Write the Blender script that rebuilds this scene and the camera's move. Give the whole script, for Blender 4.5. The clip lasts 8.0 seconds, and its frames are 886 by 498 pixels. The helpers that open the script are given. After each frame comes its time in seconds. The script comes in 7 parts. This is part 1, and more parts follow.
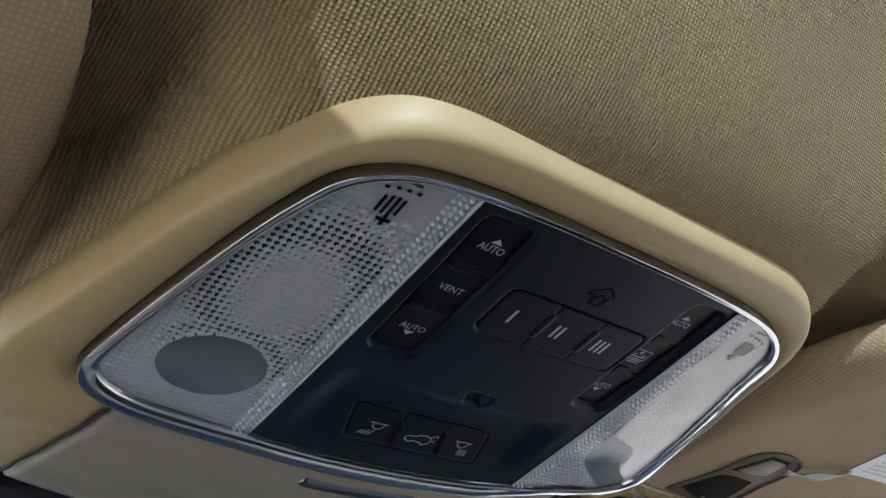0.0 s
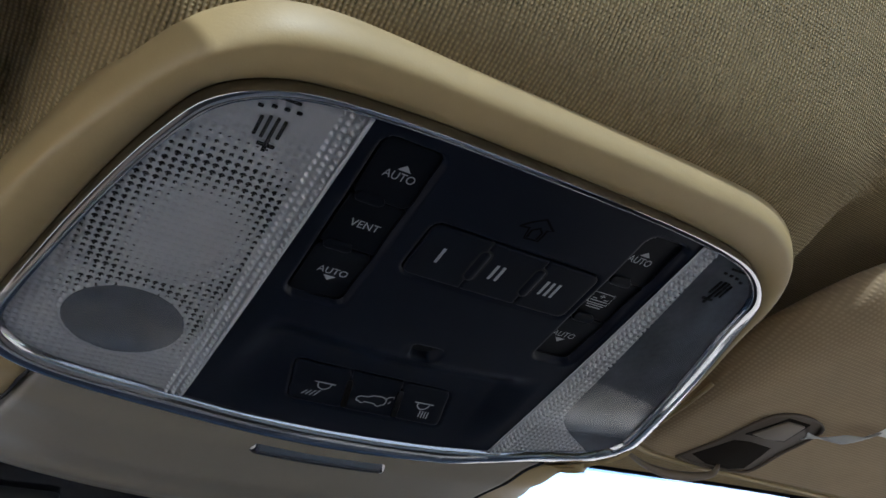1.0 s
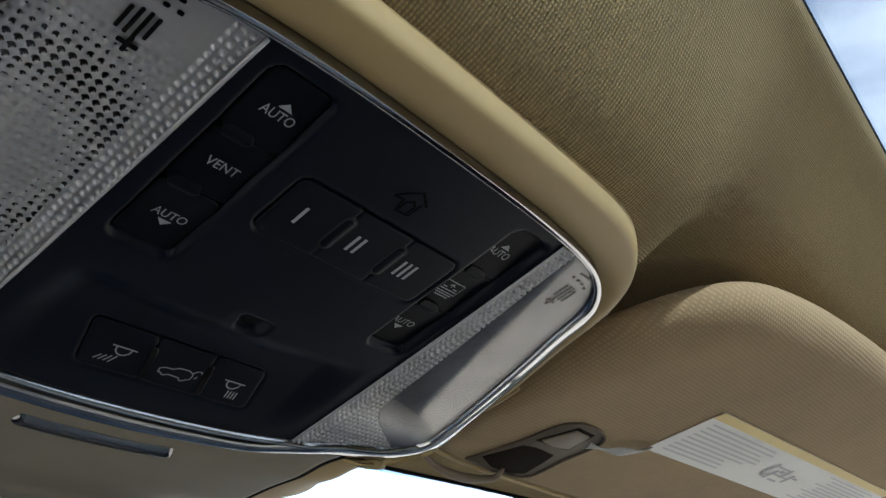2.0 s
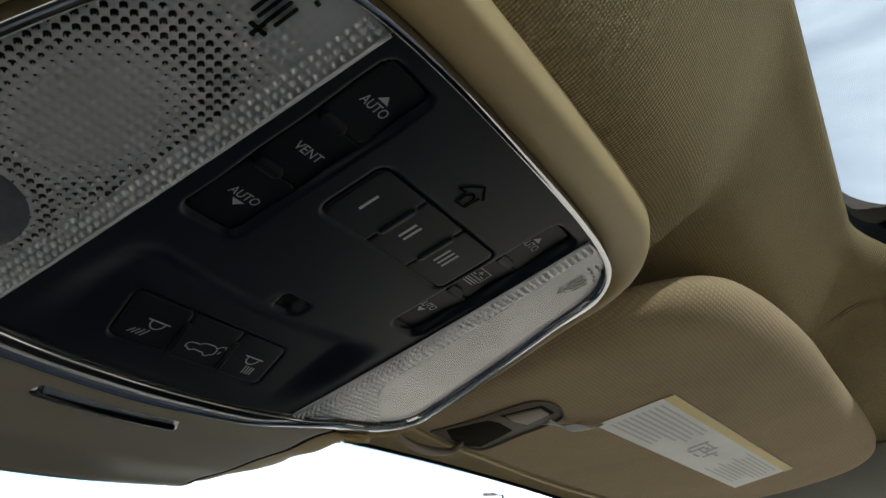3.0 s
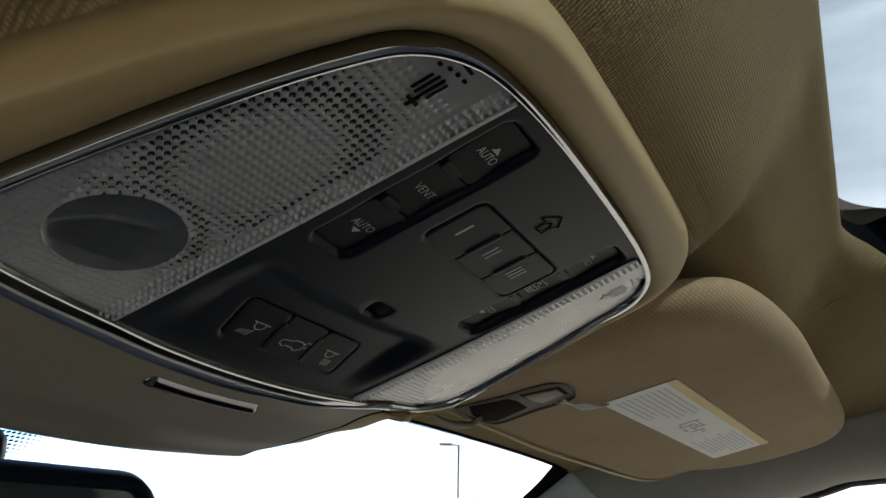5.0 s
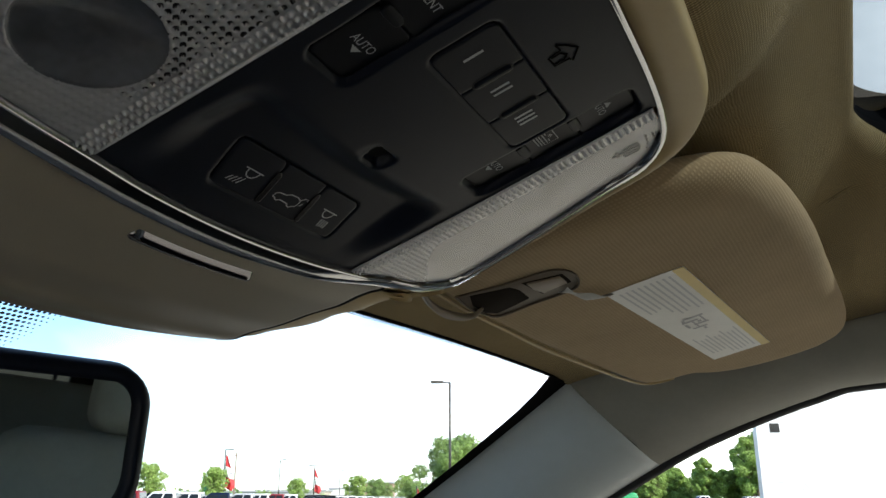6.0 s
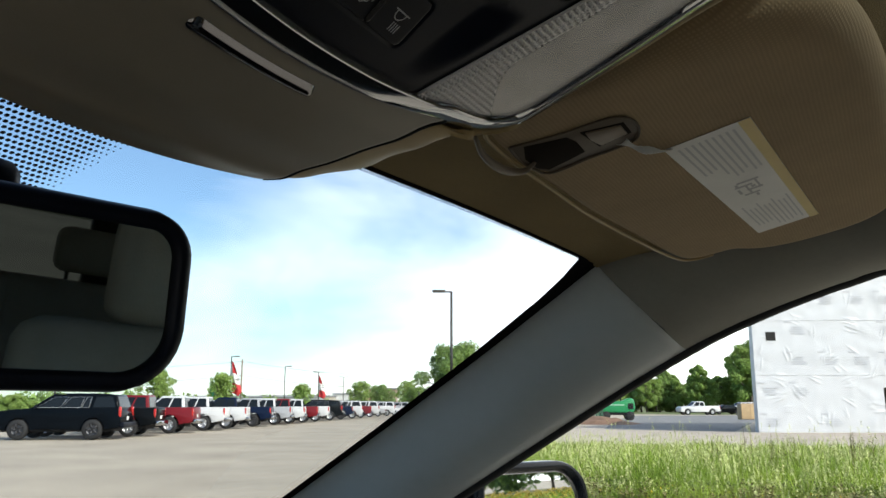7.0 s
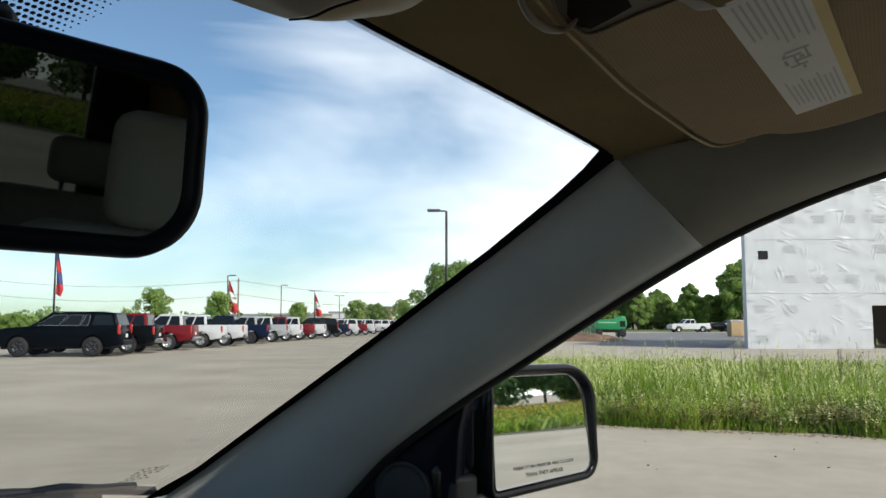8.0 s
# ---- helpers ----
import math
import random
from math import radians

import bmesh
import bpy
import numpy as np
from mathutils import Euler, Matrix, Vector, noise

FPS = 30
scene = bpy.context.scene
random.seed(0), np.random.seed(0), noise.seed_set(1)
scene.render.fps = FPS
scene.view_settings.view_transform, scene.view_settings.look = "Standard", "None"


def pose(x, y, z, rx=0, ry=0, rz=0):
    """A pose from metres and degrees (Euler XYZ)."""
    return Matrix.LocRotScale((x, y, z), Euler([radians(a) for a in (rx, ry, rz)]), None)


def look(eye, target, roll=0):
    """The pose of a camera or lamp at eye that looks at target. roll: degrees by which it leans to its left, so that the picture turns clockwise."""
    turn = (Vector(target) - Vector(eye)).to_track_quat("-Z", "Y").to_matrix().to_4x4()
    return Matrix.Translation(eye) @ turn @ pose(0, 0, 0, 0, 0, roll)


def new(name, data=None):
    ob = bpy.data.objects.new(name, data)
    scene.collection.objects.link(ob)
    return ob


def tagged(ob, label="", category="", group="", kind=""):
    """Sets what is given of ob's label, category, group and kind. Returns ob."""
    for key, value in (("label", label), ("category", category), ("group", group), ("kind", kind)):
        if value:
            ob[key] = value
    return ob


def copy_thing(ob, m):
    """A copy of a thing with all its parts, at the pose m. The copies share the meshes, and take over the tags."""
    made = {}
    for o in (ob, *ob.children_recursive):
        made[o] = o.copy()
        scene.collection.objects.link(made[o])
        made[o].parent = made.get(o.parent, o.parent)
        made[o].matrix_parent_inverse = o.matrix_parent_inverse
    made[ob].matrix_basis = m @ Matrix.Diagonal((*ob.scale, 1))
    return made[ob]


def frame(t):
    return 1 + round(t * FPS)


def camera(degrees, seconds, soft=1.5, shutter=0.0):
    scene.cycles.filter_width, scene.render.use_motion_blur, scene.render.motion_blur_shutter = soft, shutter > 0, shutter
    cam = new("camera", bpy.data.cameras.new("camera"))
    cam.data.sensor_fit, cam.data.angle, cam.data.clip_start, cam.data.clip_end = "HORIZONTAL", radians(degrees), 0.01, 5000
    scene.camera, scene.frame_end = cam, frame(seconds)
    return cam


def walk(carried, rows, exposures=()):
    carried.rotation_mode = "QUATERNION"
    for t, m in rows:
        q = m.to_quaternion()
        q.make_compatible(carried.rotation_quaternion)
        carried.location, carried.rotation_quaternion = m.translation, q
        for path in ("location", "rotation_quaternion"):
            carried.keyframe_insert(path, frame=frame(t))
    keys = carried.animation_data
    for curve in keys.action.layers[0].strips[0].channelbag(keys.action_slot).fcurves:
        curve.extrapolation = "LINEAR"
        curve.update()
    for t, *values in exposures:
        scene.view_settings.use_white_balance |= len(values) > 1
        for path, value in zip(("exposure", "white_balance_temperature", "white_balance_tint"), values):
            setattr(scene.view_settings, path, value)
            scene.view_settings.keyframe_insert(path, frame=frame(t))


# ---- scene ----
# the camera: seconds, eye, yaw, pitch, roll
cam = camera(57.78, 8.0)
PATH = [
    (0.0, -0.1764, 0.0029, 1.4532, -37.16, 27.58, 1.88),
    (0.5, -0.1325, -0.0123, 1.4500, -32.12, 27.13, 2.20),
    (1.0, -0.1254, -0.0008, 1.4484, -31.68, 27.12, 1.96),
    (1.5, -0.1200, 0.0190, 1.4492, -36.25, 27.20, 2.90),
    (2.0, -0.1324, 0.0356, 1.4513, -50.99, 27.38, 0.91),
    (2.2, -0.1403, 0.0461, 1.4524, -54.39, 27.05, 0.09),
    (3.3, -0.1746, 0.0705, 1.4558, -61.08, 24.28, 0.36),
    (3.5, -0.1802, 0.0712, 1.4591, -61.26, 23.53, 0.76),
    (4.0, -0.1950, 0.0712, 1.4597, -61.84, 22.96, 0.94),
    (4.2, -0.1996, 0.0724, 1.4620, -62.03, 22.60, 1.19),
    (5.3, -0.2148, 0.0843, 1.4576, -63.76, 20.72, 0.58),
    (5.5, -0.2070, 0.0842, 1.4515, -64.01, 19.62, 0.34),
    (6.0, -0.1918, 0.0991, 1.4385, -63.93, 17.36, -0.12),
    (6.5, -0.1901, 0.1124, 1.4314, -63.89, 13.81, -0.00),
    (7.0, -0.1755, 0.1357, 1.4151, -63.82, 11.00, -0.01),
    (7.5, -0.1823, 0.1519, 1.4031, -63.91, 7.54, -0.03),
    (8.0, -0.1569, 0.1661, 1.3941, -64.20, 5.27, -0.07),
]
# seconds, stops, kelvin, tint
EXPOSURES = [(0.0, 2.42, 5650, 19), (0.5, 2.08, 5650, 19), (1.0, 1.96, 5650, 19), (1.5, 2.00, 5850, 17), (2.0, 2.02, 6050, 15), (3.3, 1.30, 6350, 12), (4.2, 1.14, 6400, 12), (5.3, 1.16, 6350, 13), (6.0, 1.12, 6450, 12), (6.5, 0.76, 6500, 12), (7.0, 0.42, 6600, 12), (7.5, 0.12, 6650, 12), (8.0, 0.0, 6650, 12)]
walk(cam, [(t, pose(x, y, z, 0, 0, yaw) @ pose(0, 0, 0, 90 + pitch, 0, 0) @ pose(0, 0, 0, 0, 0, roll)) for t, x, y, z, yaw, pitch, roll in PATH], EXPOSURES)

# ---- light ----
SUN_EL, SUN_AZ = 34.0, 204.0  # degrees; azimuth clockwise from +y (the car's nose)
world = bpy.data.worlds.new("sky")
scene.world = world
world.use_nodes = True
wn, wl = world.node_tree.nodes, world.node_tree.links
wn.clear()
w_out = wn.new("ShaderNodeOutputWorld")
w_bg = wn.new("ShaderNodeBackground")
w_sky = wn.new("ShaderNodeTexSky")
w_sky.sky_type, w_sky.sun_disc = "NISHITA", False
w_sky.sun_elevation, w_sky.sun_rotation = radians(SUN_EL), radians(SUN_AZ)
w_sky.air_density, w_sky.dust_density, w_sky.ozone_density = 1.0, 0.35, 2.0
w_co = wn.new("ShaderNodeTexCoord")
w_map = wn.new("ShaderNodeMapping")
w_map.inputs["Scale"].default_value = (1.0, 1.0, 3.2)
w_map.inputs["Rotation"].default_value = (0.12, 0.1, 2.4)
w_map.inputs["Location"].default_value = (0, 0, 0.36)
w_noise = wn.new("ShaderNodeTexNoise")
w_noise.inputs["Scale"].default_value, w_noise.inputs["Detail"].default_value = 1.5, 9.0
w_noise.inputs["Roughness"].default_value, w_noise.inputs["Distortion"].default_value = 0.54, 0.45
w_ramp = wn.new("ShaderNodeValToRGB")
w_ramp.color_ramp.elements[0].position, w_ramp.color_ramp.elements[1].position = 0.41, 0.68
w_ramp.color_ramp.elements[0].color, w_ramp.color_ramp.elements[1].color = (0.03, 0.03, 0.03, 1), (0.9, 0.9, 0.9, 1)
w_mix = wn.new("ShaderNodeMix")
w_mix.data_type = "RGBA"
w_mix.inputs["B"].default_value = (15.0, 15.1, 15.1, 1)
w_bg.inputs["Strength"].default_value = 0.13
wl.new(w_co.outputs["Generated"], w_map.inputs["Vector"])
wl.new(w_map.outputs[0], w_noise.inputs["Vector"])
# cloud lies thicker towards the horizon than overhead
w_sep, w_low = wn.new("ShaderNodeSeparateXYZ"), wn.new("ShaderNodeMath")
w_low.operation = "MULTIPLY_ADD"
w_low.inputs[1].default_value = -0.30
w_bias = wn.new("ShaderNodeMath")
w_bias.operation = "ADD"
w_bias.inputs[1].default_value = 0.075
wl.new(w_co.outputs["Generated"], w_sep.inputs[0])
wl.new(w_sep.outputs["Z"], w_low.inputs[0])
w_calm = wn.new("ShaderNodeMath")
w_calm.operation = "MULTIPLY_ADD"
w_calm.inputs[1].default_value, w_calm.inputs[2].default_value = 0.62, 0.19
wl.new(w_noise.outputs["Fac"], w_calm.inputs[0])
wl.new(w_calm.outputs[0], w_low.inputs[2])
wl.new(w_low.outputs[0], w_bias.inputs[0])
w_dot, w_bank = wn.new("ShaderNodeVectorMath"), wn.new("ShaderNodeMath")
w_dot.operation, w_bank.operation = "DOT_PRODUCT", "MULTIPLY_ADD"
w_dot.inputs[1].default_value = (0.50, -0.80, -0.20)
w_bank.inputs[1].default_value = 0.40
wl.new(w_co.outputs["Generated"], w_dot.inputs[0])
wl.new(w_dot.outputs["Value"], w_bank.inputs[0])
wl.new(w_bias.outputs[0], w_bank.inputs[2])
wl.new(w_bank.outputs[0], w_ramp.inputs["Fac"])
wl.new(w_ramp.outputs["Color"], w_mix.inputs["Factor"])
w_tint = wn.new("ShaderNodeMix")
w_tint.data_type, w_tint.blend_type = "RGBA", "MULTIPLY"
w_tint.inputs["Factor"].default_value = 1.0
w_tint.inputs["B"].default_value = (0.67, 0.86, 0.97, 1)
wl.new(w_sky.outputs[0], w_tint.inputs["A"])
wl.new(w_tint.outputs["Result"], w_mix.inputs["A"])
wl.new(w_mix.outputs["Result"], w_bg.inputs["Color"])
wl.new(w_bg.outputs[0], w_out.inputs["Surface"])
sun = new("sun", bpy.data.lights.new("sun", "SUN"))
sun.data.energy, sun.data.angle, sun.data.color = 3.7, radians(0.6), (1.0, 0.95, 0.86)
_az, _el = radians(SUN_AZ), radians(SUN_EL)
sun_way = Vector((math.sin(_az) * math.cos(_el), math.cos(_az) * math.cos(_el), math.sin(_el)))
sun.matrix_world = look(sun_way * 50, (0, 0, 0))


# ---- materials ----
def shade(name, colour, rough=0.5, metal=0.0, vary=0.0, scale=8.0, bump=0.0, bump_scale=60.0, coat=0.0, second=None, spec=0.5, sheen=0.0, island=0.0, space="Object"):
    """A procedural surface: base colour varied at two scales, with fine relief."""
    m = bpy.data.materials.new(name)
    m.use_nodes = True
    n, l = m.node_tree.nodes, m.node_tree.links
    b = n["Principled BSDF"]
    b.inputs["Roughness"].default_value, b.inputs["Metallic"].default_value = rough, metal
    b.inputs["Coat Weight"].default_value, b.inputs["Specular IOR Level"].default_value = coat, spec
    b.inputs["Sheen Weight"].default_value = sheen
    b.inputs["Base Color"].default_value = (*colour, 1)
    co = n.new("ShaderNodeTexCoord")
    if vary or second:
        big, fine = n.new("ShaderNodeTexNoise"), n.new("ShaderNodeTexNoise")
        big.inputs["Scale"].default_value, fine.inputs["Scale"].default_value = scale, scale * 9
        big.inputs["Detail"].default_value = fine.inputs["Detail"].default_value = 5
        both = n.new("ShaderNodeMath")
        both.operation = "MULTIPLY_ADD"
        both.inputs[1].default_value = 0.4
        l.new(co.outputs[space], big.inputs["Vector"])
        l.new(co.outputs[space], fine.inputs["Vector"])
        l.new(fine.outputs["Fac"], both.inputs[0])
        l.new(big.outputs["Fac"], both.inputs[2])
        ramp = n.new("ShaderNodeValToRGB")
        lo = second or tuple(c * (1 - vary) for c in colour)
        hi = colour if second else tuple(min(1, c * (1 + vary)) for c in colour)
        ramp.color_ramp.elements[0].position, ramp.color_ramp.elements[1].position = 0.45, 0.95
        ramp.color_ramp.elements[0].color, ramp.color_ramp.elements[1].color = (*lo, 1), (*hi, 1)
        l.new(both.outputs[0], ramp.inputs["Fac"])
        last = ramp.outputs["Color"]
        if island:
            geo, hsv, sp = n.new("ShaderNodeNewGeometry"), n.new("ShaderNodeHueSaturation"), n.new("ShaderNodeMapRange")
            sp.inputs["To Min"].default_value, sp.inputs["To Max"].default_value = 1 - island, 1 + island
            l.new(geo.outputs["Random Per Island"], sp.inputs["Value"])
            l.new(sp.outputs[0], hsv.inputs["Value"])
            l.new(last, hsv.inputs["Color"])
            last = hsv.outputs[0]
        l.new(last, b.inputs["Base Color"])
    if bump:
        nz, bp = n.new("ShaderNodeTexNoise"), n.new("ShaderNodeBump")
        nz.inputs["Scale"].default_value, nz.inputs["Detail"].default_value = bump_scale, 4
        bp.inputs["Strength"].default_value, bp.inputs["Distance"].default_value = bump, 0.3 / bump_scale
        l.new(co.outputs[space], nz.inputs["Vector"])
        l.new(nz.outputs["Fac"], bp.inputs["Height"])
        l.new(bp.outputs[0], b.inputs["Normal"])
    return m


def fabric(name, colour, period_x, period_y, depth, strength=0.85, ribbed=0.0, gap_shade=0.3):
    """A knitted lining: two crossing sets of ribs as relief, and the shade of the gaps between the threads put into the
    colour.
    """
    m = shade(name, colour, 0.9, vary=0.10, scale=14, sheen=0.04, spec=0.2)
    n, l = m.node_tree.nodes, m.node_tree.links
    b = n["Principled BSDF"]
    co = n.new("ShaderNodeTexCoord")
    warp = n.new("ShaderNodeTexNoise")
    warp.inputs["Scale"].default_value = 90
    turn = n.new("ShaderNodeMapping")
    turn.inputs["Rotation"].default_value = (radians(45), 0, 0)
    l.new(co.outputs["Object"], turn.inputs[0])
    add = n.new("ShaderNodeVectorMath")
    add.operation = "MULTIPLY_ADD"
    add.inputs[1].default_value = (0.0012, 0.0012, 0.0012)
    l.new(co.outputs["Object"], warp.inputs["Vector"])
    l.new(warp.outputs["Color"], add.inputs[0])
    l.new(turn.outputs[0], add.inputs[2])
    waves = []
    for axis, period in (("X", period_x), ("Y", period_y)):
        w = n.new("ShaderNodeTexWave")
        w.bands_direction = axis
        w.inputs["Scale"].default_value = 2 * math.pi / (20 * period)
        w.inputs["Distortion"].default_value = 0.0
        l.new(add.outputs[0], w.inputs["Vector"])
        waves.append(w)
    mul = n.new("ShaderNodeMath")
    mul.operation = "MULTIPLY"
    l.new(waves[0].outputs["Fac"], mul.inputs[0])
    l.new(waves[1].outputs["Fac"], mul.inputs[1])
    if ribbed:
        rib = n.new("ShaderNodeMath")
        rib.operation = "MULTIPLY_ADD"
        rib.inputs[1].default_value = ribbed
        l.new(waves[0].outputs["Fac"], rib.inputs[0])
        l.new(mul.outputs[0], rib.inputs[2])
        mul = rib
    # shade between the threads goes into the colour: gaps darker, tops paler
    gap, shade_mix = n.new("ShaderNodeMapRange"), n.new("ShaderNodeMix")
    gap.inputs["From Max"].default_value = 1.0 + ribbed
    gap.inputs["To Min"].default_value, gap.inputs["To Max"].default_value = 1 - gap_shade, 1 + 0.6 * gap_shade
    shade_mix.data_type, shade_mix.blend_type = "RGBA", "MULTIPLY"
    shade_mix.inputs["Factor"].default_value = 1.0
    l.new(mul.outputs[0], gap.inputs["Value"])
    l.new(b.inputs["Base Color"].links[0].from_socket, shade_mix.inputs["A"])
    l.new(gap.outputs[0], shade_mix.inputs["B"])
    l.new(shade_mix.outputs["Result"], b.inputs["Base Color"])
    bp = n.new("ShaderNodeBump")
    bp.inputs["Strength"].default_value, bp.inputs["Distance"].default_value = strength, depth
    l.new(mul.outputs[0], bp.inputs["Height"])
    l.new(bp.outputs[0], b.inputs["Normal"])
    return m


def pane_material(name, tint, gloss=0.04):
    """Thin clear glass: lets light straight through and mirrors by Fresnel."""
    m = bpy.data.materials.new(name)
    m.use_nodes = True
    n, l = m.node_tree.nodes, m.node_tree.links
    n.remove(n["Principled BSDF"])
    t, g, x = n.new("ShaderNodeBsdfTransparent"), n.new("ShaderNodeBsdfGlossy"), n.new("ShaderNodeMixShader")
    lw, pw, f = n.new("ShaderNodeLayerWeight"), n.new("ShaderNodeMath"), n.new("ShaderNodeMath")
    lw.inputs["Blend"].default_value = 0.5
    pw.operation, f.operation = "POWER", "MULTIPLY_ADD"
    pw.inputs[1].default_value = 5.0
    f.inputs[1].default_value, f.inputs[2].default_value = 0.92, 0.05
    l.new(lw.outputs["Facing"], pw.inputs[0])
    l.new(pw.outputs[0], f.inputs[0])
    t.inputs["Color"].default_value, g.inputs["Roughness"].default_value = (*tint, 1), gloss
    l.new(f.outputs[0], x.inputs[0])
    l.new(t.outputs[0], x.inputs[1])
    l.new(g.outputs[0], x.inputs[2])
    l.new(x.outputs[0], n["Material Output"].inputs["Surface"])
    return m


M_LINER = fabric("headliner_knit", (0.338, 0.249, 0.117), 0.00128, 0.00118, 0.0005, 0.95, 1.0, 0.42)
M_VISOR = fabric("visor_knit", (0.372, 0.270, 0.154), 0.0017, 0.0018, 0.0004, 0.35, 0.0, 0.16)
M_TAN = shade("tan_plastic", (0.375, 0.272, 0.122), 0.5, vary=0.05, scale=30, bump=0.25, bump_scale=1400)
M_TAN_DOOR = shade("tan_grained_plastic", (0.215, 0.185, 0.14), 0.45, vary=0.04, scale=20, bump=0.25, bump_scale=1500)
M_GREY_TRIM = shade("grey_trim_plastic", (0.41, 0.445, 0.445), 0.42, vary=0.05, scale=10, bump=0.3, bump_scale=1300)
M_CHROME_DARK = shade("smoked_chrome", (0.16, 0.155, 0.16), 0.10, 1.0)
M_CHROME = shade("chrome", (0.35, 0.352, 0.365), 0.07, 1.0)
M_BLACK = shade("black_soft_plastic", (0.0037, 0.0055, 0.0115), 0.40, vary=0.12, scale=60, bump=0.25, bump_scale=1800, spec=0.12)
M_RAIL = shade("brown_roof_rail_cloth", (0.212, 0.202, 0.170), 0.7, vary=0.08, scale=20, bump=0.4, bump_scale=900)
M_BUTTON = shade("black_button_plastic", (0.0032, 0.0046, 0.0092), 0.42, vary=0.12, scale=80, bump=0.2, bump_scale=2200, spec=0.12)
M_ROCKER = shade("black_rocker_plastic", (0.0025, 0.0034, 0.006), 0.38, vary=0.12, scale=80, bump=0.15, bump_scale=2200, spec=0.11)
M_SLOT = shade("black_glossy_plastic", (0.004, 0.004, 0.005), 0.25, spec=0.35)
M_INK = shade("printed_grey_ink", (0.34, 0.35, 0.36), 0.6)
M_SHELL = shade("gloss_black_shell", (0.003, 0.004, 0.006), 0.18, spec=0.22)
M_SEAL = shade("matt_black_seal", (0.005, 0.005, 0.0055), 0.95, spec=0.02)
M_DARK = shade("dark_void", (0.004, 0.004, 0.004), 0.8)
M_RUBBER = shade("black_rubber", (0.012, 0.012, 0.013), 0.6, vary=0.2, scale=40)
M_MIRROR = shade("mirror", (0.86, 0.88, 0.88), 0.015, 1.0)
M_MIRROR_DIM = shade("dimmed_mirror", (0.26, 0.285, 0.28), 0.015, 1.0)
M_PANE = pane_material("windscreen_glass", (0.92, 0.97, 0.955))
M_PANE_DARK = pane_material("tinted_roof_glass", (0.205, 0.243, 0.258))
M_PRIVACY = pane_material("dark_rear_glass", (0.14, 0.155, 0.15))
M_PAPER = shade("label_paper", (0.72, 0.71, 0.68), 0.55, vary=0.05, scale=30)
M_YELLOW = shade("label_yellow", (0.62, 0.47, 0.16), 0.55, vary=0.05, scale=30)
M_GREYINK = shade("grey_print", (0.40, 0.40, 0.41), 0.6)
M_LEATHER = shade("beige_leather", (0.43, 0.385, 0.31), 0.5, vary=0.08, scale=14, bump=0.4, bump_scale=260)
M_CARPET = shade("brown_carpet", (0.11, 0.095, 0.075), 0.95, vary=0.3, scale=60)


# ---- mesh helpers ----
def smooth01(a, b, x):
    t = min(1.0, max(0.0, (x - a) / (b - a)))
    return t * t * (3 - 2 * t)


def ease(points, x):
    """Piecewise smooth value through (x, y) points."""
    if x <= points[0][0]:
        return points[0][1]
    for (a, p), (b, q) in zip(points, points[1:]):
        if x <= b:
            return p + (q - p) * smooth01(a, b, x)
    return points[-1][1]


def run(points, x):
    """Piecewise straight value through (x, y) points."""
    for (a, p), (b, q) in zip(points, points[1:]):
        if x <= b:
            return p + (q - p) * (x - a) / (b - a)
    return points[-1][1]


def spline(points, count, closed=False):
    """A Catmull-Rom curve through the points, at count even steps of its length."""
    pts = [Vector(p) for p in points]
    n = len(pts)
    fine = []
    for i in range(n if closed else n - 1):
        if closed:
            p0, p1, p2, p3 = (pts[(i + k) % n] for k in (-1, 0, 1, 2))
        else:
            p0, p1, p2, p3 = pts[max(i - 1, 0)], pts[i], pts[i + 1], pts[min(i + 2, n - 1)]
        for s in range(12):
            t = s / 12
            fine.append(0.5 * ((2 * p1) + (p2 - p0) * t + (2 * p0 - 5 * p1 + 4 * p2 - p3) * t * t + (3 * p1 - p0 - 3 * p2 + p3) * t ** 3))
    fine.append(pts[0] if closed else pts[-1])
    run = [0.0]
    for a, b in zip(fine, fine[1:]):
        run.append(run[-1] + (b - a).length)
    out, k = [], 0
    for i in range(count):
        want = run[-1] * i / (count if closed else count - 1)
        while k < len(run) - 2 and run[k + 1] < want:
            k += 1
        f = (want - run[k]) / max(1e-9, run[k + 1] - run[k])
        out.append(fine[k].lerp(fine[k + 1], min(1.0, max(0.0, f))))
    return out


def solid(name, verts, faces, mat, parent=None, label="", flat=False):
    me = bpy.data.meshes.new(name)
    me.from_pydata([tuple(v) for v in verts], [], faces)
    me.update()
    if not flat:
        me.polygons.foreach_set("use_smooth", [True] * len(me.polygons))
    ob = new(name, me)
    if mat:
        me.materials.append(mat)
    ob.parent = parent
    if label:
        tagged(ob, label)
    return ob


def part(name, bm, mat, parent, label="", flat=False):
    """Links a bmesh as one mesh object under a thing or part."""
    me = bpy.data.meshes.new(name)
    bm.to_mesh(me)
    bm.free()
    if not flat:
        me.polygons.foreach_set("use_smooth", [True] * len(me.polygons))
    me.materials.append(mat)
    ob = new(name, me)
    ob.parent = parent
    if label:
        tagged(ob, label)
    return ob


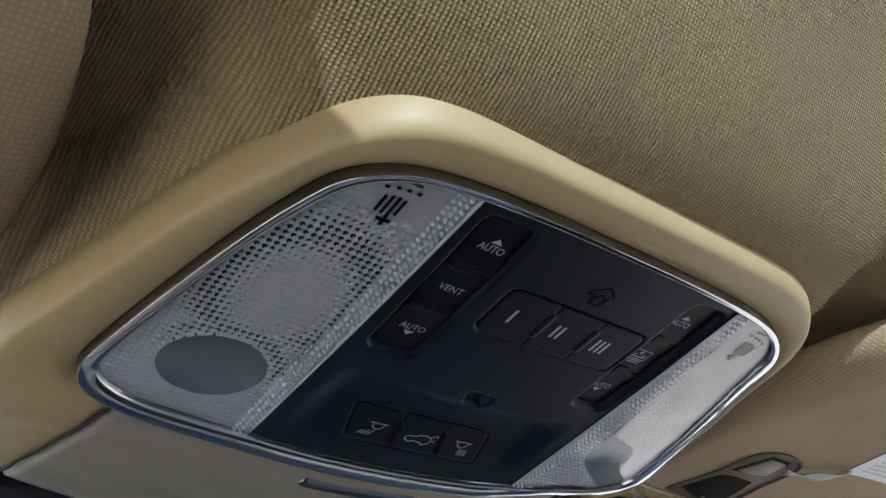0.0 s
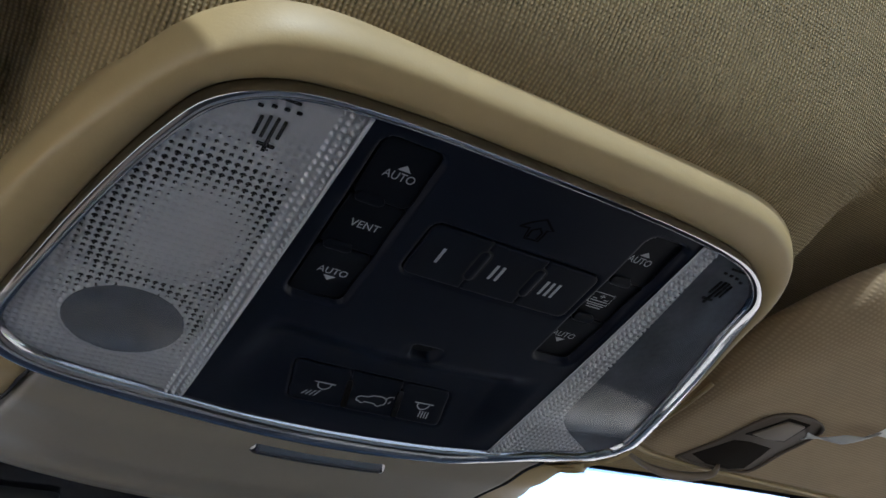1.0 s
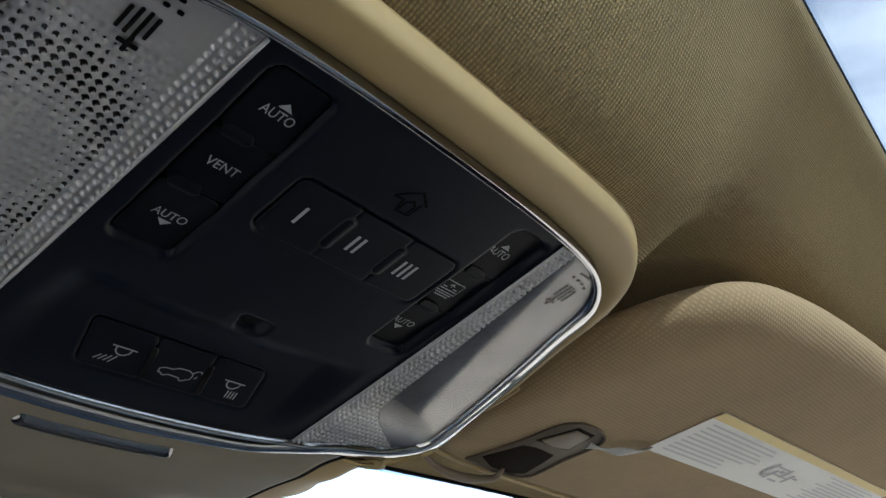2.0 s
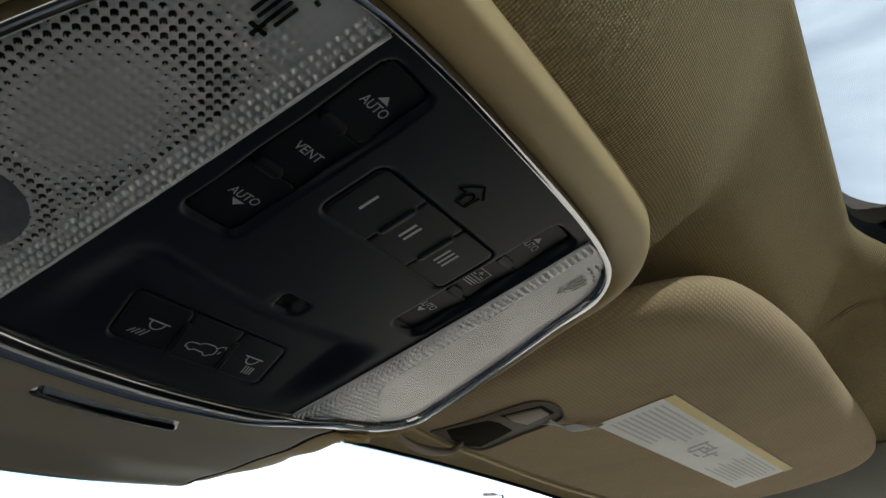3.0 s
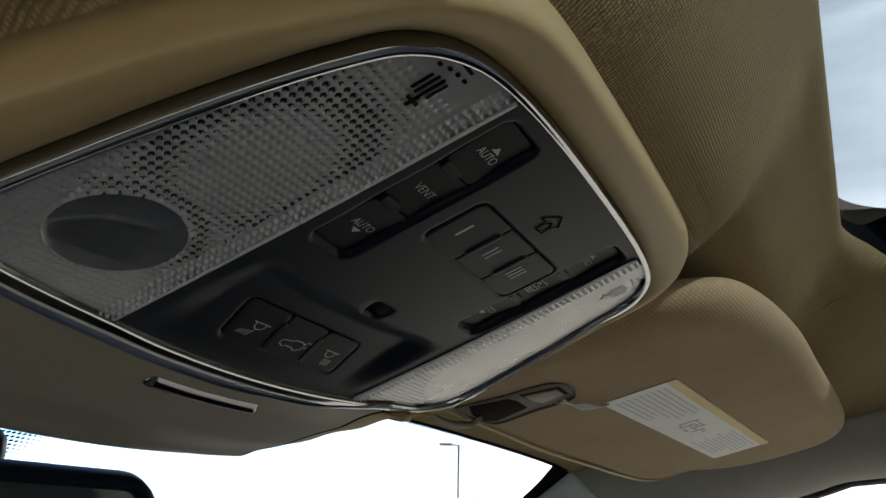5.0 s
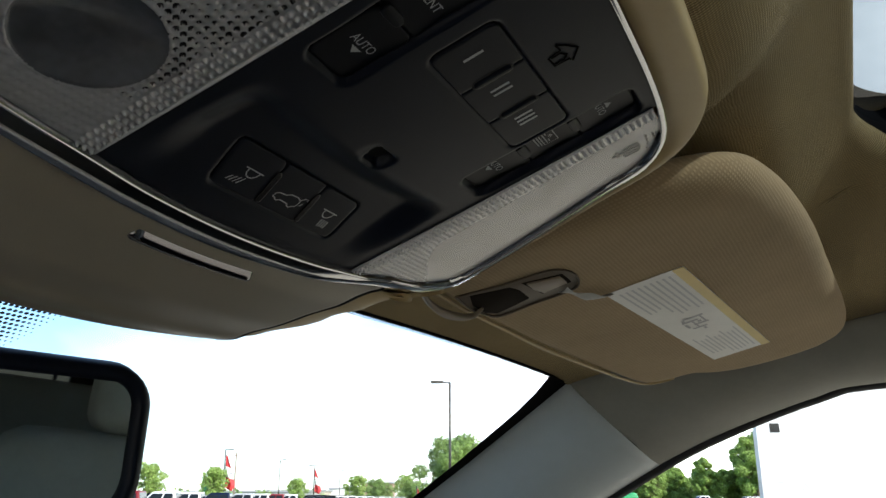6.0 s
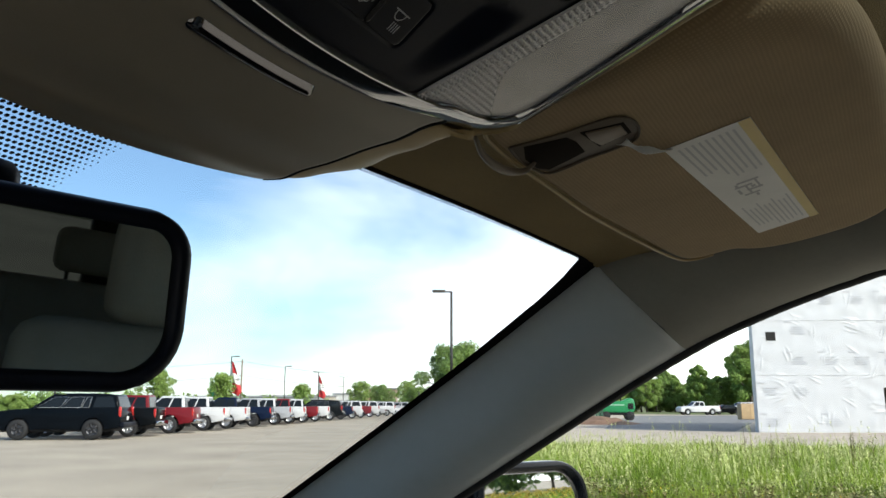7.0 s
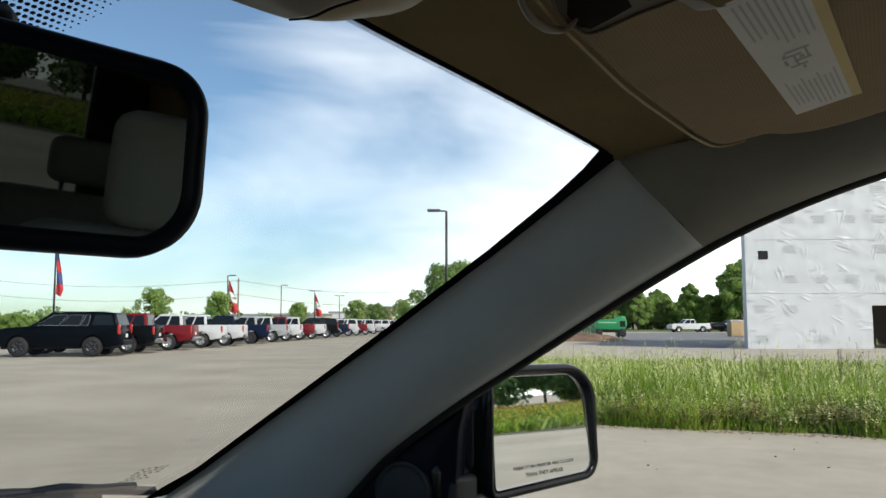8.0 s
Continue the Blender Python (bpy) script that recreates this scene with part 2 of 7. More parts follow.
def sheet(name, nu, nv, f, mat, parent=None, label="", thick=0.0, wrap=False, flip=False):
    """A surface f(a, b) over 0..1 x 0..1, closed round in a where wrap is set, thickened against its normal where thick is set."""
    cols = nu if wrap else nu + 1
    verts = [Vector(f(i / nu, j / nv)) for j in range(nv + 1) for i in range(cols)]
    faces = []
    for j in range(nv):
        for i in range(nu):
            a, b = j * cols + i, j * cols + (i + 1) % cols
            q = (a, b, b + cols, a + cols)
            faces.append(q[::-1] if flip else q)
    ob = solid(name, verts, faces, mat, parent, label)
    if thick:
        s = ob.modifiers.new("thick", "SOLIDIFY")
        s.thickness, s.offset = thick, -1
    return ob


def box_bm(size, at=(0, 0, 0), bevel=0.0, seg=2, bm=None):
    bm = bm or bmesh.new()
    r = bmesh.ops.create_cube(bm, size=1.0, matrix=Matrix.Translation(at) @ Matrix.Diagonal((*size, 1)))
    if bevel:
        edges = list({e for v in r["verts"] for e in v.link_edges})
        bmesh.ops.bevel(bm, geom=edges, offset=bevel, segments=seg, profile=0.6, affect="EDGES", clamp_overlap=True)
    return bm


def plate_bm(outline, z0, z1, bevel=0.0, seg=2, bm=None):
    """A plate with the given plan outline between two heights, the rim of the z1 side rounded."""
    bm = bm or bmesh.new()
    a = [bm.verts.new((p[0], p[1], z0)) for p in outline]
    b = [bm.verts.new((p[0], p[1], z1)) for p in outline]
    n = len(outline)
    bm.faces.new(a[::-1])
    top = bm.faces.new(b)
    for i in range(n):
        bm.faces.new((a[i], a[(i + 1) % n], b[(i + 1) % n], b[i]))
    if bevel:
        bmesh.ops.bevel(bm, geom=list(top.edges), offset=bevel, segments=seg, profile=0.5, affect="EDGES", clamp_overlap=True)
    bmesh.ops.recalc_face_normals(bm, faces=bm.faces)
    return bm


def rounded(u0, u1, v0, v1, r, seg=5):
    """A rounded rectangle."""
    out = []
    for cx, cy, start in ((u1 - r, v1 - r, 0), (u0 + r, v1 - r, 90), (u0 + r, v0 + r, 180), (u1 - r, v0 + r, 270)):
        for k in range(seg + 1):
            a = radians(start + 90 * k / seg)
            out.append((cx + r * math.cos(a), cy + r * math.sin(a)))
    return out


def tube_bm(points, radius, sides=8, bm=None, cap=True):
    """A round bar along points; radius may be a list."""
    bm = bm or bmesh.new()
    pts = [Vector(p) for p in points]
    rings = []
    for i, p in enumerate(pts):
        d = (pts[min(i + 1, len(pts) - 1)] - pts[max(i - 1, 0)]).normalized()
        x = d.orthogonal().normalized() if not rings else (lastx - d * lastx.dot(d)).normalized()
        lastx = x
        y = d.cross(x)
        r = radius[i] if isinstance(radius, (list, tuple)) else radius
        rings.append([bm.verts.new(p + (x * math.cos(2 * math.pi * k / sides) + y * math.sin(2 * math.pi * k / sides)) * r) for k in range(sides)])
    for a, b in zip(rings, rings[1:]):
        for k in range(sides):
            bm.faces.new((a[k], a[(k + 1) % sides], b[(k + 1) % sides], b[k]))
    if cap:
        bm.faces.new(rings[0][::-1])
        bm.faces.new(rings[-1])
    return bm


def lathe_bm(profile, axis="Y", sides=24, bm=None):
    """Turns (radius, along) points round an axis."""
    bm = bm or bmesh.new()
    rings = []
    for r, h in profile:
        ring = []
        for k in range(sides):
            a = 2 * math.pi * k / sides
            c, s = r * math.cos(a), r * math.sin(a)
            ring.append(bm.verts.new({"Y": (c, h, s), "Z": (c, s, h), "X": (h, c, s)}[axis]))
        rings.append(ring)
    for a, b in zip(rings, rings[1:]):
        for k in range(sides):
            bm.faces.new((a[k], a[(k + 1) % sides], b[(k + 1) % sides], b[k]))
    bmesh.ops.recalc_face_normals(bm, faces=bm.faces)
    return bm


def thing(name, m, label, category, group="", kind=""):
    ob = new(name)
    ob.empty_display_size = 0.02
    ob.matrix_world = m
    return tagged(ob, label, category, group, kind)


# ---- the car's roof lining ----
CON = pose(0, 0.21, 1.5414, -18.56, 0, 0)  # the console's panel: x right, y forwards, z up into the roof


def con_z(y):
    """Height of the console's panel plane."""
    return 1.5414 - 0.3357 * (y - 0.21)


def open_y(x):
    """Front edge of the sunroof opening."""
    return 0.0698 - (0.0 if abs(x) < 0.29 else 0.07 * (1 - math.sqrt(max(0.0, 1 - ((abs(x) - 0.29) / 0.07) ** 2))))


def front_y(x):
    """Front edge of the lining, at the windscreen's top."""
    return 0.408 - 0.15 * x * x


def pod_gap(x, y):
    """Distance in plan from the console's pod, negative inside."""
    if x > 0:
        half = ease([(0.10, 0.098), (0.13, 0.099), (0.163, 0.100), (0.20, 0.108), (0.24, 0.116), (0.26, 0.119), (0.30, 0.112), (0.34, 0.110)], y)
    else:
        half = ease([(0.10, 0.096), (0.135, 0.101), (0.163, 0.109), (0.205, 0.121), (0.249, 0.137), (0.28, 0.140), (0.34, 0.140)], y)
    r = 0.045 + 0.016 * smooth01(0.0, -0.05, x)
    dx, dy = abs(x) - half + r, abs(y - 0.240) - 0.114 - 0.005 * smooth01(-0.06, 0.04, x) + r
    if dx > r:
        dx = r + (1.25 + 0.35 * smooth01(0.11, 0.16, y)) * (dx - r)
    return math.hypot(max(dx, 0), max(dy, 0)) + min(max(dx, dy), 0) - r


def liner_z(x, y):
    z = ease([(-0.6, 1.655), (0.0, 1.648), (0.0715, 1.642), (0.125, 1.606)], y) if y < 0.125 else 1.606 - 0.041 * (y - 0.125) / 0.275
    k = smooth01(0.31, 0.42, abs(x))
    z = z * (1 - k) + k * (run([(-3, 1.66), (-0.6, 1.652), (0.0, 1.630), (0.126, 1.606)], y) if y < 0.125 else z)
    z -= 0.17 * max(0.0, abs(x) - 0.30) ** 2
    z -= 0.10 * smooth01(0.56, 0.74, abs(x)) * smooth01(0.5, 0.1, y) * 0.4
    # the lining rolls up into the sunroof's opening
    near = max(0.0, 1 - (y - open_y(x)) / 0.026) if y >= open_y(x) else 1.0
    z += 0.013 * (1 - math.sqrt(max(0.0, 1 - near * near))) * smooth01(0.36, 0.33, abs(x)) * smooth01(-0.05, 0.0, y)
    d = pod_gap(x, y)
    edge = con_z(y) + 0.0052 + 0.004 * smooth01(0.255, 0.30, y) + 0.062 * smooth01(0.275, 0.43, y)
    if d <= 0:
        return edge
    x = min(1.0, d / (0.056 - 0.034 * smooth01(0.14, 0.20, y) + 0.055 * smooth01(0.08, 0.20, x) * smooth01(0.17, 0.07, y)))
    return edge + (z - edge) * (0.75 * (1 - (1 - x * x) ** 2) + 0.25 * math.sin(0.5 * math.pi * x))


def liner_block(x0, x1, nx, ny, back):
    def f(a, b):
        x = x0 + (x1 - x0) * a
        y0 = back(x)
        y = y0 + (front_y(x) - y0) * (0.3 * b + 0.7 * b * b)
        return (x, y, liner_z(x, y))
    cols = nx + 1
    return [f(i / nx, j / ny) for j in range(ny + 1) for i in range(cols)], [(j * cols + i, (j + 1) * cols + i, (j + 1) * cols + i + 1, j * cols + i + 1) for j in range(ny) for i in range(nx)]


lv, lf = [], []
for block in (liner_block(-0.36, 0.36, 180, 130, open_y), liner_block(0.36, 0.64, 56, 130, lambda x: -0.6), liner_block(-0.64, -0.36, 56, 130, lambda x: -0.6)):
    k = len(lv)
    lv += block[0]
    lf += [tuple(i + k for i in q) for q in block[1]]
# the turned-up lip round the sunroof opening
k = len(lv)
lip = [(x, open_y(x)) for x in [-0.36 + 0.72 * i / 144 for i in range(145)]]
lip = [(-0.36, -0.6)] + lip + [(0.36, -0.6)]
for rise, out in ((0.0, 0.0), (0.0015, 0.0004), (0.004, 0.0005)):
    for x, y in lip:
        lv.append((x, y + out, liner_z(x, y) + rise))
n = len(lip)
for s in range(2):
    for i in range(n - 1):
        a = k + s * n + i
        lf.append((a, a + 1, a + n + 1, a + n))
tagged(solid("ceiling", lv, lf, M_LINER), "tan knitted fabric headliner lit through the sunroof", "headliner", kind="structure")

# black seal round the sunroof, the glass above it and the roof skin that closes the car and bounds the sun's patch
def seal(a, b):
    x, y = lip[int(round(a * (len(lip) - 1)))]
    return (x * (1 + 0.004 * b), y + 0.001 + 0.003 * b, liner_z(x, y) + 0.0035 + (1.686 - liner_z(x, y) - 0.0035) * b)


tagged(sheet("trim_sunroof_seal", len(lip) - 1, 3, seal, M_SEAL), "black rubber seal round the sunroof opening", "seal", kind="structure")
roof_v, roof_f = [], []


def roof_strip(x0, x1, y0, y1, nx=16, ny=16):
    k = len(roof_v)
    for j in range(ny + 1):
        for i in range(nx + 1):
            x, y = x0 + (x1 - x0) * i / nx, y0 + (y1 - y0) * j / ny
            roof_v.append((x, y, 1.695 - 0.12 * x * x - 0.16 * max(0, y) - 0.03 * max(0, -y - 1) ** 2))
    for j in range(ny):
        for i in range(nx):
            a = k + j * (nx + 1) + i
            roof_f.append((a, a + 1, a + nx + 2, a + nx + 1))


# the left strip overhangs the glass, an unseen addition that shades the lining
for strip in ((-0.62, 0.62, 0.085, 0.385), (-0.62, -0.175, -0.62, 0.085), (0.335, 0.62, -0.62, 0.085), (-0.62, 0.62, -2.3, -0.62)):
    roof_strip(*strip)
tagged(solid("roof", roof_v, roof_f, shade("dark_body_paint", (0.01, 0.012, 0.02), 0.25, coat=0.6, vary=0.05)), "dark painted car roof skin, with an added overhang shading the sunroof's left", "roof", kind="structure")
glass = sheet("window_1", 12, 10, lambda a, b: (-0.38 + 0.76 * a, -0.62 + 0.71 * b, 1.682 - 0.10 * (-0.38 + 0.76 * a) ** 2 - 0.05 * max(0, b - 0.8)), M_PANE_DARK, flip=True)
tagged(glass, "tinted glass sunroof panel", "sunroof", kind="structure")
# front blind wall of the sunroof tray
tagged(part("trim_sunroof_tray", box_bm((0.74, 0.010, 0.030), (0, 0.090, 1.668), 0.003), M_SEAL, None), "black tray edge under the sunroof glass", "tray", kind="structure")

# ---- overhead console ----
MM = 0.001
console = thing("overhead_console", CON, "tan overhead console with black switch panel and two reading lamps", "console")

# right half of the bezel's outer and inner outlines, from the back's middle to the front's, in mm
BEZ_OUT = [(0, -76), (40, -75.5), (68, -73.3), (84, -69), (95, -61), (101, -50), (107, -34), (113.5, -12), (118.5, 8), (122.5, 25), (124.5, 38), (121.5, 48), (112, 55), (95, 60), (65, 65), (35, 69), (0, 71)]
BEZ_IN = [(0, -73.4), (40, -72.9), (67, -70.8), (81.5, -66.5), (91.5, -59), (97.5, -48), (103.5, -32), (109.5, -11), (114.5, 9), (118, 25), (119, 36), (115, 43), (105, 48.5), (88, 52), (62, 55.5), (35, 59), (0, 60.5)]


def whole(half):
    return [(u, v, 0) for u, v in half] + [(-u, v, 0) for u, v in half[-2:0:-1]]


out_ring = spline(whole(BEZ_OUT), 260, True)
for q_ in out_ring:
    q_.x += 3.0 * smooth01(70, 100, q_.x) * smooth01(-68, -46, q_.y) * smooth01(60, 46, q_.y)
in_ring = spline(whole(BEZ_IN), 260, True)
# the passenger's side of the bezel is broader than the driver's
for q_ in in_ring:
    q_.y -= 2.6 * smooth01(28, 46, q_.y) * smooth01(66, 88, q_.x)
    q_.x -= 3.6 * smooth01(70, 96, q_.x) * smooth01(-62, -34, q_.y)


def crown(u, v):
    """The gentle belly of the whole panel, in mm (minus: out of the roof)."""
    return -2.6 * (1 - (u / 130) ** 2) * (1 - ((v + 5) / 110) ** 2) + 1.4


def bezel(a, b):
    i = int(round(a * 260)) % 260
    p, q = in_ring[i], out_ring[i]
    x = p.lerp(q, b)
    w = (q - p).length
    bulge = min(1.0, math.sin(math.pi * min(1, max(0, b))) * (0.85 + 0.34 * w)) ** 0.8 * (1.9 + 0.03 * w) + 0.5 * math.sin(math.pi * min(1, max(0, b)))
    # the passenger's side leans up towards its outer edge
    side = smooth01(45, 85, x.x) * smooth01(-70, -40, x.y)
    lean = 0.26 * w * b * side + (2.4 - 1.2 * side) * max(0.0, b - 0.88) / 0.12
    return (x.x * MM, x.y * MM, (crown(x.x, x.y) - bulge + lean) * MM)


sheet("chrome_bezel", 260, 26, bezel, M_CHROME, console, "polished chrome bezel", wrap=True, flip=True)

SLOTS = ((-52.5, -33.5, -68, -4.5), (38.5, 55.5, -68, -4.5))


def in_round(u, v, box, r):
    u0, u1, v0, v1 = box
    dx, dy = abs(u - (u0 + u1) / 2) - (u1 - u0) / 2 + r, abs(v - (v0 + v1) / 2) - (v1 - v0) / 2 + r
    return math.hypot(max(dx, 0), max(dy, 0)) + min(max(dx, dy), 0) - r


def scoop(u, v):
    """Depth in mm of the hollow round the front keys."""
    return 4.6 * smooth01(9, 21, v + 0.0016 * u * u) * (1 - smooth01(22, 58, v)) * (1 - smooth01(42, 56, abs(u) + 0.12 * max(0, 30 - v)))


def panel_h(u, v):
    """Relief of the black panel in mm."""
    h = crown(u, v)
    h += scoop(u, v)
    for box in SLOTS:
        h += (2.6 if u < 0 else 3.5) * (1 - smooth01(-0.7, 0.5, in_round(u, v, box, 4)))
    h += 1.1 * (1 - smooth01(-0.5, 0.5, in_round(u, v, (-26, 36, -47.5, -25.5), 4)))
    h += 1.1 * (1 - smooth01(-0.5, 0.5, in_round(u - 0.25 * (v - 38), v, (-31, 30.5, 28.6, 47.4), 3)))
    h += 4.2 * (1 - smooth01(-0.9, 0.9, in_round((u - 3) * (1 + 0.04 * (v - 7)) + 3, v, (-1.8, 7.8, 3.7, 10.3), 1.8)))
    h += 0.3 * (1 - smooth01(0.0, 3.5, in_round(u, v, (-3.5, 6, 5, 9), 1.5)))
    return h


def side_u(v):
    """Where the black panel meets a lamp lens."""
    return 57.5 + 4.0 * (v + 72) / 128


def panel_point(a, b):
    s = 2 * a - 1
    u0 = s * 60
    vb = -73.6 + 0.8 * (u0 / 60) ** 2
    vf = 60.8 - 5.0 * (u0 / 60) ** 2
    v = vb + (vf - vb) * b
    u = s * side_u(v)
    return (u * MM, v * MM, panel_h(u, v) * MM)


sheet("switch_panel", 150, 160, panel_point, M_BLACK, console, "soft black plastic switch panel")
# dark back wall behind the panel and lenses
part("backing", plate_bm([(p.x * MM, p.y * MM) for p in out_ring[::4]], 0.024, 0.027), M_DARK, console)


def ring_u(v, s):
    """Outer edge of a lens at v, on the passenger's (1) or the driver's side (-1)."""
    return max((p.x * s for p in in_ring if abs(p.y - v) < 1.6), default=0)


RING_U = {s: {v: ring_u(v, s) for v in range(-74, 62)} for s in (-1, 1)}


MARK = ((81.5, -57.5, 0.9, 6), (79.6, -57.8, 0.9, 7), (77.7, -58.0, 0.9, 7), (75.8, -58.2, 0.9, 6), (77.6, -52.6, 4.6, 1.1), (77.6, -52.6, 1.1, 4.2), (83, -63, 1.4, 1.0), (80, -64, 1.4, 1.0), (77, -64.4, 1.4, 1.0), (74, -64.6, 1.4, 1.0), (79, -67, 9, 0.9))


PITCH = 2.35


def bead_strip(v):
    """Width in mm of the beaded strip along the passenger lens's inner edge; it spreads out towards the front."""
    return 7.2 + 0.085 * (v + 60) + 34 * smooth01(18, 54, v) ** 1.4


def lens_relief(u, v, s):
    """Depth in mm of the pimpled inner face of a lens behind its smooth outer face; a round well holds the bulb."""
    x = u * s
    cell = (math.sin(math.pi * u / PITCH) * math.sin(math.pi * v / PITCH)) ** 2
    d = math.hypot((x - 89) / 1.12, v - 25) if s < 0 else 40.0
    k = smooth01(15.0, 15.8, d) * (0.12 + 0.88 * smooth01(-62, -52, v))
    gap = x - side_u(v)
    if s > 0:
        k *= 1 - smooth01(0, 1.5, gap - bead_strip(v))
    edge = 1 - smooth01(6.6, 7.4, gap)
    h = 0.7 + 1.7 * k * smooth01(0.25, 0.8, cell) * (1 - edge) * pit_share(u, v, s) + 0.45 * k * cell * (1 - edge)
    h -= 1.25 * edge * smooth01(0.05, 0.9, cell)
    h += 3.2 * max(0.0, 1 - (d / 15.2) ** 2) - 0.5 * math.exp(-((d - 15.6) / 0.45) ** 2)
    return h


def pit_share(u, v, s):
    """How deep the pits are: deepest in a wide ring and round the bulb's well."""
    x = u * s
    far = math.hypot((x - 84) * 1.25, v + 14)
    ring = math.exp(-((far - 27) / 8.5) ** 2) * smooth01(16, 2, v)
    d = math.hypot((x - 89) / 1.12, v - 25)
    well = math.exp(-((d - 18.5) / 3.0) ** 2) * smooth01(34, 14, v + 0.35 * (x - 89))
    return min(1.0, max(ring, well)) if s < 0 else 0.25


def lens_lattice(s):
    """Diffuser of a lens on a square lattice of eight cells a pimple, with the pits picked out as cells of their own,
    coloured dark for their look through the lens.
    """
    n, step = 8, PITCH / 8
    i0, i1, j0, j1 = int(57 / step), int(121 / step), int(-71 / step), int(56.5 / step)
    verts, faces, kinds, index = [], [], [], {}

    def at(i, j):
        if (i, j) not in index:
            u, v = i * step, j * step
            index[i, j] = len(verts)
            verts.append((s * u * MM, v * MM, (crown(u, v) - 0.6 + lens_relief(s * u, v, s)) * MM))
        return index[i, j]

    for j in range(j0, j1):
        v = (j + 0.5) * step
        lo = int(math.floor(v))
        f = v - lo
        rim = RING_U[s].get(lo, 0) * (1 - f) + RING_U[s].get(lo + 1, 0) * f + 0.5
        for i in range(i0, i1):
            u = (i + 0.5) * step
            if not side_u(v) + 0.2 < u < rim:
                continue
            q = (at(i, j), at(i + 1, j), at(i + 1, j + 1), at(i, j + 1))
            faces.append(q if s < 0 else q[::-1])
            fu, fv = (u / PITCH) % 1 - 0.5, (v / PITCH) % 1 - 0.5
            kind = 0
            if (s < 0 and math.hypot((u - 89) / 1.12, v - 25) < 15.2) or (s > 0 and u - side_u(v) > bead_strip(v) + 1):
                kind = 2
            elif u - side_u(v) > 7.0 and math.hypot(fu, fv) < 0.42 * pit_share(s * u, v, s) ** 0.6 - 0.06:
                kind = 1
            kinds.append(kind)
    return verts, faces, kinds


def lens_grid(s, rows, cols):
    vs = [-70.5 + 126 * j / rows for j in range(rows + 1)]
    verts, faces = [], []
    for v in vs:
        u0 = side_u(v) + 0.5
        lo = int(math.floor(v))
        f = v - lo
        r = RING_U[s].get(lo, 0) * (1 - f) + RING_U[s].get(lo + 1, 0) * f
        r = max(r - 0.3, u0 + 0.05)
        for i in range(cols + 1):
            u = u0 + (r - u0) * i / cols
            verts.append((s * u * MM, v * MM, (crown(u, v) - 0.6) * MM))
    for j in range(rows):
        for i in range(cols):
            a = j * (cols + 1) + i
            q = (a, a + 1, a + cols + 2, a + cols + 1)
            faces.append(q if s < 0 else q[::-1])
    return verts, faces


M_LENS = pane_material("clear_lens_plastic", (0.96, 0.95, 0.94), 0.03)
M_PIMPLE = shade("pimpled_lens_plastic", (0.425, 0.425, 0.445), 0.16, 0.25, vary=0.04, scale=40)
# pits are coloured dark, in place of the lens bending light away from them
M_PIT_SHADE = shade("lens_pit_shade", (0.028, 0.028, 0.03), 0.12, vary=0.1, scale=60)
M_DISC = shade("smooth_lens_window", (0.085, 0.092, 0.105), 0.06, vary=0.3, scale=45)
M_MARK = shade("dark_lens_mark", (0.008, 0.008, 0.009), 0.6, spec=0.05)
for s in (-1, 1):
    lamp = part("reading_lamp", box_bm((0.0010, 0.124, 0.010), (s * 0.0598, -0.008, 0.005), 0.0003), M_PIMPLE, console, "reading lamp behind a pimpled clear lens")
    dv, df, kinds = lens_lattice(s)
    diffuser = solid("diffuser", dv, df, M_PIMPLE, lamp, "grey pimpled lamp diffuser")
    diffuser.data.materials.append(M_PIT_SHADE)
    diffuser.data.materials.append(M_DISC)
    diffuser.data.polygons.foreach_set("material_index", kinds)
    o = solid("lens", *lens_grid(s, 40, 24), M_LENS, lamp, "smooth clear lamp lens")
    o.visible_shadow = False
    # dark moulded mark near the lens's back: three slanted bars, a cross and a row of dots
    bm = bmesh.new()
    for u, v, lu, lv in MARK:
        box_bm((lu * MM, lv * MM, 0.0006), (s * u * MM, v * MM, (crown(u, v) - 0.25) * MM), 0.0002, 1, bm)
    tagged(part("lens_mark", bm, M_MARK, lamp, "small dark moulded mark", flat=True), kind="stuff")


# tan surround: from the bezel over a round shoulder and up into the lining
def surround_inner():
    pts = [(p.x, p.y) for p in spline([(107.5, 60.5, 0), (112.5, 56, 0)] + [(u, v, 0) for u, v in BEZ_OUT[11::-1]], 60)]
    edge = [(79.6, 139), (80, 122), (80.8, 104), (84.6, 84), (89.2, 70), (94, 62.5)] + pts
    driver = [(-122, 140), (-118, 118), (-114, 98), (-110.5, 78)] + [(-u, v) for u, v in pts]
    return driver[:-1] + [(u, v) for u, v in edge[::-1]]


SUR_OUT = [(0, -93), (40, -93.5), (65, -92.5), (82, -87.5), (94, -79.5), (101.5, -70), (105.5, -60), (108, -49), (111.5, -35), (117, -13), (122, 8), (126, 25), (127.5, 38), (124, 49), (117.5, 63), (117, 80), (118, 98), (117, 111), (112, 124), (100, 141)]
sur_in = spline([(u, v, 0) for u, v in surround_inner()], 220)
SUR_DRIVER = [(0, -93), (40, -92), (62, -91), (79, -88.5), (93, -82), (106, -68), (118, -43), (132, -5), (141, 20), (148, 41), (151, 74), (151, 98), (148, 112), (142, 127), (130, 145)]
sur_out = spline([(-u, v, 0) for u, v in SUR_DRIVER[::-1]] + [(u, v, 0) for u, v in SUR_OUT[1:]], 220)


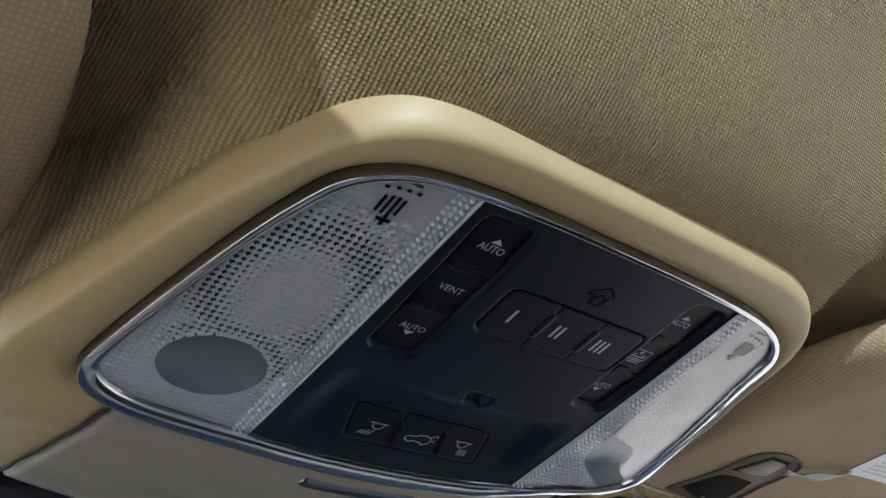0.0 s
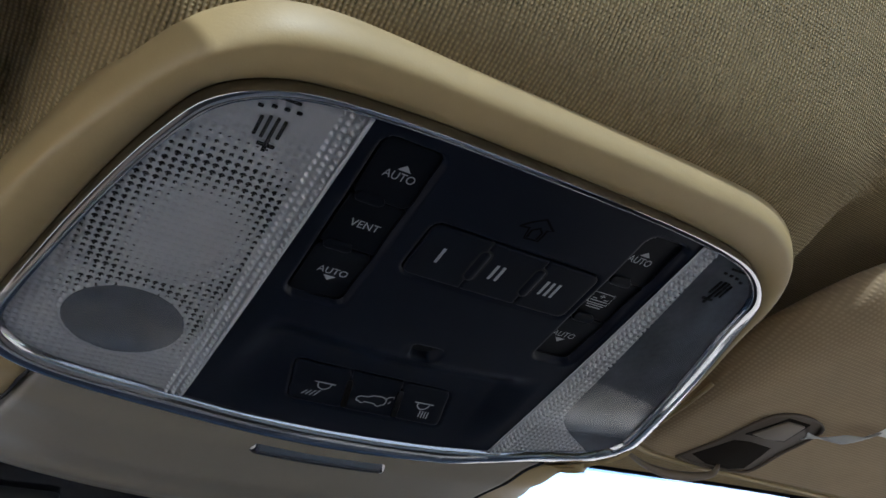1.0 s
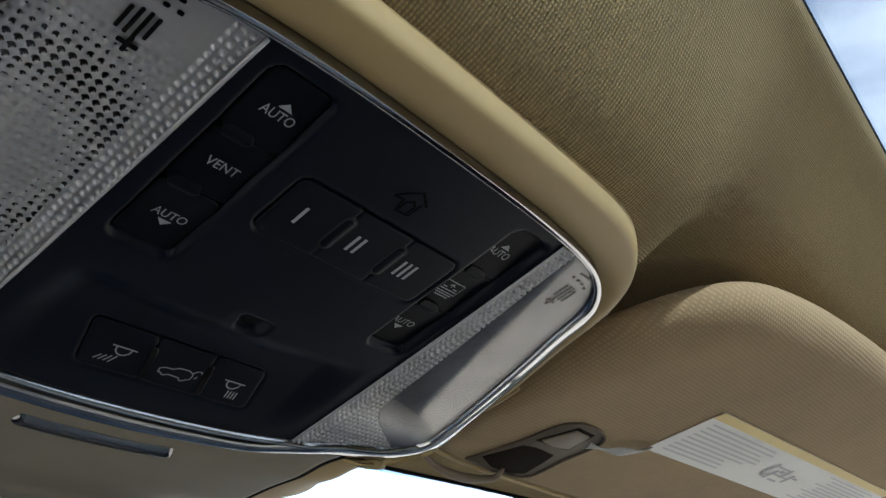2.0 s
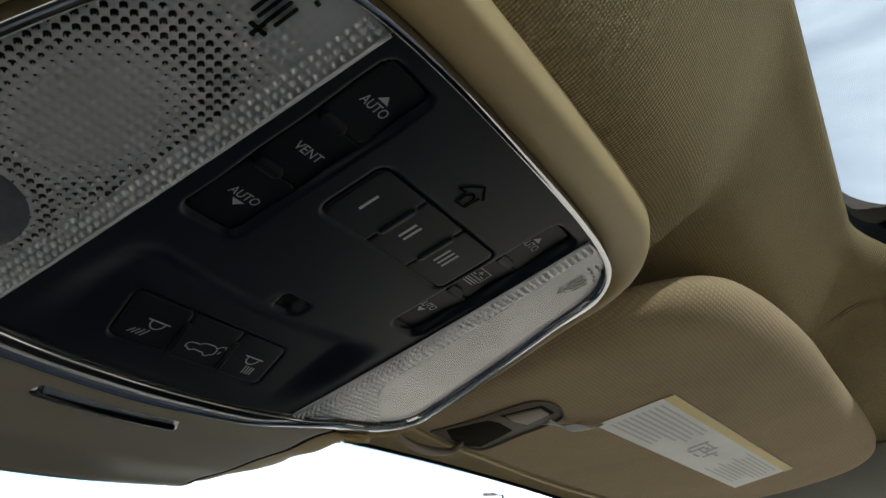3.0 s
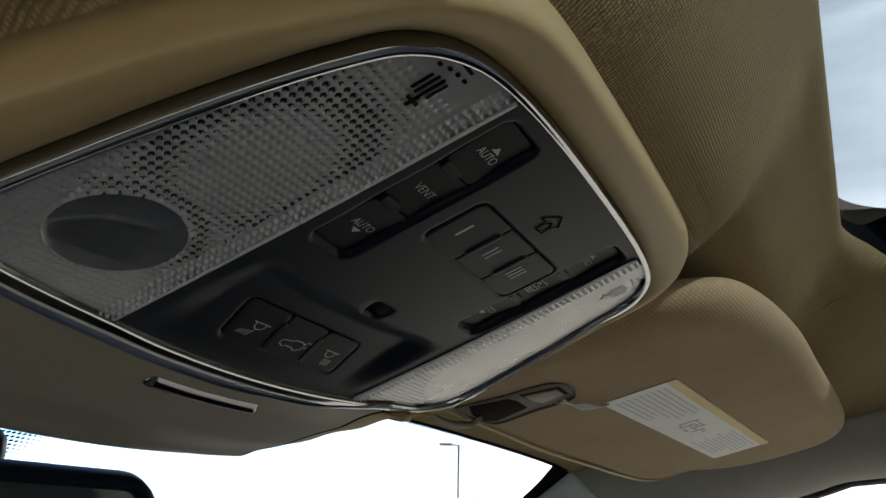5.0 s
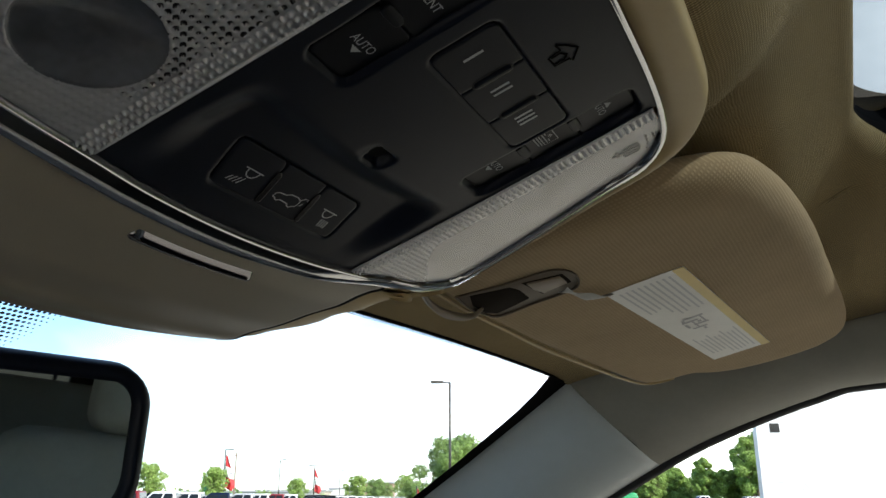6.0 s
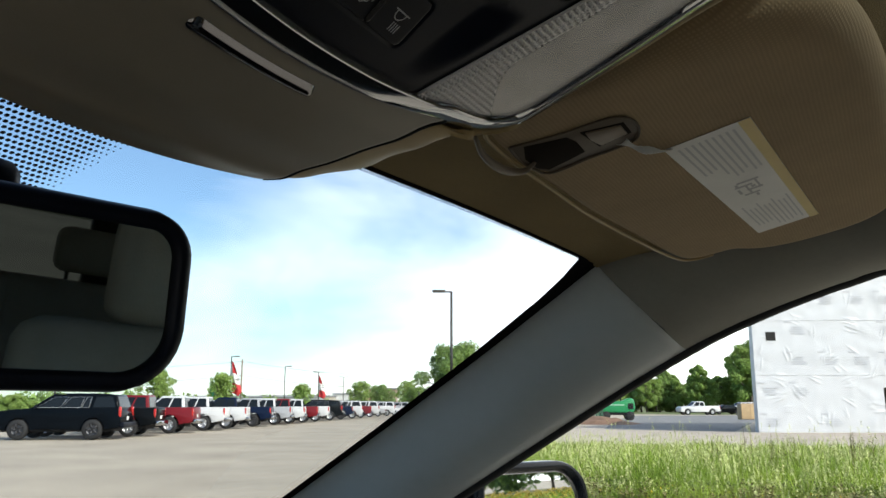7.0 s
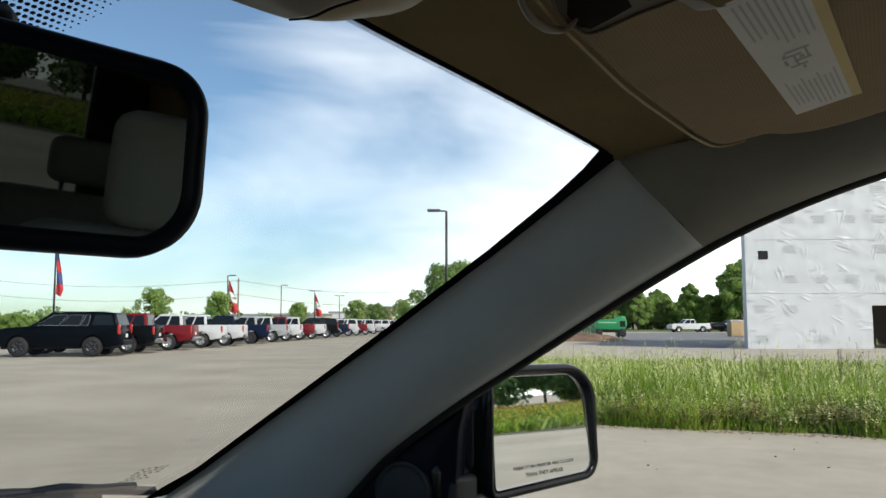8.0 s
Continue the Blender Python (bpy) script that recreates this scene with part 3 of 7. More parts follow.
def edge_h(u, v):
    """Height in mm of the console's lower face beyond the bezel, down to the glasses box's nose."""
    if v < 60:
        return crown(u, v) + 1.2
    middle = ease([(60, 1.2), (80, -2.4), (100, -2.2), (124, 1.5), (146, 9.0)], v)
    return middle + run([(60, 0), (70, 4.0), (88, 7.5), (102, 9.0), (124, 9.0), (150, 6.5)], v) * min(1.2, abs(u) / 108) ** 2.6


def surround(a, b):
    i = min(219, int(round(a * 219)))
    p, q = sur_in[i], sur_out[i]
    x = p.lerp(q, b)
    h0 = edge_h(p.x, p.y)
    q_ = max(0.0, b - 0.64) / 0.36
    prof = -3.2 + 4.0 * (1 - min(1.0, b / 0.64)) ** 2 + 17.2 * (1 - math.sqrt(max(0.0, 1 - q_ ** 2.4)))
    prof *= 0.35 + 0.65 * smooth01(-15, -62, p.y) if prof < 0 else 1.0
    k = smooth01(60, 100, p.y)
    prof = prof * (1 - k) + k * ((8.5 if p.x < 0 else 10.5) * b + 1.2 * (1 - b) - 1.5 * math.sin(math.pi * b))
    prof += 10.0 * smooth01(0, 40, p.y) * (1 - k) * (b ** 4 if p.x > 0 else 0.0)
    return (x.x * MM, x.y * MM, (h0 + prof) * MM)


sheet("surround", 219, 40, surround, M_TAN, console, "smooth tan plastic surround", thick=0.002)


# glasses box in front of the switch panel
def lid_half(v):
    """Half width of the lid on the passenger's side."""
    return run([(40, 96), (58, 92), (70, 88.5), (82, 84.8), (92, 82), (104, 80), (126, 79.2), (160, 79)], v)


def box_door(a, b):
    s = 2 * a - 1
    v0 = 69.6 - 12.5 * abs(s) ** 2.4
    v1 = 146 - 8 * abs(s) ** 2
    v = v0 + (v1 - v0) * min(1.0, b / 0.94)
    half = lid_half(v)
    if s < 0:
        half = 106.8 + 0.19 * max(0.0, v - 60)
    u = s * half
    h = edge_h(u, max(v, 60.0)) - 0.6
    h += 4.0 * max(0.0, abs(s) - 0.988) / 0.012 + (15.0 * (b - 0.94) / 0.06 if b > 0.94 else 0) 
    return (u * MM, v * MM, h * MM)


box_lid = sheet("glasses_box_lid", 90, 60, box_door, M_TAN_DOOR, console, "tan plastic sunglasses holder lid", thick=0.002, flip=True)


def lid_edge(s):
    """Dark joint between the lid and the surround."""
    out = []
    for i in range(30):
        v = 58.5 + 79.5 * i / 29
        half = lid_half(v) if s > 0 else 106.8 + 0.19 * max(0.0, v - 60)
        u = s * (half + 0.6)
        out.append((u * MM, v * MM, (edge_h(u, max(v, 60.0)) - 0.1) * MM))
    return out


for s in (-1, 1):
    part("lid_joint", tube_bm(lid_edge(s), 0.0006, 6), M_DARK, box_lid, "dark joint line")


def strip(a, b):
    u = -29.5 + 55.5 * a
    v = 77.6 + (b - 0.5) * 5.2 - 0.0012 * u * u
    end = smooth01(0, 0.03, a) * smooth01(1, 0.97, a)
    return (u * MM, (77.6 + (v - 77.6) * max(0.25, end)) * MM, (edge_h(u, v) - 0.7 - 1.7 * math.sin(math.pi * b) * max(0.1, end)) * MM)


sheet("chrome_strip", 40, 8, strip, M_CHROME_DARK, box_lid, "slim chrome pull strip")


# ---- windscreen, pillars, side ----
def ws_edge(t):
    """Side edge of the windscreen's glass from the roof (0) to the cowl (1), passenger's side."""
    x = run([(-1, 0.60), (0, 0.620), (0.07, 0.635), (0.2, 0.661), (0.41, 0.692), (0.9, 0.748), (2, 0.80)], t)
    return Vector((x, 0.349 + 0.70 * t, 1.560 - 0.41 * t))


def ws_point(a, b):
    """The windscreen: a across, b down."""
    e = ws_edge(b)
    x = e.x * (2 * a - 1)
    bow = 0.055 * (1 - (2 * a - 1) ** 2)
    return Vector((x, e.y + bow, e.z + bow * 0.1 - 0.003))


def ws_glass(a, b):
    """The glass itself, tucked above the lining's front edge."""
    p = ws_point(a, -0.05 + 1.05 * b)
    fy = front_y(p.x)
    if p.y < fy:
        p.z = max(p.z, liner_z(p.x, p.y) + 0.003)
    else:
        base = ws_edge((fy - 0.349) / 0.70).z
        p.z += max(0.0, liner_z(p.x, fy) + 0.003 - base) * math.exp(-(p.y - fy) / 0.04)
    return p


ws = sheet("window_2", 60, 80, ws_glass, M_PANE, flip=True)
ws.visible_shadow = False
tagged(ws, "clear windscreen glass with a dark dotted border", "windscreen", kind="structure")


def frit(name, f, nu, nv, label):
    return tagged(sheet(name, nu, nv, f, M_SEAL), label, "glass border", kind="structure")


def border(b):
    """Width of the black border along the glass's side."""
    return run([(-1, 0.054), (0, 0.054), (0.035, 0.040), (0.08, 0.032), (0.2, 0.028), (0.4, 0.026), (0.88, 0.029), (0.95, 0.05), (2, 0.08)], b)


def frit_side(s):
    def f(a, b):
        p = ws_point(1 if s > 0 else 0, b)
        wide = border(b)
        return (p.x - s * wide * a, p.y + 0.004 * a, p.z - 0.002)
    return f


frit("trim_glass_border_right", frit_side(1), 4, 60, "black ceramic border along the windscreen's side")
frit("trim_glass_border_left", frit_side(-1), 4, 60, "black ceramic border along the windscreen's side")


WIN = [(-0.60, 1.562), (-0.2, 1.562), (0.065, 1.553), (0.114, 1.544), (0.157, 1.531), (0.199, 1.516), (0.255, 1.493), (0.315, 1.462), (0.379, 1.426), (0.447, 1.386), (0.522, 1.341), (0.602, 1.293), (0.690, 1.233), (0.738, 1.192), (0.80, 1.13)]
WIN_PTS = spline([(0.729 + (1.5 - z) * 0.2, y, z) for y, z in WIN], 120)


def win_at(y):
    k = min(range(119), key=lambda i: abs((WIN_PTS[i].y + WIN_PTS[i + 1].y) / 2 - y))
    a, b = WIN_PTS[k], WIN_PTS[k + 1]
    f = min(1.2, max(-0.2, (y - a.y) / (b.y - a.y)))
    return a.lerp(b, f)


def pillar(s, t0, t1):
    """Pillar trim between the glass and the side window: t runs down the pillar."""
    def f(a, b):
        t = t0 + (t1 - t0) * b
        p = ws_edge(t) + Vector((-0.004, 0, 0.0))
        q = win_at(0.286 + 0.52 * t)
        x = p.lerp(q, a)
        bulge = math.sin(math.pi * a) ** 0.8
        inward = Vector((-0.62, -0.45, -0.50)).normalized() * (0.020 * bulge)
        x = x + inward
        if a > 0.9:
            x.x += 0.012 * (a - 0.9) / 0.1
        return (s * x.x, x.y, x.z)
    return f


M_DOOR = shade("dark_door_lining", (0.035, 0.032, 0.028), 0.6, vary=0.1, scale=20)
for s, side in ((1, "right"), (-1, "left")):
    tagged(sheet("trim_pillar_" + side, 20, 60, pillar(s, 0.004, 1.06), M_GREY_TRIM, thick=0.003, flip=s < 0), "grey plastic windscreen pillar trim", "pillar trim", kind="structure")

    tagged(part("trim_pillar_seam_" + side, tube_bm([Vector(pillar(s, 0.004, 1)(i / 24, 0)) + Vector((-s * 0.0006, -0.0004, -0.0006)) for i in range(25)], 0.0013, 6), M_DARK, None), "dark seam between pillar trim and roof rail", "seam", kind="structure")

    def rail(a, b, s=s):
        """Roof rail trim above the side window, back from the seam."""
        y_in = -0.6 + 0.949 * b
        y_out = -0.6 + 0.886 * b
        p = Vector((0.600, y_in, liner_z(0.600, y_in) - 0.003))
        if b > 0.86:
            k = (b - 0.86) / 0.14
            p = p.lerp(ws_edge(0.0) + Vector((-0.004, 0, 0)), smooth01(0, 1, k))
        q = win_at(y_out)
        x = p.lerp(q, a)
        x = x + Vector((-0.5, 0, -0.8)).normalized() * (0.020 * math.sin(math.pi * a) ** 0.8)
        if a > 0.9:
            x.x += 0.012 * (a - 0.9) / 0.1
        x = x.lerp(Vector(pillar(1, 0.004, 1)(a, 0)), smooth01(0.93, 1.0, b))
        return (s * x.x, x.y, x.z)
    tagged(sheet("trim_roof_rail_" + side, 16, 90, rail, M_RAIL, thick=0.003, flip=s < 0), "brown roof rail trim above the side window", "roof rail", kind="structure")
    # rubber door seal along the window's top edge
    tagged(part("trim_door_seal_" + side, tube_bm([(s * (p.x + 0.012), p.y, p.z + 0.001) for p in WIN_PTS[::2]], 0.0105, 10), M_RUBBER, None), "black rubber door seal along the side window", "seal", kind="structure")
    pane = sheet("window_3" if s > 0 else "window_4", 30, 12, lambda a, b, s=s: (s * ((q := WIN_PTS[int(a * 119)]).x + 0.02 + (q.z - (q.z * (1 - b) + 0.94 * b)) * 0.2), q.y, q.z * (1 - b) + 0.94 * b), M_PANE, flip=s < 0)
    pane.visible_shadow = False
    tagged(pane, "clear front side window", "side window", kind="structure")
    # door below the window
    tagged(sheet("door_1" if s > 0 else "door_2", 8, 12, lambda a, b, s=s: (s * (0.80 + 0.035 * math.sin(math.pi * min(1, b * 1.5)) - 0.02 * (b == 0)), -0.6 + 1.5 * a, 0.965 - 0.65 * b), M_DOOR, thick=0.06, flip=s < 0), "black and tan front door lining below the window", "car door", kind="structure")
    # black corner cover that carries the mirror
    sail = [(0.582, 1.318), (0.610, 1.292), (0.690, 1.231), (0.742, 1.187), (0.80, 1.12), (0.80, 0.95), (0.622, 0.95), (0.614, 1.172), (0.604, 1.258), (0.590, 1.304)]
    bm = bmesh.new()
    va = [bm.verts.new((s * (0.79 + (1.3 - z) * 0.1), y, z)) for y, z in sail]
    vb = [bm.verts.new((s * (0.82 + (1.3 - z) * 0.1), y, z)) for y, z in sail]
    bm.faces.new(va)
    bm.faces.new(vb[::-1])
    for i in range(len(sail)):
        bm.faces.new((va[i], vb[i], vb[(i + 1) % len(sail)], va[(i + 1) % len(sail)]))
    bmesh.ops.recalc_face_normals(bm, faces=bm.faces)
    bmesh.ops.bevel(bm, geom=list(bm.edges), offset=0.006, segments=2, profile=0.5, affect="EDGES", clamp_overlap=True)
    cover = part("trim_mirror_corner_" + side, bm, M_BLACK, None)
    tagged(cover, "black plastic corner cover with a round tweeter grille", "corner cover", kind="structure")
    g = part("speaker_grille", lathe_bm([(0.0001, -0.006), (0.020, -0.005), (0.032, -0.002), (0.036, -0.001), (0.040, -0.004), (0.043, 0.0), (0.043, 0.01)], "X", 40), M_RUBBER, cover)
    g.matrix_world = pose(s * 0.797, 0.686, 1.170, 0, 0, 0 if s > 0 else 180)


# ---- switches, prints and symbols on the console ----
def panel_base(u, v):
    return crown(u, v) + scoop(u, v)


def cap(name, outline, surf, mat, parent, label="", wall=1.6, rings=(0, 0.2, 0.4, 0.6, 0.75, 0.87, 0.955, 0.99, 1.0)):
    """A key cap: its face follows surf(u, v) in mm, with a rounded rim and side walls."""
    dense = []
    for (u0, v0), (u1, v1) in zip(outline, outline[1:] + outline[:1]):
        k = max(1, int(math.hypot(u1 - u0, v1 - v0) / 1.8))
        dense += [(u0 + (u1 - u0) * i / k, v0 + (v1 - v0) * i / k) for i in range(k)]
    outline = dense
    cu, cv = sum(p[0] for p in outline) / len(outline), sum(p[1] for p in outline) / len(outline)
    n = len(outline)
    verts, faces = [], []
    for k in rings:
        for u, v in outline:
            x, y = cu + (u - cu) * k, cv + (v - cv) * k
            verts.append((x * MM, y * MM, (surf(x, y) + (0.0 if k < 0.98 else 0.12 if k < 0.995 else 0.35)) * MM))
    for u, v in outline:
        verts.append((u * MM, v * MM, (surf(u, v) + wall) * MM))
    for j in range(len(rings)):
        for i in range(n):
            a, b = j * n + i, j * n + (i + 1) % n
            faces.append((a + n, b + n, b, a))
    return solid(name, verts, faces, mat, parent, label)


def ribbons(name, lines, width, u0, v0, surf, mat, parent, label=""):
    """Printed strokes: polylines in mm, x to the right and y towards the car's rear, laid on surf."""
    bm = bmesh.new()
    for line in lines:
        pts = [Vector((x, y, 0)) for x, y in line]
        left, right = [], []
        for i, p in enumerate(pts):
            a, b = pts[max(i - 1, 0)], pts[min(i + 1, len(pts) - 1)]
            d = (b - a).normalized()
            s = Vector((-d.y, d.x, 0)) * width / 2
            for side, q in ((left, p + s), (right, p - s)):
                u, v = u0 + q.x, v0 - q.y
                side.append(bm.verts.new((u * MM, v * MM, (surf(u, v) - 0.10) * MM)))
        for i in range(len(pts) - 1):
            bm.faces.new((left[i], left[i + 1], right[i + 1], right[i]))
    return part(name, bm, mat, parent, label, flat=True)


def words(text, width, height, u0, v0, surf, parent, mat=None, name="print"):
    """Letters of the built-in font, fitted into width x height mm."""
    cu = bpy.data.curves.new("letters", "FONT")
    cu.body = text
    ob = new("letters", cu)
    bpy.context.view_layer.update()
    me = bpy.data.meshes.new_from_object(ob.evaluated_get(bpy.context.evaluated_depsgraph_get()))
    bpy.data.objects.remove(ob)
    co = [v.co.copy() for v in me.vertices]
    x0, x1, y0, y1 = min(c.x for c in co), max(c.x for c in co), min(c.y for c in co), max(c.y for c in co)
    for v, c in zip(me.vertices, co):
        u = u0 + ((c.x - x0) / (x1 - x0) - 0.5) * width
        w = v0 - ((c.y - y0) / (y1 - y0) - 0.5) * height
        v.co = (u * MM, w * MM, (surf(u, w) - 0.10) * MM)
    me.materials.clear()
    me.materials.append(mat or M_INK)
    me.name = name
    o = new(name, me)
    o.parent = parent
    return o


def triangle(u0, v0, up, surf, parent):
    bm = bmesh.new()
    s = 1 if up else -1
    bm.faces.new([bm.verts.new(((u0 + x) * MM, (v0 - s * y) * MM, (surf(u0 + x, v0 - s * y) - 0.10) * MM)) for x, y in ((-2.0, -0.9), (2.0, -0.9), (0, 1.1))])
    return part("arrow", bm, M_INK, parent, flat=True)


def rocker_surf(v0, v1, tilt, low=1.25):
    def f(u, v):
        t = (v - v0) / (v1 - v0)
        return panel_base(u, v) + low + tilt * (t - 0.5) + 0.45 * math.sin(math.pi * t)
    return f


for cu, half, marks in ((-42.9, 8.6, ("AUTO", "VENT", "AUTO")), (47.0, 7.6, ("AUTO", "", "AUTO"))):
    for k, (v0, v1) in enumerate(((-67.2, -46.7), (-46.3, -27.4), (-27.0, -5.4))):
        surf = rocker_surf(v0, v1, (-0.6, 0.0, 0.6)[k], 1.25 if cu < 0 else 2.1)
        key = cap("rocker_switch", rounded(cu - half, cu + half, v0, v1, 0.7 if k == 1 else 2.6), surf, M_ROCKER, console, "black rocker key")
        cv = (-56.2, -36.8, -16.8)[k]
        tu = cu + (0.8 if cu < 0 else -2.4)
        if marks[k]:
            words(marks[k], 9.3 if marks[k] == "AUTO" else 8.9, 2.65, tu, cv, surf, key)
        if k == 0:
            triangle(tu + 0.3, cv - 2.9, True, surf, key)
        if k == 2:
            triangle(tu, cv + 3.0, False, surf, key)
        if not marks[k]:
            ribbons("print", [[(-4.2, -2.4), (-4.2, 2.6), (4.2, 2.6), (4.2, -2.4), (-4.2, -2.4)], [(-3.2, -0.2), (-1.4, -0.2)], [(1.4, -0.2), (3.2, -0.2)], [(0, 1.8), (0, 0.2)], [(-1.0, 0.8), (0, 1.7), (1.0, 0.8)], [(-3.6, -1.2), (3.6, -1.2)], [(-3.6, -3.3), (3.6, -3.3)], [(-3.0, -4.3), (3.0, -4.3)]], 0.42, tu, cv, surf, M_INK, key)
    for v in (-46.4, -27.2):
        cap("finger_ridge", rounded(cu - 7.2, cu + 1.2, v - 2.1, v + 1.5, 1.7), lambda u, w, v=v: panel_base(u, w) + (0.25 if u < 0 else 0.7) + 0.20 * (w - v) ** 2, M_ROCKER, console, "black finger ridge")



def end_key(u0, u1, k):
    """Outline of an outer key, rounded at its outer corners only."""
    r = rounded(u0, u1, -46.8, -26.2, 2.6)
    return r[6:18] + [(u1, -46.8), (u1, -26.2)] if k == 0 else r[18:24] + r[0:6] + [(u0, -26.2), (u0, -46.8)]


home = lambda u, v: panel_base(u, v) - 0.15
for k, (u0, u1) in enumerate(((-25.3, -5.2), (-4.7, 15.1), (15.6, 35.3))):
    key = cap("push_button", rounded(u0, u1, -46.8, -26.2, 0.6) if k == 1 else end_key(u0, u1, k), home, M_BUTTON, console, "black garage door button")
    bars = [[(x, -3.1), (x, 3.1)] for x in ((0,), (-1.2, 1.2), (-2.3, 0, 2.3))[k]]
    ribbons("print", bars, 1.05, (-17.7, 2.3, 22.5)[k], -36.4, home, M_INK, key, "grey numeral bars")
for u in (-5.0, 15.3):
    cap("ridge_gap", rounded(u - 2.5, u + 2.5, -43.6, -30.0, 2.2), lambda a, b: home(a, b) - 0.06, M_DARK, console, "dark gap round the ridge", wall=0.4)
    cap("tactile_ridge", rounded(u - 1.7, u + 1.7, -42.8, -30.8, 1.6), lambda a, b, u=u: home(a, b) - 0.65 + 0.18 * abs(a - u) ** 2, M_BUTTON, console, "black tactile ridge")
ribbons("house_symbol", [[(-5.5, -0.2), (-3.2, 2.2), (0.6, 4.8), (5.2, 1.6), (3.4, 1.2), (3.2, -3.4), (-1.6, -3.8), (-2.4, 0.2), (-5.5, -0.2)], [(-1.0, -3.2), (-1.2, -0.4), (0.8, 1.2), (2.4, -0.2), (2.3, -3.0)]], 0.8, 2.7, -56.0, lambda u, v: panel_base(u, v) - 0.12, M_SEAL, console, "embossed black house symbol")

front = lambda u, v: panel_base(u, v) - 0.10


def slant(u, v):
    """The front keys' row narrows a little towards the car's front."""
    return u + 0.25 * (v - 38), v


LAMP = [[(x * 0.82, y * 0.82) for x, y in line] for line in [[(-4.8, 2.6), (4.8, 2.6)], [(-3.0, 2.4), (-2.7, 0.6), (-1.5, -0.7), (0, -1.1), (1.5, -0.7), (2.7, 0.6), (3.0, 2.4)]]]
for k, (u0, u1) in enumerate(((-30.5, -9.9), (-9.3, 10.3), (10.9, 30.0))):
    key = cap("push_button", [slant(u, v) for u, v in rounded(u0, u1, 29.1, 46.9, (2.2, 0.7, 2.2)[k])], front, M_BUTTON, console, "black map lamp button" if k != 1 else "black tailgate button")
    if k == 1:
        car = [(-8.0, -1.4), (-8.4, 0.6), (-6.8, 1.8), (-3.2, 2.0), (-1.0, 3.4), (3.2, 3.6), (5.6, 2.6), (6.2, 1.2), (6.0, -1.0), (4.6, -1.4), (3.6, -2.6), (2.2, -2.4), (1.4, -1.4), (-3.6, -1.2), (-4.8, -2.2), (-6.2, -2.0), (-6.8, -1.2), (-8.0, -1.4)]
        ribbons("print", [[(x * 0.78, y * 0.78) for x, y in line] for line in (car, [(5.4, 2.8), (6.8, 4.4), (8.6, 4.8), (9.0, 3.6)], [(7.6, 0.2), (8.2, 1.8)])], 0.42, 1.6, 40.6, front, M_INK, key, "grey tailgate symbol")
    else:
        s = -1 if k == 0 else 1
        rays = [[(s * (0.2 + 1.5 * j), -1.6 - 0.3 * j), (s * (1.6 + 1.5 * j), -4.6)] for j in range(4)] if k == 0 else [[(0.4 + 1.15 * j, -1.7), (1.0 + 1.15 * j, -5.0)] for j in range(4)]
        ribbons("print", LAMP + rays, 0.46, (-18.6, 0, 21.0)[k], 39.0, front, M_INK, key, "grey lamp symbol")
for u in (-9.6, 10.6):
    cap("tactile_ridge", [slant(a, b) for a, b in rounded(u - 1.2, u + 1.2, 33.0, 46.3, 1.1)], lambda a, b: front(a, b) - 0.35, M_SLOT, console, "black tactile ridge")
cap("microphone_hole", [(3 + 4.6 * math.cos(2 * math.pi * k / 24), 7 + 3.0 * math.sin(2 * math.pi * k / 24)) for k in range(24)], lambda u, v: crown(u, v) + 3.6, M_DARK, console, "dark microphone hole")
# thin clear strips where the panel meets the lamp lenses
for s in (-1, 1):
    part("lens_seam", tube_bm([(s * (side_u(v) + 0.2) * MM, v * MM, (crown(side_u(v), v) - 0.5) * MM) for v in range(-71, 56, 6)], 0.0006, 6), M_PIMPLE, console, "pale lens edge")


# ---- sun visors ----
# plan outline of the passenger's visor, in metres from its middle
VIS_MID = Vector((0.345, 0.185, 1.5512))
VIS_OUT = [(0.163, 0.279), (0.156, 0.262), (0.152, 0.215), (0.155, 0.180), (0.160, 0.155), (0.169, 0.136), (0.182, 0.1235), (0.203, 0.115), (0.236, 0.107), (0.286, 0.0995), (0.34, 0.0955), (0.40, 0.0910), (0.45, 0.0875), (0.50, 0.0865), (0.524, 0.094), (0.538, 0.113), (0.542, 0.145), (0.537, 0.173), (0.524, 0.193), (0.506, 0.207), (0.498, 0.222), (0.488, 0.239), (0.465, 0.248), (0.41, 0.258), (0.32, 0.2715), (0.26, 0.2765), (0.20, 0.281)]
VIS_N = Vector((0.0665, 0.2139, 0.9746)).normalized()


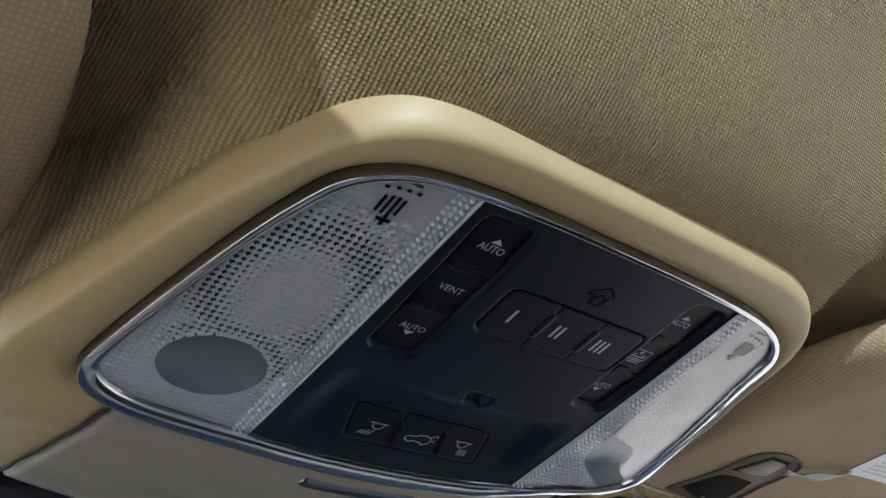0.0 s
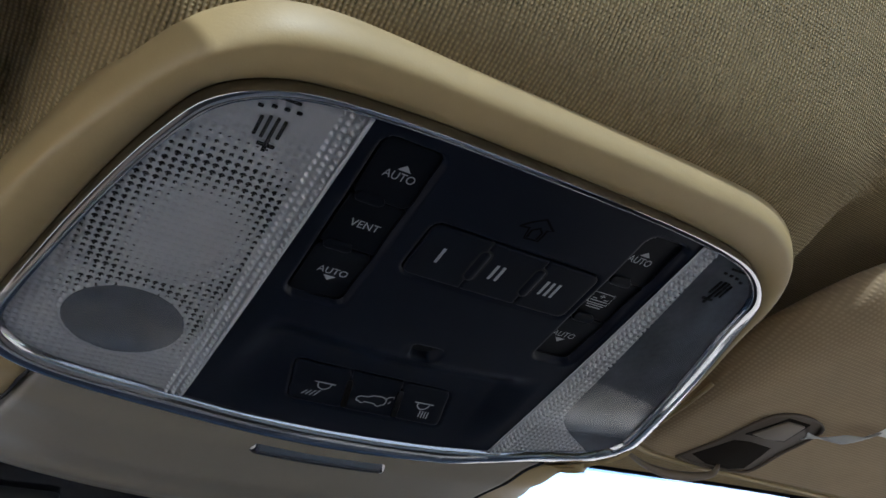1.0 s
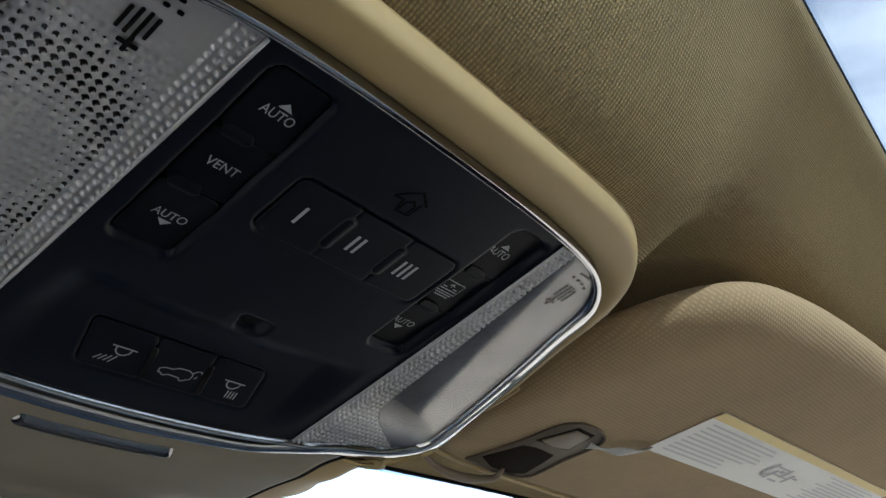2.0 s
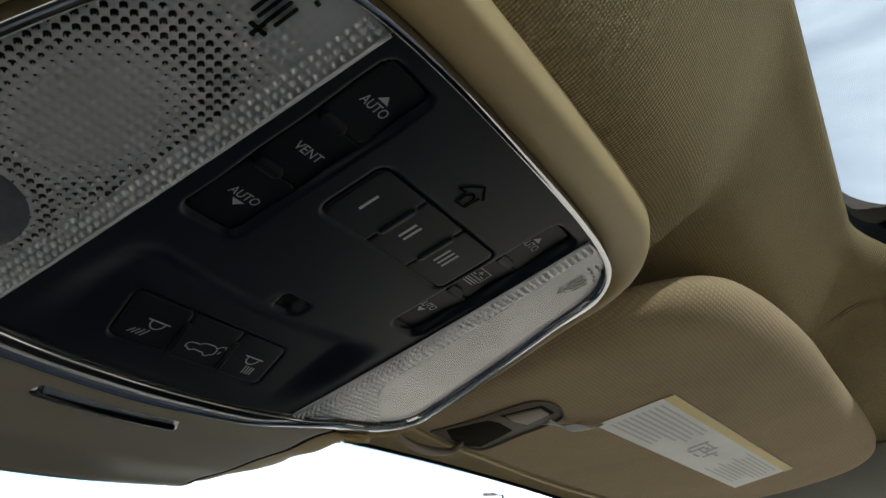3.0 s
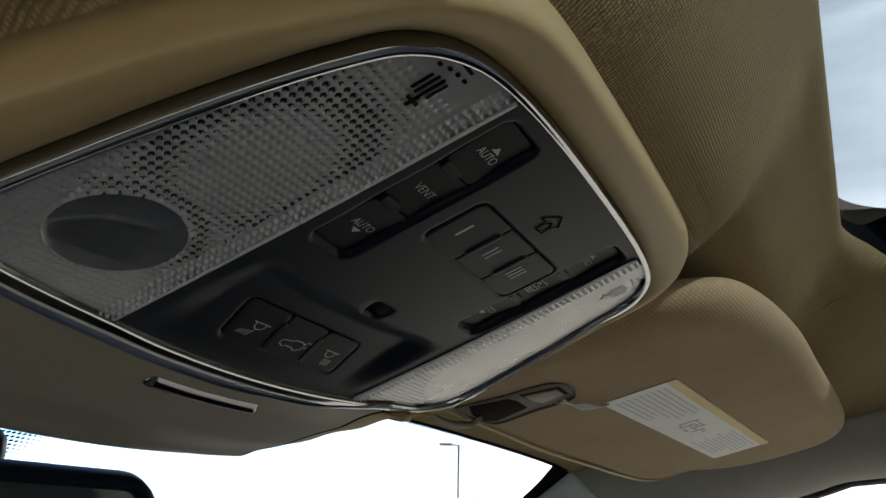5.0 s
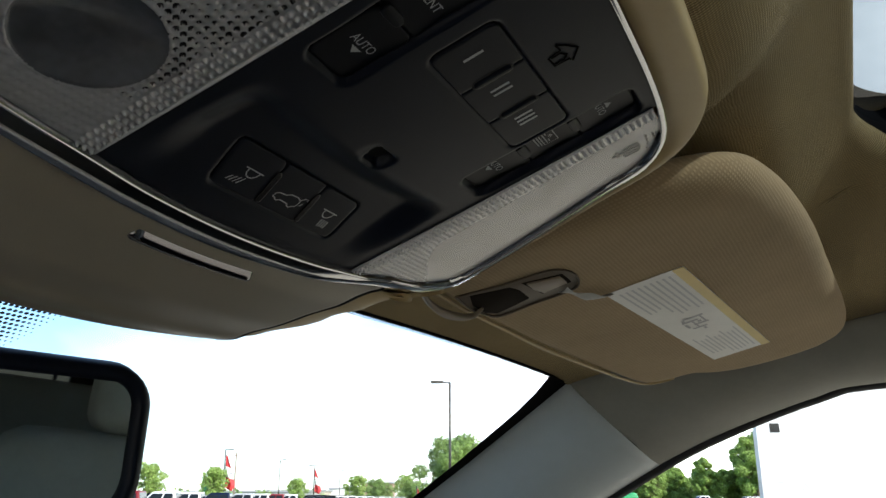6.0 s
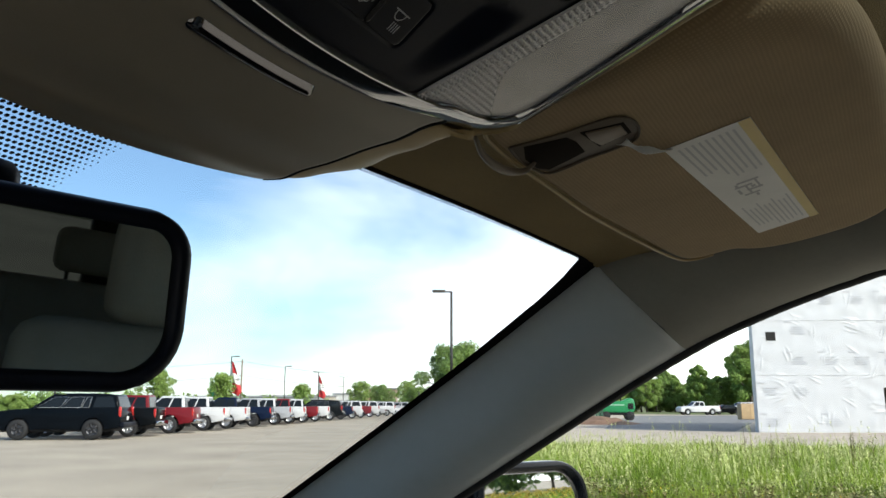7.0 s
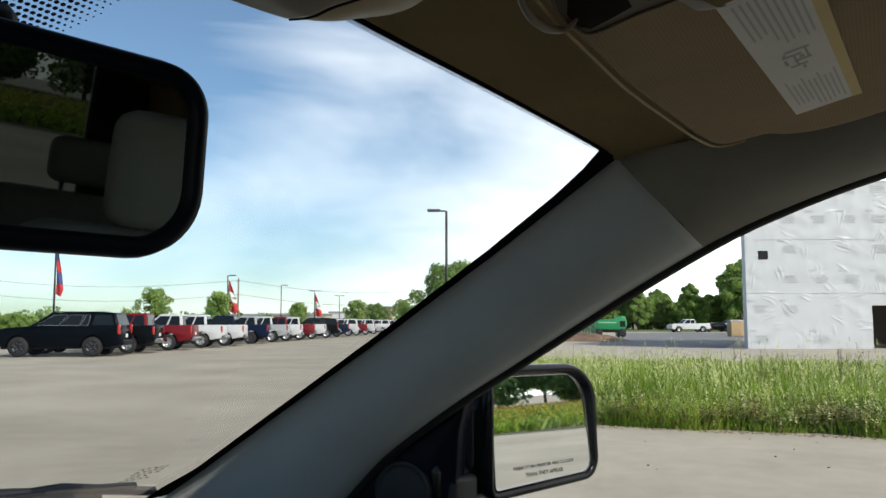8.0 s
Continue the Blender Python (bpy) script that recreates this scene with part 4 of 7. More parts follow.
def sun_visor(s):
    v = thing("sun_visor", Matrix.Translation((s * VIS_MID.x, VIS_MID.y, VIS_MID.z)), "", "sun visor", "sun visors")
    ring = spline([(x, y, 0) for x, y in VIS_OUT], 150, True)
    mid = Vector((0.34, 0.185, 0))

    def f(a, b):
        p = ring[int(round(a * 150)) % 150]
        # b runs from the middle of the lower face over the rim to the middle of the upper face
        if b < 0.5:
            k = 1 - (1 - min(1, b / 0.42)) ** 1.0
            low = True
        else:
            k = min(1, (1 - b) / 0.42)
            low = False
        q = mid.lerp(p, k)
        rim = (p - q).length
        r = 0.013 * (1 - 0.35 * smooth01(0.19, 0.24, p.y))
        wide = r * (1.0 + 1.1 * smooth01(0.24, 0.20, p.y))
        drop = r * (1 - math.sqrt(max(0.0, 1 - ((wide - rim) / wide) ** 2))) if rim < wide else 0.0
        flat = Vector((q.x - VIS_MID.x, q.y - VIS_MID.y, 0))
        z = -(VIS_N.x * flat.x + VIS_N.y * flat.y) / VIS_N.z
        z += drop if low else 2 * r - drop
        if rim < 1e-6 or (0.42 < b < 0.58):
            z = -(VIS_N.x * flat.x + VIS_N.y * flat.y) / VIS_N.z + r
        return (s * flat.x, flat.y, z)
    levels = [0, 0.12, 0.20, 0.26, 0.30, 0.325, 0.345, 0.36, 0.372, 0.383, 0.393, 0.402, 0.410, 0.415, 0.5, 0.585, 0.59, 0.60, 0.615, 0.64, 0.75, 1.0]
    verts, faces = [], []
    for b in levels:
        for i in range(150):
            verts.append(f(i / 150, b))
    for j in range(len(levels) - 1):
        for i in range(150):
            a, c = j * 150 + i, j * 150 + (i + 1) % 150
            q = (a, c, c + 150, a + 150)
            faces.append(q if s > 0 else q[::-1])
    solid("visor_pad", verts, faces, M_VISOR, v, "tan knitted fabric visor pad")
    edge = [Vector(f(i / 150, 0.5)) for i in range(150)]
    edge = [p + Vector((0, 0.0012, -0.0075)) for p in edge if p.y > 0.035 and (s > 0 or p.x < 0.12)]
    edge.sort(key=lambda p: p.x)
    part("edge_piping", tube_bm(edge, 0.0011, 6), M_TAN, v, "thin lighter seam piping")
    return v


def vis_z(x, y):
    """Height of the visor's lower face, in its own frame, at plan x, y of the car (passenger's side)."""
    return -(VIS_N.x * (x - VIS_MID.x) + VIS_N.y * (y - VIS_MID.y)) / VIS_N.z


visor = sun_visor(1)
tagged(visor, "tan fabric sun visor folded up, with a white warning label")
visor_left = sun_visor(-1)
tagged(visor_left, "tan fabric sun visor folded up against the headliner")


def on_visor(x, y, lift=0.0):
    return Vector((x - VIS_MID.x, y - VIS_MID.y, vis_z(x, y) - lift))


# warning label with its yellow header, pictogram and columns of print
LAB_A, LAB_B, LAB_C, LAB_D = Vector((0.2484, 0.1671, 0)), Vector((0.4581, 0.1413, 0)), Vector((0.4635, 0.1835, 0)), Vector((0.2527, 0.2126, 0))


def lab(u, v, lift):
    p = LAB_A.lerp(LAB_B, u).lerp(LAB_D.lerp(LAB_C, u), v)
    return on_visor(p.x, p.y, lift)


def lab_patch(name, u0, u1, v0, v1, lift, mat, parent, label=""):
    bm = bmesh.new()
    c = ((u0, v0), (u1, v0), (u1, v1), (u0, v1))
    a = [bm.verts.new(lab(u, v, lift)) for u, v in c]
    b = [bm.verts.new(lab(u, v, lift - 0.0002)) for u, v in c]
    bm.faces.new(a)
    bm.faces.new(b[::-1])
    for i in range(4):
        bm.faces.new((a[i], b[i], b[(i + 1) % 4], a[(i + 1) % 4]))
    bmesh.ops.recalc_face_normals(bm, faces=bm.faces)
    return part(name, bm, mat, parent, label, flat=True)


M_LABELINK = shade("pale_grey_print", (0.50, 0.50, 0.51), 0.6)
label_sheet = lab_patch("warning_label", 0, 1, 0, 1, 0.0006, M_PAPER, visor, "white paper warning label with a yellow header")
lab_patch("label_header", 0.0, 1.0, 0.0, 0.14, 0.0009, M_YELLOW, label_sheet, "yellow label header")
rnd = random.Random(4)


def print_bars(cells, name, lift, mat, parent):
    bm = bmesh.new()
    for u0, u1, v0, v1 in cells:
        bm.faces.new([bm.verts.new(lab(u, v, lift)) for u, v in ((u0, v0), (u1, v0), (u1, v1), (u0, v1))])
    return part(name, bm, mat, parent, flat=True)


cells = []
for k in range(9):
    v = 0.21 + 0.08 * k
    cells.append((0.03, 0.37 - rnd.random() * 0.12, v, v + 0.030))
for k in range(10):
    v = 0.20 + 0.072 * k
    cells.append((0.66 + (0.04 if k % 3 else 0.0), 0.97 - rnd.random() * 0.08, v, v + 0.026))
for k, cell in enumerate(cells):
    print_bars([cell], "print_line", 0.00095, M_LABELINK, label_sheet)
cells = [(0.42, 0.435, 0.36, 0.66), (0.435, 0.50, 0.40, 0.43), (0.50, 0.515, 0.38, 0.60), (0.455, 0.47, 0.48, 0.72), (0.47, 0.55, 0.56, 0.59), (0.54, 0.555, 0.46, 0.68), (0.435, 0.46, 0.66, 0.70), (0.485, 0.53, 0.68, 0.72), (0.475, 0.495, 0.46, 0.52), (0.56, 0.585, 0.50, 0.54)]
tagged(print_bars(cells, "pictogram", 0.00095, M_GREYINK, label_sheet), "grey pictogram", kind="stuff")


# clip recess: slot as a flat patch in a shade colour, bracket, button and the loose tag that hangs from it
def patch_on_visor(name, corners, lift, mat, parent, label="", thick=0.002, bevel=0.001):
    bm = bmesh.new()
    a = [bm.verts.new(on_visor(x, y, lift)) for x, y in corners]
    b = [bm.verts.new(on_visor(x, y, lift - thick)) for x, y in corners]
    bm.faces.new(a)
    bm.faces.new(b[::-1])
    n = len(corners)
    for i in range(n):
        bm.faces.new((a[i], b[i], b[(i + 1) % n], a[(i + 1) % n]))
    bmesh.ops.recalc_face_normals(bm, faces=bm.faces)
    if bevel:
        bmesh.ops.bevel(bm, geom=list(bm.edges), offset=bevel, segments=2, profile=0.5, affect="EDGES", clamp_overlap=True)
    return part(name, bm, mat, parent, label)


# slot and button gap have no depth; their shade is put into this colour
M_RECESS_SHADE = shade("recess_shade_brown", (0.018, 0.014, 0.011), 0.9, vary=0.1, scale=60, spec=0.04)
M_CLIP_LIGHT = shade("worn_brown_plastic", (0.165, 0.126, 0.088), 0.45, vary=0.06, scale=40, spec=0.3)
M_CLIP = shade("brown_plastic", (0.090, 0.068, 0.047), 0.6, vary=0.05, scale=40, bump=0.2, bump_scale=900, spec=0.25)
CLIP_RIM = [(0.1850, 0.2760), (0.1905, 0.2516), (0.1922, 0.2300), (0.1965, 0.2215), (0.2060, 0.2175), (0.2180, 0.2180), (0.2270, 0.2225), (0.2290, 0.2350), (0.2290, 0.2469), (0.2310, 0.2690), (0.2190, 0.2750), (0.203, 0.2770)]
bracket = patch_on_visor("clip_bracket", CLIP_RIM, 0.0003, M_CLIP, visor, "brown plastic visor clip recess", 0.0015, 0.0002)
part("lip", tube_bm([on_visor(q.x, q.y, 0.0005) for q in spline([(x, y, 0) for x, y in CLIP_RIM + CLIP_RIM[:1]], 60)], 0.0008, 6, cap=False), M_CLIP, bracket, "rounded lip of the recess")
patch_on_visor("clip_slot", [(0.1900, 0.2700), (0.1935, 0.2600), (0.1968, 0.2498), (0.2050, 0.2472), (0.2200, 0.2470), (0.2230, 0.2560), (0.2262, 0.2690), (0.2190, 0.2735), (0.204, 0.2745)], 0.0005, M_RECESS_SHADE, bracket, "flat dark patch for the shade in the slot", 0.0006, 0.0001)
patch_on_visor("button_gap", [(0.1968, 0.2428), (0.2030, 0.2222), (0.2170, 0.2216), (0.2200, 0.2392)], 0.0006, M_RECESS_SHADE, bracket, "dark gap round the button", 0.0006, 0.0001)
patch_on_visor("clip_button", [(0.1984, 0.2405), (0.2020, 0.2300), (0.2042, 0.2240), (0.2155, 0.2234), (0.2181, 0.2377), (0.2080, 0.2405)], 0.0014, M_CLIP_LIGHT, bracket, "brown clip button", 0.0010, 0.0004)
hook = spline([(0.1600, 0.2835, 0), (0.1740, 0.2862, 0), (0.1900, 0.2860, 0), (0.2040, 0.2835, 0), (0.2130, 0.2785, 0), (0.2100, 0.2715, 0)], 26)
part("clip_hook", tube_bm([on_visor(q.x, q.y, 0.0012 + 0.0030 * math.sin(math.pi * k / 25)) for k, q in enumerate(hook)], [0.0010 + 0.0015 * math.sin(math.pi * (k / 25) ** 1.3) for k in range(26)], 10), M_CLIP_LIGHT, bracket, "bent brown hook of the clip")


def tag_point(a, b):
    p = Vector((0.2195, 0.2275, 0)).lerp(Vector((0.2505, 0.2095, 0)), a)
    w = (0.0062 - 0.0030 * math.sin(2.6 * a) + 0.0010 * a) * (b - 0.5)
    return on_visor(p.x + 0.35 * w, p.y + w, 0.0022 + 0.0022 * math.sin(3.1 * a) + 0.0012 * math.sin(9 * a + 3 * b))


sheet("paper_tag", 14, 4, tag_point, shade("tag_paper", (0.46, 0.46, 0.43), 0.4, vary=0.1, scale=60), visor, "creased clear tag beside the label", thick=0.0003)

# ---- rear-view mirror ----
mirror = thing("rear_view_mirror", pose(0.0085, 0.434, 1.4615, 8.3, 0, -15), "black framed rear-view mirror hanging from the windscreen", "mirror")


def mirror_outline(grow=0.0, n=9):
    pts = []
    for cx, cz, r, start in ((0.079, 0.019, 0.017, 0), (-0.100, 0.017, 0.019, 90), (-0.094, -0.012, 0.024, 180), (0.072, -0.012, 0.025, 270)):
        for k in range(n):
            a = radians(start + 90 * k / (n - 1))
            pts.append((cx + (r + grow) * math.cos(a), cz + (r + grow) * math.sin(a)))
    return pts


def mirror_ring(rows, mat, name, label, flat=False):
    """Rings of (outline growth, depth) joined and capped."""
    bm = bmesh.new()
    rings = [[bm.verts.new((x, d, z)) for x, z in mirror_outline(g)] for g, d in rows]
    for a, b in zip(rings, rings[1:]):
        for k in range(len(a)):
            bm.faces.new((a[k], a[(k + 1) % len(a)], b[(k + 1) % len(a)], b[k]))
    bm.faces.new(rings[-1])
    bmesh.ops.recalc_face_normals(bm, faces=bm.faces)
    return part(name, bm, mat, mirror, label, flat)


M_CARGREY = shade("dark_grey_plastic", (0.03, 0.032, 0.034), 0.3, vary=0.1, scale=40)
mirror_ring([(-0.0045, 0.0005), (-0.0042, -0.003), (-0.001, -0.005), (0.003, -0.003), (0.005, 0.004), (0.003, 0.018), (-0.006, 0.030), (-0.02, 0.034)], M_BLACK, "frame", "black plastic mirror frame")
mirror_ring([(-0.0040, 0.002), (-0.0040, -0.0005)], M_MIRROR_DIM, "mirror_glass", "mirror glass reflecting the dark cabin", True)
part("stem", tube_bm([(0, 0.030, 0.005), (0, 0.055, 0.020), (0, 0.075, 0.045)], [0.012, 0.010, 0.014], 12), M_BLACK, mirror)
part("mount", box_bm((0.07, 0.05, 0.05), (0, 0.055, 0.030), 0.012, 3), M_BLACK, mirror)

sensor = thing("sensor_housing", pose(-0.080, 0.452, 1.512, -30, 0, 0), "glossy black sensor housing on the windscreen behind the console", "sensor housing")
part("shell", box_bm((0.132, 0.090, 0.034), (0, 0, 0), 0.012, 4), M_SLOT, sensor)
part("cover", box_bm((0.060, 0.060, 0.010), (-0.02, 0, -0.019), 0.004, 3), M_CARGREY, sensor, "dark grey snap cover")

# shade dots printed on the glass above the mirror
dots = bmesh.new()
for i in range(-36, 37):
    for j in range(36):
        x, b = (i + 0.5 * (j % 2)) * 0.0031, 0.012 + j * 0.0040
        wide = 0.094 - 0.25 * max(0.0, b - 0.05)
        r = 0.00115 * (1 - 0.6 * smooth01(wide - 0.015, wide, abs(x)))
        if abs(x) > wide:
            continue
        e = ws_edge(b)
        c = ws_point(0.5 + 0.5 * x / e.x, b) + Vector((0, 0, -0.0015))
        fy, fz = 0.862, -0.507
        dots.faces.new([dots.verts.new((c.x + r * 1.15 * math.cos(t), c.y + r * math.sin(t) * fy, c.z + r * math.sin(t) * fz)) for t in [math.pi * q / 3 for q in range(6)]])
tagged(part("trim_shade_dots", dots, M_RUBBER, None, flat=True), "black dot matrix printed on the windscreen above the mirror", "glass print", kind="structure")
# comb of short dashes along the top and side borders
comb = bmesh.new()
comb_edge = []
for k in range(330):
    a = 0.5 + 0.478 * k / 329
    x = 1.24 * (a - 0.5)
    p = Vector((x, front_y(x), liner_z(x, front_y(x)) - 0.0005))
    w = 0.0005
    comb.faces.new([comb.verts.new((p.x + dx, p.y + dy * 0.862, p.z - dy * 0.507)) for dx, dy in ((-w, -0.001), (w, -0.001), (w, 0.0036), (-w, 0.0036))])
    comb_edge.append(p)
for p, q in zip(comb_edge, comb_edge[1:]):
    comb.faces.new([comb.verts.new((e.x, e.y + dy * 0.9, e.z - dy * 0.45 - 0.0006)) for e, dy in ((p, -0.0035), (q, -0.0035), (q, 0.0006), (p, 0.0006))])
for k in range(260):
    b = 0.02 + 0.93 * k / 259
    p = ws_point(1, b)
    wide = border(b)
    comb.faces.new([comb.verts.new((p.x - wide - dx, p.y + dy, p.z - dy * 0.585 - 0.0022)) for dx, dy in ((-0.002, -0.0008), (0.0042, -0.0008), (0.0042, 0.0008), (-0.002, 0.0008))])
tagged(part("trim_border_comb", comb, M_SEAL, None, flat=True), "fine dashes along the windscreen's printed border", "glass print", kind="structure")

# small block of print low on the windscreen
for j in range(5):
    bm = bmesh.new()
    for i in range(5 if j != 1 else 4):
        u, t = 0.600 + 0.0095 * i + 0.002 * j + 0.001 * math.sin(5 * i + j), 0.885 - 0.010 * j
        e = ws_edge(t)
        p = ws_point(0.5 + 0.5 * u / e.x, t)
        bm.faces.new([bm.verts.new((p.x + dx, p.y + dy * 0.862, p.z - dy * 0.507 - 0.002)) for dx, dy in ((0, 0), (0.0068, 0), (0.0068, 0.0026), (0, 0.0026))])
    tagged(part("trim_glass_print", bm, M_RUBBER, None, flat=True), "tiny dark maker's print on the windscreen", "glass print", kind="structure")

# ---- door mirror ----
SM = pose(0.953, 0.537, 1.245, 0, 0, -24.8)
smir = thing("door_mirror", SM, "black door mirror with chrome-edged glass outside the passenger window", "mirror")


def smir_outline(grow):
    pts = []
    for cx, cz, r, start in ((0.040, 0.029, 0.056, 0), (-0.098, 0.070, 0.016, 90), (-0.098, -0.068, 0.016, 180), (0.072, -0.050, 0.028, 270)):
        for k in range(8):
            a = radians(start + 90 * k / 7)
            pts.append((cx + (r + grow) * math.cos(a), cz + (r + grow) * math.sin(a)))
    return pts


def smir_ring(rows, mat, name, label="", flat=False):
    bm = bmesh.new()
    rings = [[bm.verts.new((x, d, z)) for x, z in smir_outline(g)] for g, d in rows]
    for a, b in zip(rings, rings[1:]):
        for k in range(len(a)):
            bm.faces.new((a[k], a[(k + 1) % len(a)], b[(k + 1) % len(a)], b[k]))
    bm.faces.new(rings[-1])
    bmesh.ops.recalc_face_normals(bm, faces=bm.faces)
    return part(name, bm, mat, smir, label, flat)


smir_ring([(-0.012, 0.012), (-0.006, -0.003), (0.001, -0.006), (0.005, 0.004), (0.004, 0.03), (-0.008, 0.09), (-0.03, 0.12)], M_SHELL, "shell", "glossy black mirror shell")
smir_glass = smir_ring([(-0.010, 0.008), (-0.0105, 0.0035)], M_MIRROR, "mirror_glass", "mirror glass showing the meadow behind", True)
smir_glass.rotation_euler = (radians(-3.6), 0, 0)
for text_, wide_, z_ in (("OBJECTS IN MIRROR ARE CLOSER", 122, -50), ("THAN THEY APPEAR", 76, -60)):
    line_ = words(text_, wide_, 5.6, -8, -z_, lambda u, v: 0.0, smir_glass, M_RUBBER)
    line_.location, line_.rotation_euler = (0, 0.0030, 0), (radians(-90), 0, 0)
part("glass_rim", tube_bm([(x, 0.0035, z) for x, z in smir_outline(-0.0100) + smir_outline(-0.0100)[:1]], 0.0011, 6, cap=False), M_CHROME, smir_glass)
part("arm", box_bm((0.10, 0.05, 0.06), (-0.135, 0.045, -0.060), 0.015, 3), M_SLOT, smir)
part("inner_cover", box_bm((0.034, 0.085, 0.125), (-0.124, 0.058, 0.012), 0.015, 4), M_SHELL, smir, "glossy black inner side of the mirror")
part("hinge_block", box_bm((0.045, 0.05, 0.07), (-0.150, 0.030, -0.085), 0.008, 3), M_RUBBER, smir, "matt black hinge block")

# ---- dashboard, cowl, bonnet, wiper ----
tagged(sheet("dashboard", 30, 16, lambda a, b: ((a - 0.5) * 1.61, 1.06 - 0.50 * b, 1.128 - 0.02 * (2 * a - 1) ** 2 + 0.025 * math.sin(2.2 * b) - 0.45 * max(0, b - 0.8)), shade("dark_dash_plastic", (0.012, 0.012, 0.013), 0.6, vary=0.1, scale=30, bump=0.4, bump_scale=500), thick=0.02, flip=True), "dark soft plastic dashboard below the windscreen", "dashboard", kind="structure")
M_DASH_LOW = shade("beige_dash_plastic", (0.36, 0.315, 0.25), 0.5, vary=0.05, scale=12, bump=0.3, bump_scale=700)
tagged(sheet("wall_dashboard_face", 30, 14, lambda a, b: ((a - 0.5) * 1.56, 0.57 + 0.05 * math.sin(2.6 * b) + 0.28 * b * b, 1.090 - 0.62 * b), M_DASH_LOW, thick=0.03), "beige plastic lower face of the dashboard", "dashboard", kind="structure")
tagged(part("wall_firewall", box_bm((1.6, 0.05, 0.75), (0, 1.02, 0.74), 0.01), M_CARPET, None), "brown carpeted wall before the footwells", "firewall", kind="structure")
tagged(part("trim_centre_console", box_bm((0.25, 1.25, 0.30), (0, 0.02, 0.63), 0.05, 3), M_DASH_LOW, None), "beige plastic console between the front seats", "centre console", kind="structure")
tagged(sheet("bonnet", 30, 20, lambda a, b: ((a - 0.5) * 1.6, 1.10 + 0.95 * b, 1.135 - 0.10 * b - 0.10 * b ** 4 - 0.06 * (2 * a - 1) ** 4), shade("dark_blue_paint", (0.008, 0.011, 0.022), 0.2, coat=0.8, vary=0.05), thick=0.004), "dark blue painted bonnet in front of the windscreen", "bonnet", kind="structure")
wiper = thing("wiper", pose(0, 0, 0), "black wiper arm resting at the windscreen's foot", "wiper")
part("blade", tube_bm([(0.10, 1.085, 1.19), (0.45, 1.070, 1.196), (0.70, 1.066, 1.166)], 0.005, 6), M_RUBBER, wiper)
part("arm", tube_bm([(0.40, 1.07, 1.190), (0.58, 1.07, 1.183), (0.74, 1.07, 1.150)], 0.007, 6), M_BLACK, wiper)

tagged(sheet("trim_cowl", 20, 6, lambda a, b: (0.10 + 0.56 * a, 1.078 + 0.05 * b, 1.200 - 0.16 * (0.10 + 0.56 * a - 0.503) * (1 if a > 0.7 else 0.5) - 0.03 * b - (0.06 if b == 0 else 0)), M_RUBBER), "black plastic cowl at the windscreen's foot", "cowl", kind="structure")

# ---- seats, rear of the cabin (seen in the mirror) ----
def seat(x, y, label, tall=0.0, head=(0.26, 0.10, 0.18)):
    s = thing("car_seat", pose(x, y, 0.48), label, "car seat", "car seats")
    part("cushion", box_bm((0.52, 0.52, 0.16), (0, 0.05, 0.08), 0.05, 4), M_LEATHER, s)
    b = part("backrest", box_bm((0.50, 0.15, 0.60 + tall), (0, 0, 0), 0.06, 4), M_LEATHER, s)
    b.location, b.rotation_euler = (0, -0.27, 0.42 + tall / 2), (radians(14), 0, 0)
    h = part("headrest", box_bm(head, (0, 0, 0), 0.04, 4), M_LEATHER, s)
    h.location, h.rotation_euler = (0, -0.36, 0.80 + tall), (radians(8), 0, 0)
    for dx in (-0.06, 0.06):
        part("headrest_post", tube_bm([(dx, -0.33, 0.66 + tall), (dx, -0.35, 0.76 + tall)], 0.006, 8), M_CHROME, h.parent)
    return s


seat(0.38, -0.16, "beige leather front passenger seat with headrest", 0.10)
seat(-0.38, -0.50, "beige leather driver's seat with headrest", 0.10)
for x in (-0.42, 0.0, 0.42):
    seat(x, -1.35, "beige leather rear seat with a small headrest", 0.0, (0.20, 0.09, 0.13))
tagged(part("floor", box_bm((1.6, 3.4, 0.06), (0, -0.68, 0.45), 0.01), M_CARPET, None), "brown carpeted car floor", "floor", kind="structure")
for s, side in ((1, "right"), (-1, "left")):
    for name, y0, y1, mat, lab_ in (("middle", -0.98, -0.60, M_TAN, "tan middle door pillar with belt"), ("rear", -2.25, -1.75, M_TAN, "tan rear quarter panel")):
        tagged(sheet("trim_%s_pillar_%s" % (name, side), 6, 8, lambda a, b, s=s, y0=y0, y1=y1: (s * (0.80 - 0.10 * b), y0 + (y1 - y0) * a - 0.06 * b, 1.0 + 0.60 * b), mat, thick=0.04, flip=s < 0), lab_, "pillar", kind="structure")
    tagged(sheet("trim_lower_side_" + side, 6, 4, lambda a, b, s=s: (s * 0.81, -2.3 + 1.75 * a, 0.42 + 0.64 * b), M_BLACK, thick=0.05, flip=s < 0), "dark lower side lining of the rear cabin", "side lining", kind="structure")
    tagged(sheet("trim_upper_side_" + side, 6, 4, lambda a, b, s=s: (s * (0.60 + 0.12 * b), -2.3 + 1.7 * a, 1.64 - 0.09 * b), M_TAN, thick=0.02, flip=s < 0), "tan rail above the rear side windows", "roof rail", kind="structure")
tagged(sheet("ceiling_rear", 10, 10, lambda a, b: (-0.64 + 1.28 * a, -2.3 + 1.7 * b, 1.655 - 0.10 * (2 * a - 1) ** 4), M_LINER, thick=0.01), "tan fabric rear headliner", "headliner", kind="structure")
tagged(part("wall_tailgate", box_bm((1.5, 0.08, 0.62), (0, -2.30, 0.75), 0.02), M_BLACK, None), "dark tailgate lining below the rear window", "tailgate", kind="structure")
